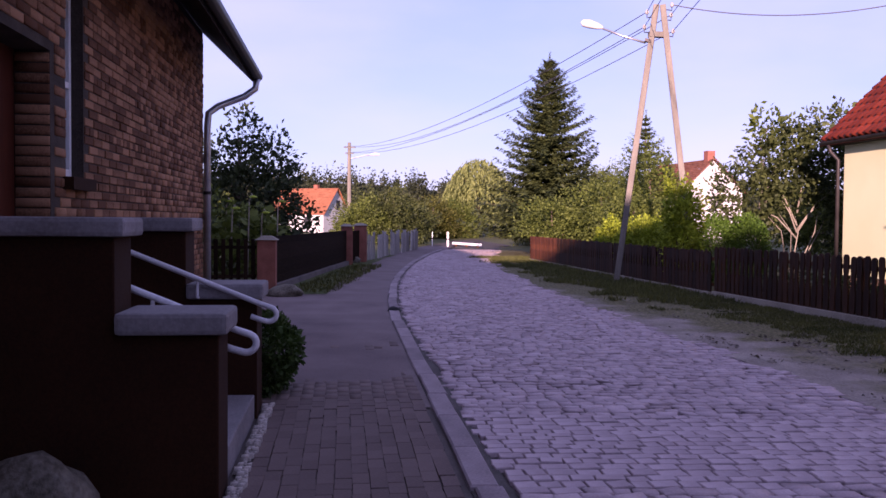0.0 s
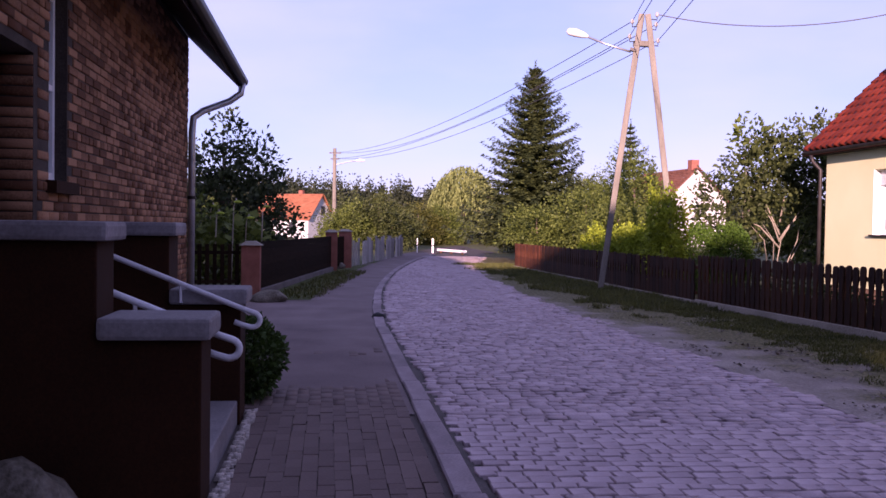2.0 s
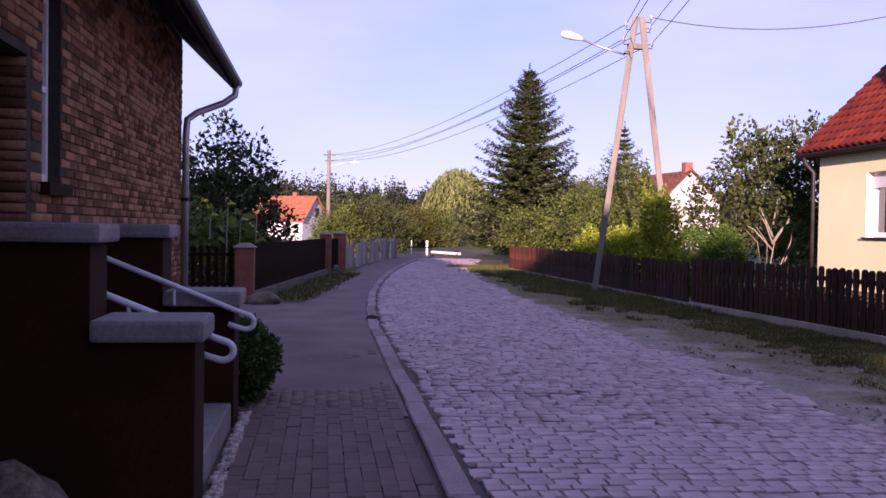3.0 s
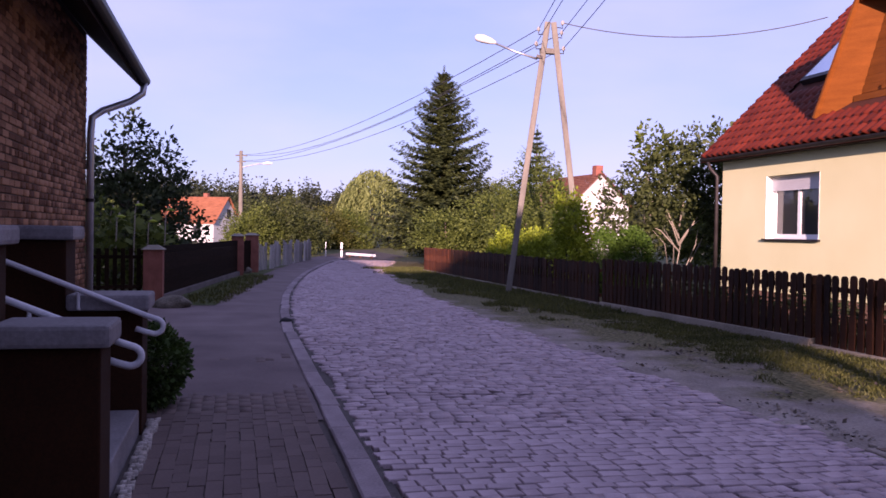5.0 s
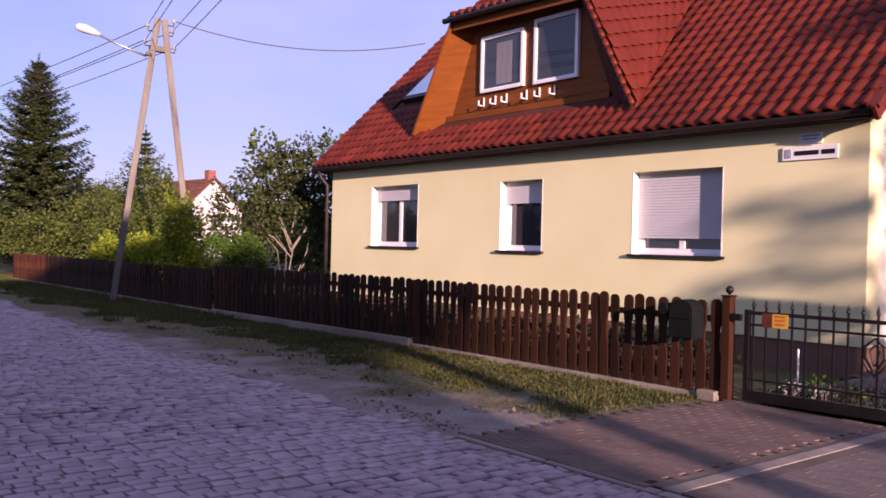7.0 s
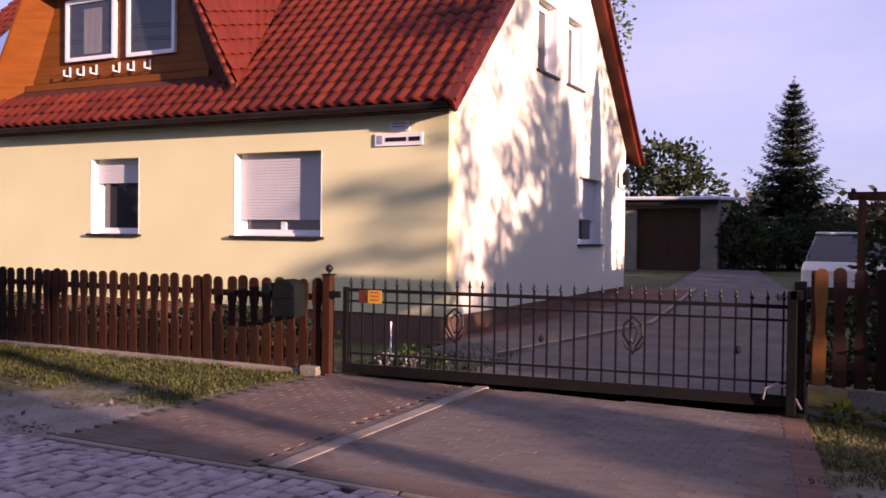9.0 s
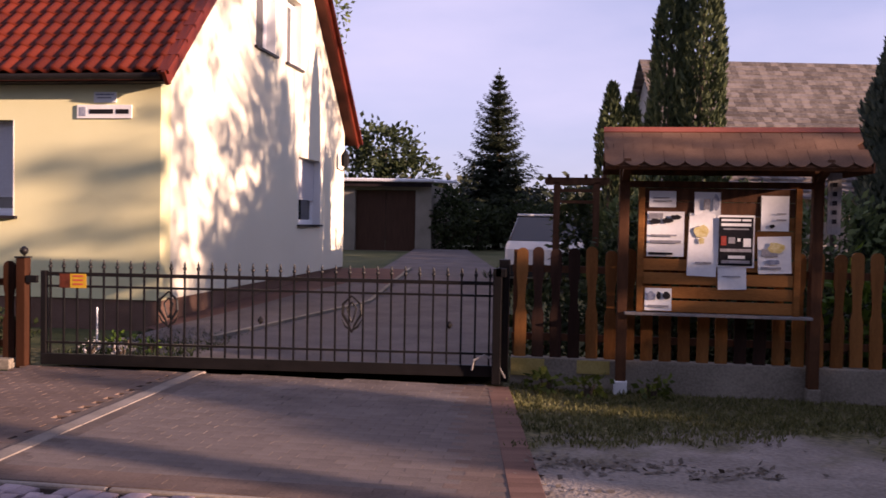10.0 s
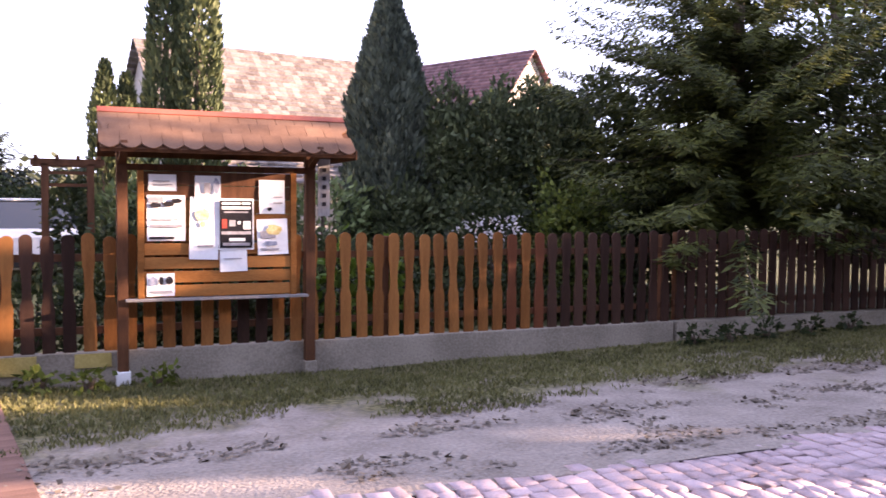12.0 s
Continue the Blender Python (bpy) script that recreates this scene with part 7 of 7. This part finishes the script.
for k in (0.12, 0.5, 0.88):
    x, y = -52.21 + k * 3.63, 6.49 + k * 1.14
    part("foot", Geo().box((x - 0.06, y - 0.06, 0), (x + 0.06, y + 0.06, 0.12)), POST, bar)
for x, y, h, w in ((-51.02, 6.05, 0.85, 0.055), (-51.78, 5.22, 0.85, 0.02)):
    mk = thing("marker_post", (x, y, 0), "white roadside marker post", "post", "marker posts")
    part("shaft", Geo().box((x - 0.04, y - w, 0), (x + 0.04, y + w, h)), WHITE, mk, bevel=0.02)
    part("band", Geo().box((x - 0.045, y - w - 0.005, h - 0.45), (x + 0.045, y + w + 0.005, h - 0.38)), INK, mk)


# ---- kerb stones, setts, pavers, bricks and tiles ----
def pieces(name, mesh, parent, places):
    """Objects of their own on one mesh: places of (x, y, z, turn, scale)."""
    for x, y, z, turn, sc in places:
        ob = new(name, mesh)
        ob.parent = parent
        ob.matrix_parent_inverse = Matrix.Translation(-parent.location)
        ob.location, ob.rotation_euler, ob.scale = (x, y, z), (0, 0, turn), sc


kerb = tagged(part("kerb", ribbon([4 - 1.0 * i for i in range(54)], lambda x: kerb_y(x) - 0.034, lambda x: kerb_y(x) + 0.2, -0.004, 1), JOINT), "pale concrete kerb along the footpath", "kerb", kind="structure")
ks = []
x = 3.5
while x > -48:
    L = 0.85 + 0.2 * RNG.random()
    m = x - L / 2
    t = math.atan2(kerb_y(m - 0.1) - kerb_y(m + 0.1), -0.2) + math.pi
    ks.append((m, kerb_y(m) + 0.055 + RNG.normal(0, 0.008), 0.026 + RNG.normal(0, 0.004), t + RNG.normal(0, 0.008), (L - 0.012, 1, 1)))
    x -= L
pieces("kerb_stone", mesh_of("kerb_stone", block_geo(1.0, 0.17, 0.10, 0.012), KERB), kerb, ks)

# setts: rows across the road
sx, sy, sw, sd, st = [], [], [], [], []
x = 9.0
while x > -46:
    d = 0.105 + 0.04 * RNG.random()
    if x < -30:
        d *= 1.5
    lo, hi = kerb_y(x) + 0.15, verge_y(x) + 0.06 + 0.12 * noise.noise((x * 0.8, 0, 0))
    y = lo + RNG.random() * 0.1
    skew = 0.10
    while y < hi:
        w = 0.11 + 0.09 * RNG.random()
        if x < -30:
            w *= 1.4
        sx.append(x + skew * (y - lo) + 0.03 * noise.noise((x * 1.3, y * 1.3, 2.0)) + RNG.normal(0, 0.008)), sy.append(y + w / 2), sw.append(d - 0.009 - 0.007 * RNG.random()), sd.append(w - 0.007 - 0.006 * RNG.random()), st.append(RNG.normal(0, 0.075))
        y += w
    x -= d
sx, sy, sw, sd, st = map(np.array, (sx, sy, sw, sd, st))
sz = 0.004 + RNG.normal(0, 0.0022, len(sx)) + np.array([0.012 * noise.noise((a * 0.5, b * 0.5, 9)) for a, b in zip(sx, sy)])
pick = np.where((sx < -4.9) & (sx > -7.6) & (sy < 4.1))[0][:300]
rest = np.ones(len(sx), bool)
rest[pick] = False
sett_me = mesh_of("sett", block_geo(0.2, 0.2, 0.05, 0.007), COBBLE_P)
pieces("sett", sett_me, road, [(sx[i], sy[i], sz[i], st[i], (sw[i] / 0.2, sd[i] / 0.2, 1)) for i in pick])
tagged(part("far_setts", solids_mesh("far_setts", block_verts(sx[rest], sy[rest], sz[rest], sw[rest], sd[rest], st[rest], 0.05, 0.008, 0.007), BLOCK_FACES, COBBLE), None, road), kind="stuff")

# footpath pavers
px, py, pt = [], [], []
for i in range(140):
    for j in range(16):
        a, b = -3.2 - i * 0.204 * 0.5, -0.93 + j * 0.104
        if b > kerb_y(a) - 0.10 or a < -16.4:
            continue
        if (i + j) % 2 == 0:
            px.append(a), py.append(b), pt.append(0.0)
px, py, pt = map(np.array, (px, py, pt))
keep = np.array([not (-7.45 < a < -4.75 and b < -0.52) for a, b in zip(px, py)])
px, py, pt = px[keep], py[keep], pt[keep]
pz = 0.008 - 0.007 * np.clip((-6.6 - px) / 2.4, 0, 3) + RNG.normal(0, 0.0014, len(px)) + np.array([0.012 * noise.noise((a * 0.7, b * 0.7, 4)) for a, b in zip(px, py)])
pt = pt + RNG.normal(0, 0.010, len(px))
px, py = px + RNG.normal(0, 0.0025, len(px)), py + RNG.normal(0, 0.0025, len(py))
order = np.argsort(-px)
near = order[:300]
rest = np.ones(len(px), bool)
rest[near] = False
pieces("paving_brick", mesh_of("paving_brick", block_geo(0.2015, 0.1015, 0.03, 0.002), PAVER_P), pavement, [(px[i], py[i], pz[i], pt[i], (1, 1, 1)) for i in near])
k = rest.sum()
tagged(part("far_pavers", solids_mesh("far_pavers", block_verts(px[rest], py[rest], pz[rest], np.full(k, 0.2015), np.full(k, 0.1015), pt[rest], 0.03, 0.002, 0.001), BLOCK_FACES, PAVER), None, pavement), kind="stuff")


# driveway blocks
def inside(a, b):
    t = (b - 4.5) / 4.0
    return -5.50 + 0.12 * t < a < -0.32 - 0.50 * t and b < 8.02 + 0.085 * (a + 5.4)


dx, dy, red = [], [], []
for i in range(60):
    for j in range(42):
        a, b = -5.6 + i * 0.092 + 0.0, 4.62 + j * 0.092
        if (i + j) % 2 == 0 and inside(a, b):
            if abs(a + 3.60 + 0.04 * (b - 6)) < 0.16:
                continue
            dx.append(a), dy.append(b)
            edge = -0.32 - 0.50 * (b - 4.5) / 4.0
            red.append(a < -3.6 - 0.04 * (b - 6) or a > edge - 0.26 or b < 4.85)
dx, dy, red = np.array(dx), np.array(dy), np.array(red)
dz = 0.028 - 0.060 * np.clip((dx + 5.4) / 4.6, 0, 1) * np.clip((dy - 4.52) / 3.98, 0, 1) + RNG.normal(0, 0.0006, len(dx))
tt = np.full(len(dx), 0.0) + RNG.normal(0, 0.003, len(dx))
grey = np.where(~red)[0]
pick = grey[np.argsort(dy[grey])[:300]]
pieces("paving_block", mesh_of("paving_block", block_geo(0.1825, 0.0905, 0.03, 0.0008), APRON_GREY_P), driveway, [(dx[i], dy[i], dz[i], tt[i], (1, 1, 1)) for i in pick])
rest = ~red
rest[pick] = False
for nm, sel, m in (("grey_blocks", rest, APRON_GREY), ("red_blocks", red, APRON_RED)):
    k = sel.sum()
    flat = solids_mesh(nm, block_verts(dx[sel], dy[sel], dz[sel], np.full(k, 0.1825), np.full(k, 0.0905), tt[sel], 0.03, 0.0008, 0.0002), BLOCK_FACES, m)
    flat.polygons.foreach_set("use_smooth", [False] * len(flat.polygons))
    tagged(part(nm, flat, None, driveway), kind="stuff")
pieces("edge_stone", mesh_of("edge_stone", block_geo(0.14, 0.98, 0.05, 0.008), EDGE_STONE), driveway, [(-3.53 - 0.04 * (y - 5), y, 0.034 - 0.006 * (y - 4.5), 0.04, (1, 0.625, 1)) for y in (4.95, 5.57, 6.19, 6.81, 7.43, 7.95)])
pieces("edge_stone", mesh_of("edge_stone", block_geo(0.98, 0.10, 0.06, 0.008), EDGE_STONE), driveway, [(-5.05 + i, 4.56 + 0.012 * i, 0.022, 0.012, (1, 1, 1)) for i in range(5)])

def border(t):
    """Centre line of the red border course, t from the road to the gate."""
    return Vector((-0.20 - 0.50 * t, 4.66 + 3.72 * t, 0.030 - 0.060 * t))


border_me = mesh_of("border_block", block_geo(0.20, 0.094, 0.05, 0.002), material("border_paver", (0.115, 0.062, 0.047), (0.20, 0.112, 0.086), 2.0, 60, 0.9, 0.3, 0.004, vary="object", spread=0.2))
pieces("border_block", border_me, driveway, [(*border((i + 0.5) / 39), 0.134, (1, 1, 1)) for i in range(39)])
part("border_bed", Geo().hexa([(-0.58, 4.60, -0.04), (-0.24, 4.60, -0.04), (-0.74, 8.40, -0.10), (-1.10, 8.40, -0.10), (-0.58, 4.60, 0.0255), (-0.24, 4.60, 0.0255), (-0.74, 8.40, -0.034), (-1.10, 8.40, -0.032)]), APRON_BED, driveway)
part("mortar_strip", Geo().hexa([(-3.70, 4.66, -0.03), (-3.32, 4.66, -0.03), (-3.46, 8.16, -0.05), (-3.84, 8.16, -0.05), (-3.70, 4.66, 0.0265), (-3.32, 4.66, 0.0265), (-3.46, 8.16, 0.006), (-3.84, 8.16, 0.006)]), APRON_BED, driveway)

# wall bricks, stretcher bond
bx, bz, bw = [], [], []
for r in range(58):
    z = -0.03 + r * 0.075
    x = -13.66 - (0.125 if r % 2 else 0.0)
    while x < -3.0:
        w = 0.25 if (r % 6) else 0.125
        a, b = max(x, -13.69), x + w
        if not ((b > -6.70 and a < -5.65 and z < 2.75 and z > 0.5) or (b > -7.50 and a < -7.05 and 1.80 < z < 3.36)) and b - a > 0.05 and z < 4.22:
            bx.append((a + b) / 2), bz.append(z + 0.037), bw.append(b - a - 0.010)
        x += w
bx, bz, bw = map(np.array, (bx, bz, bw))
face = block_geo(0.24, 0.065, 0.03, 0.006)
face.v = [(a, -c * -1.0, b) for a, b, c in face.v]
brick_me = mesh_of("brick", face, BRICK_P)
front_wall = [o for o in brick_house.children if o.name.startswith("front_wall")][0]
sel = np.where((bx < -7.55) & (bx > -9.6) & (bz > 1.3))[0][:300]
pieces("brick", brick_me, front_wall, [(bx[i], FACE + RNG.normal(0, 0.003), bz[i], 0, (bw[i] / 0.24, 1, 1)) for i in sel])
rest = np.ones(len(bx), bool)
rest[sel] = False
k = rest.sum()
bv = block_verts(bx[rest], bz[rest], np.zeros(k), bw[rest], np.full(k, 0.065), np.zeros(k), 0.03, 0.006, 0.0015)
bv = np.stack([bv[..., 0], FACE + bv[..., 2] + RNG.normal(0, 0.003, k)[:, None], bv[..., 1]], -1)
tagged(part("far_bricks", solids_mesh("far_bricks", bv, BLOCK_FACES, BRICK), None, front_wall), kind="stuff")
jb = block_geo(0.24, 0.065, 0.03, 0.006)
rv = []
for r in range(29):
    z = 0.6 + r * 0.075
    for y in (-2.235,):
        rv.append([(-6.69 + (c if c else 0.004), y + 0.0 + a * 1.0, z + b) for a, b, c in jb.v])
tagged(part("reveal_bricks", solids_mesh("reveal_bricks", np.array(rv), BLOCK_FACES, BRICK), None, front_wall), kind="stuff")


# roof tiles
def tile_geo(w=0.235, L=0.33):
    g = Geo()
    n = 8
    for j, (v, lift) in enumerate(((0.0, 0.030), (0.012, 0.044), (L, 0.004))):
        for i in range(n + 1):
            u = i / n
            s = 0.040 * math.sin(math.pi * min(u / 0.62, 1.0)) - 0.014 * math.sin(math.pi * max((u - 0.62) / 0.38, 0.0))
            g.v.append((u * w - w / 2, v, s + lift - (0.040 if j == 0 else 0)))
    for j in range(2):
        for i in range(n):
            a = j * (n + 1) + i
            g.f.append((a, a + 1, a + n + 2, a + n + 1))
    return g


slope = math.atan(0.97)
tile_me = mesh_of("roof_tile", tile_geo(), TILE_P, smooth=True)
tile_pts = np.array(tile_geo().v)
tf = tile_geo().f
near_t, far_v = [], []
cs, sn = math.cos(slope), math.sin(slope)
for r in range(26):
    for c in range(58):
        u, v = -5.30 - c * 0.235, r * 0.278
        y = 10.655 + v * cs
        z = ROOF_Z(10.655) + v * sn + 0.03
        f = (z - 3.85) / 2.8
        if 0 < f < 1 and -15.25 + 0.75 * f < u < -9.30 - 1.0 * f and z > 3.96:
            continue
        if -17.55 < u < -16.25 and 12.15 < y + 0.1 < 13.3:
            continue
        if u > -11.0 and len(near_t) < 300:
            near_t.append((u, y, z))
        else:
            q = tile_pts.copy()
            far_v.append(np.stack([u + q[:, 0], y + q[:, 1] * cs - q[:, 2] * sn, z + q[:, 1] * sn + q[:, 2] * cs], 1))
for u, y, z in near_t:
    ob = new("roof_tile", tile_me)
    ob.parent = roof
    ob.location, ob.rotation_euler = (u, y, z), (slope, 0, RNG.normal(0, 0.004))
tiles = solids_mesh("far_tiles", np.array(far_v), tf, TILE)
for pl in tiles.polygons:
    pl.use_smooth = True
tagged(part("far_tiles", tiles, None, roof), kind="stuff")
# tile courses on the dormer's side slope
side_n = (TRB - BR).cross(TR - BR).normalized()
if side_n.x < 0:
    side_n = -side_n
along = (TRB - TR).normalized()
for r in range(9):
    h0, h1 = r / 9, min((r + 1.15) / 9, 1.0)
    gs = Geo()
    a0, b0 = BR.lerp(TR, h0), BR.lerp(TRB, h0)
    a1, b1 = BR.lerp(TR, h1), BR.lerp(TRB, h1)
    n = max(2, int((b1 - a1).length / 0.19 * 8))
    for j in range(2):
        for i in range(n + 1):
            q = (a0.lerp(b0, i / n), a1.lerp(b1, i / n))[j]
            wave = 0.014 * math.sin(2 * math.pi * (q - BR).dot(along) / 0.19)
            gs.v.append(tuple(q + side_n * (0.115 + wave + (0.035 if j == 0 else 0.0)) + Vector((0.03, 0, 0.03))))
    for i in range(n):
        gs.f.append((i, i + 1, n + 2 + i, n + 1 + i))
    part("tile_course", gs, TILE, dormer, smooth=True)
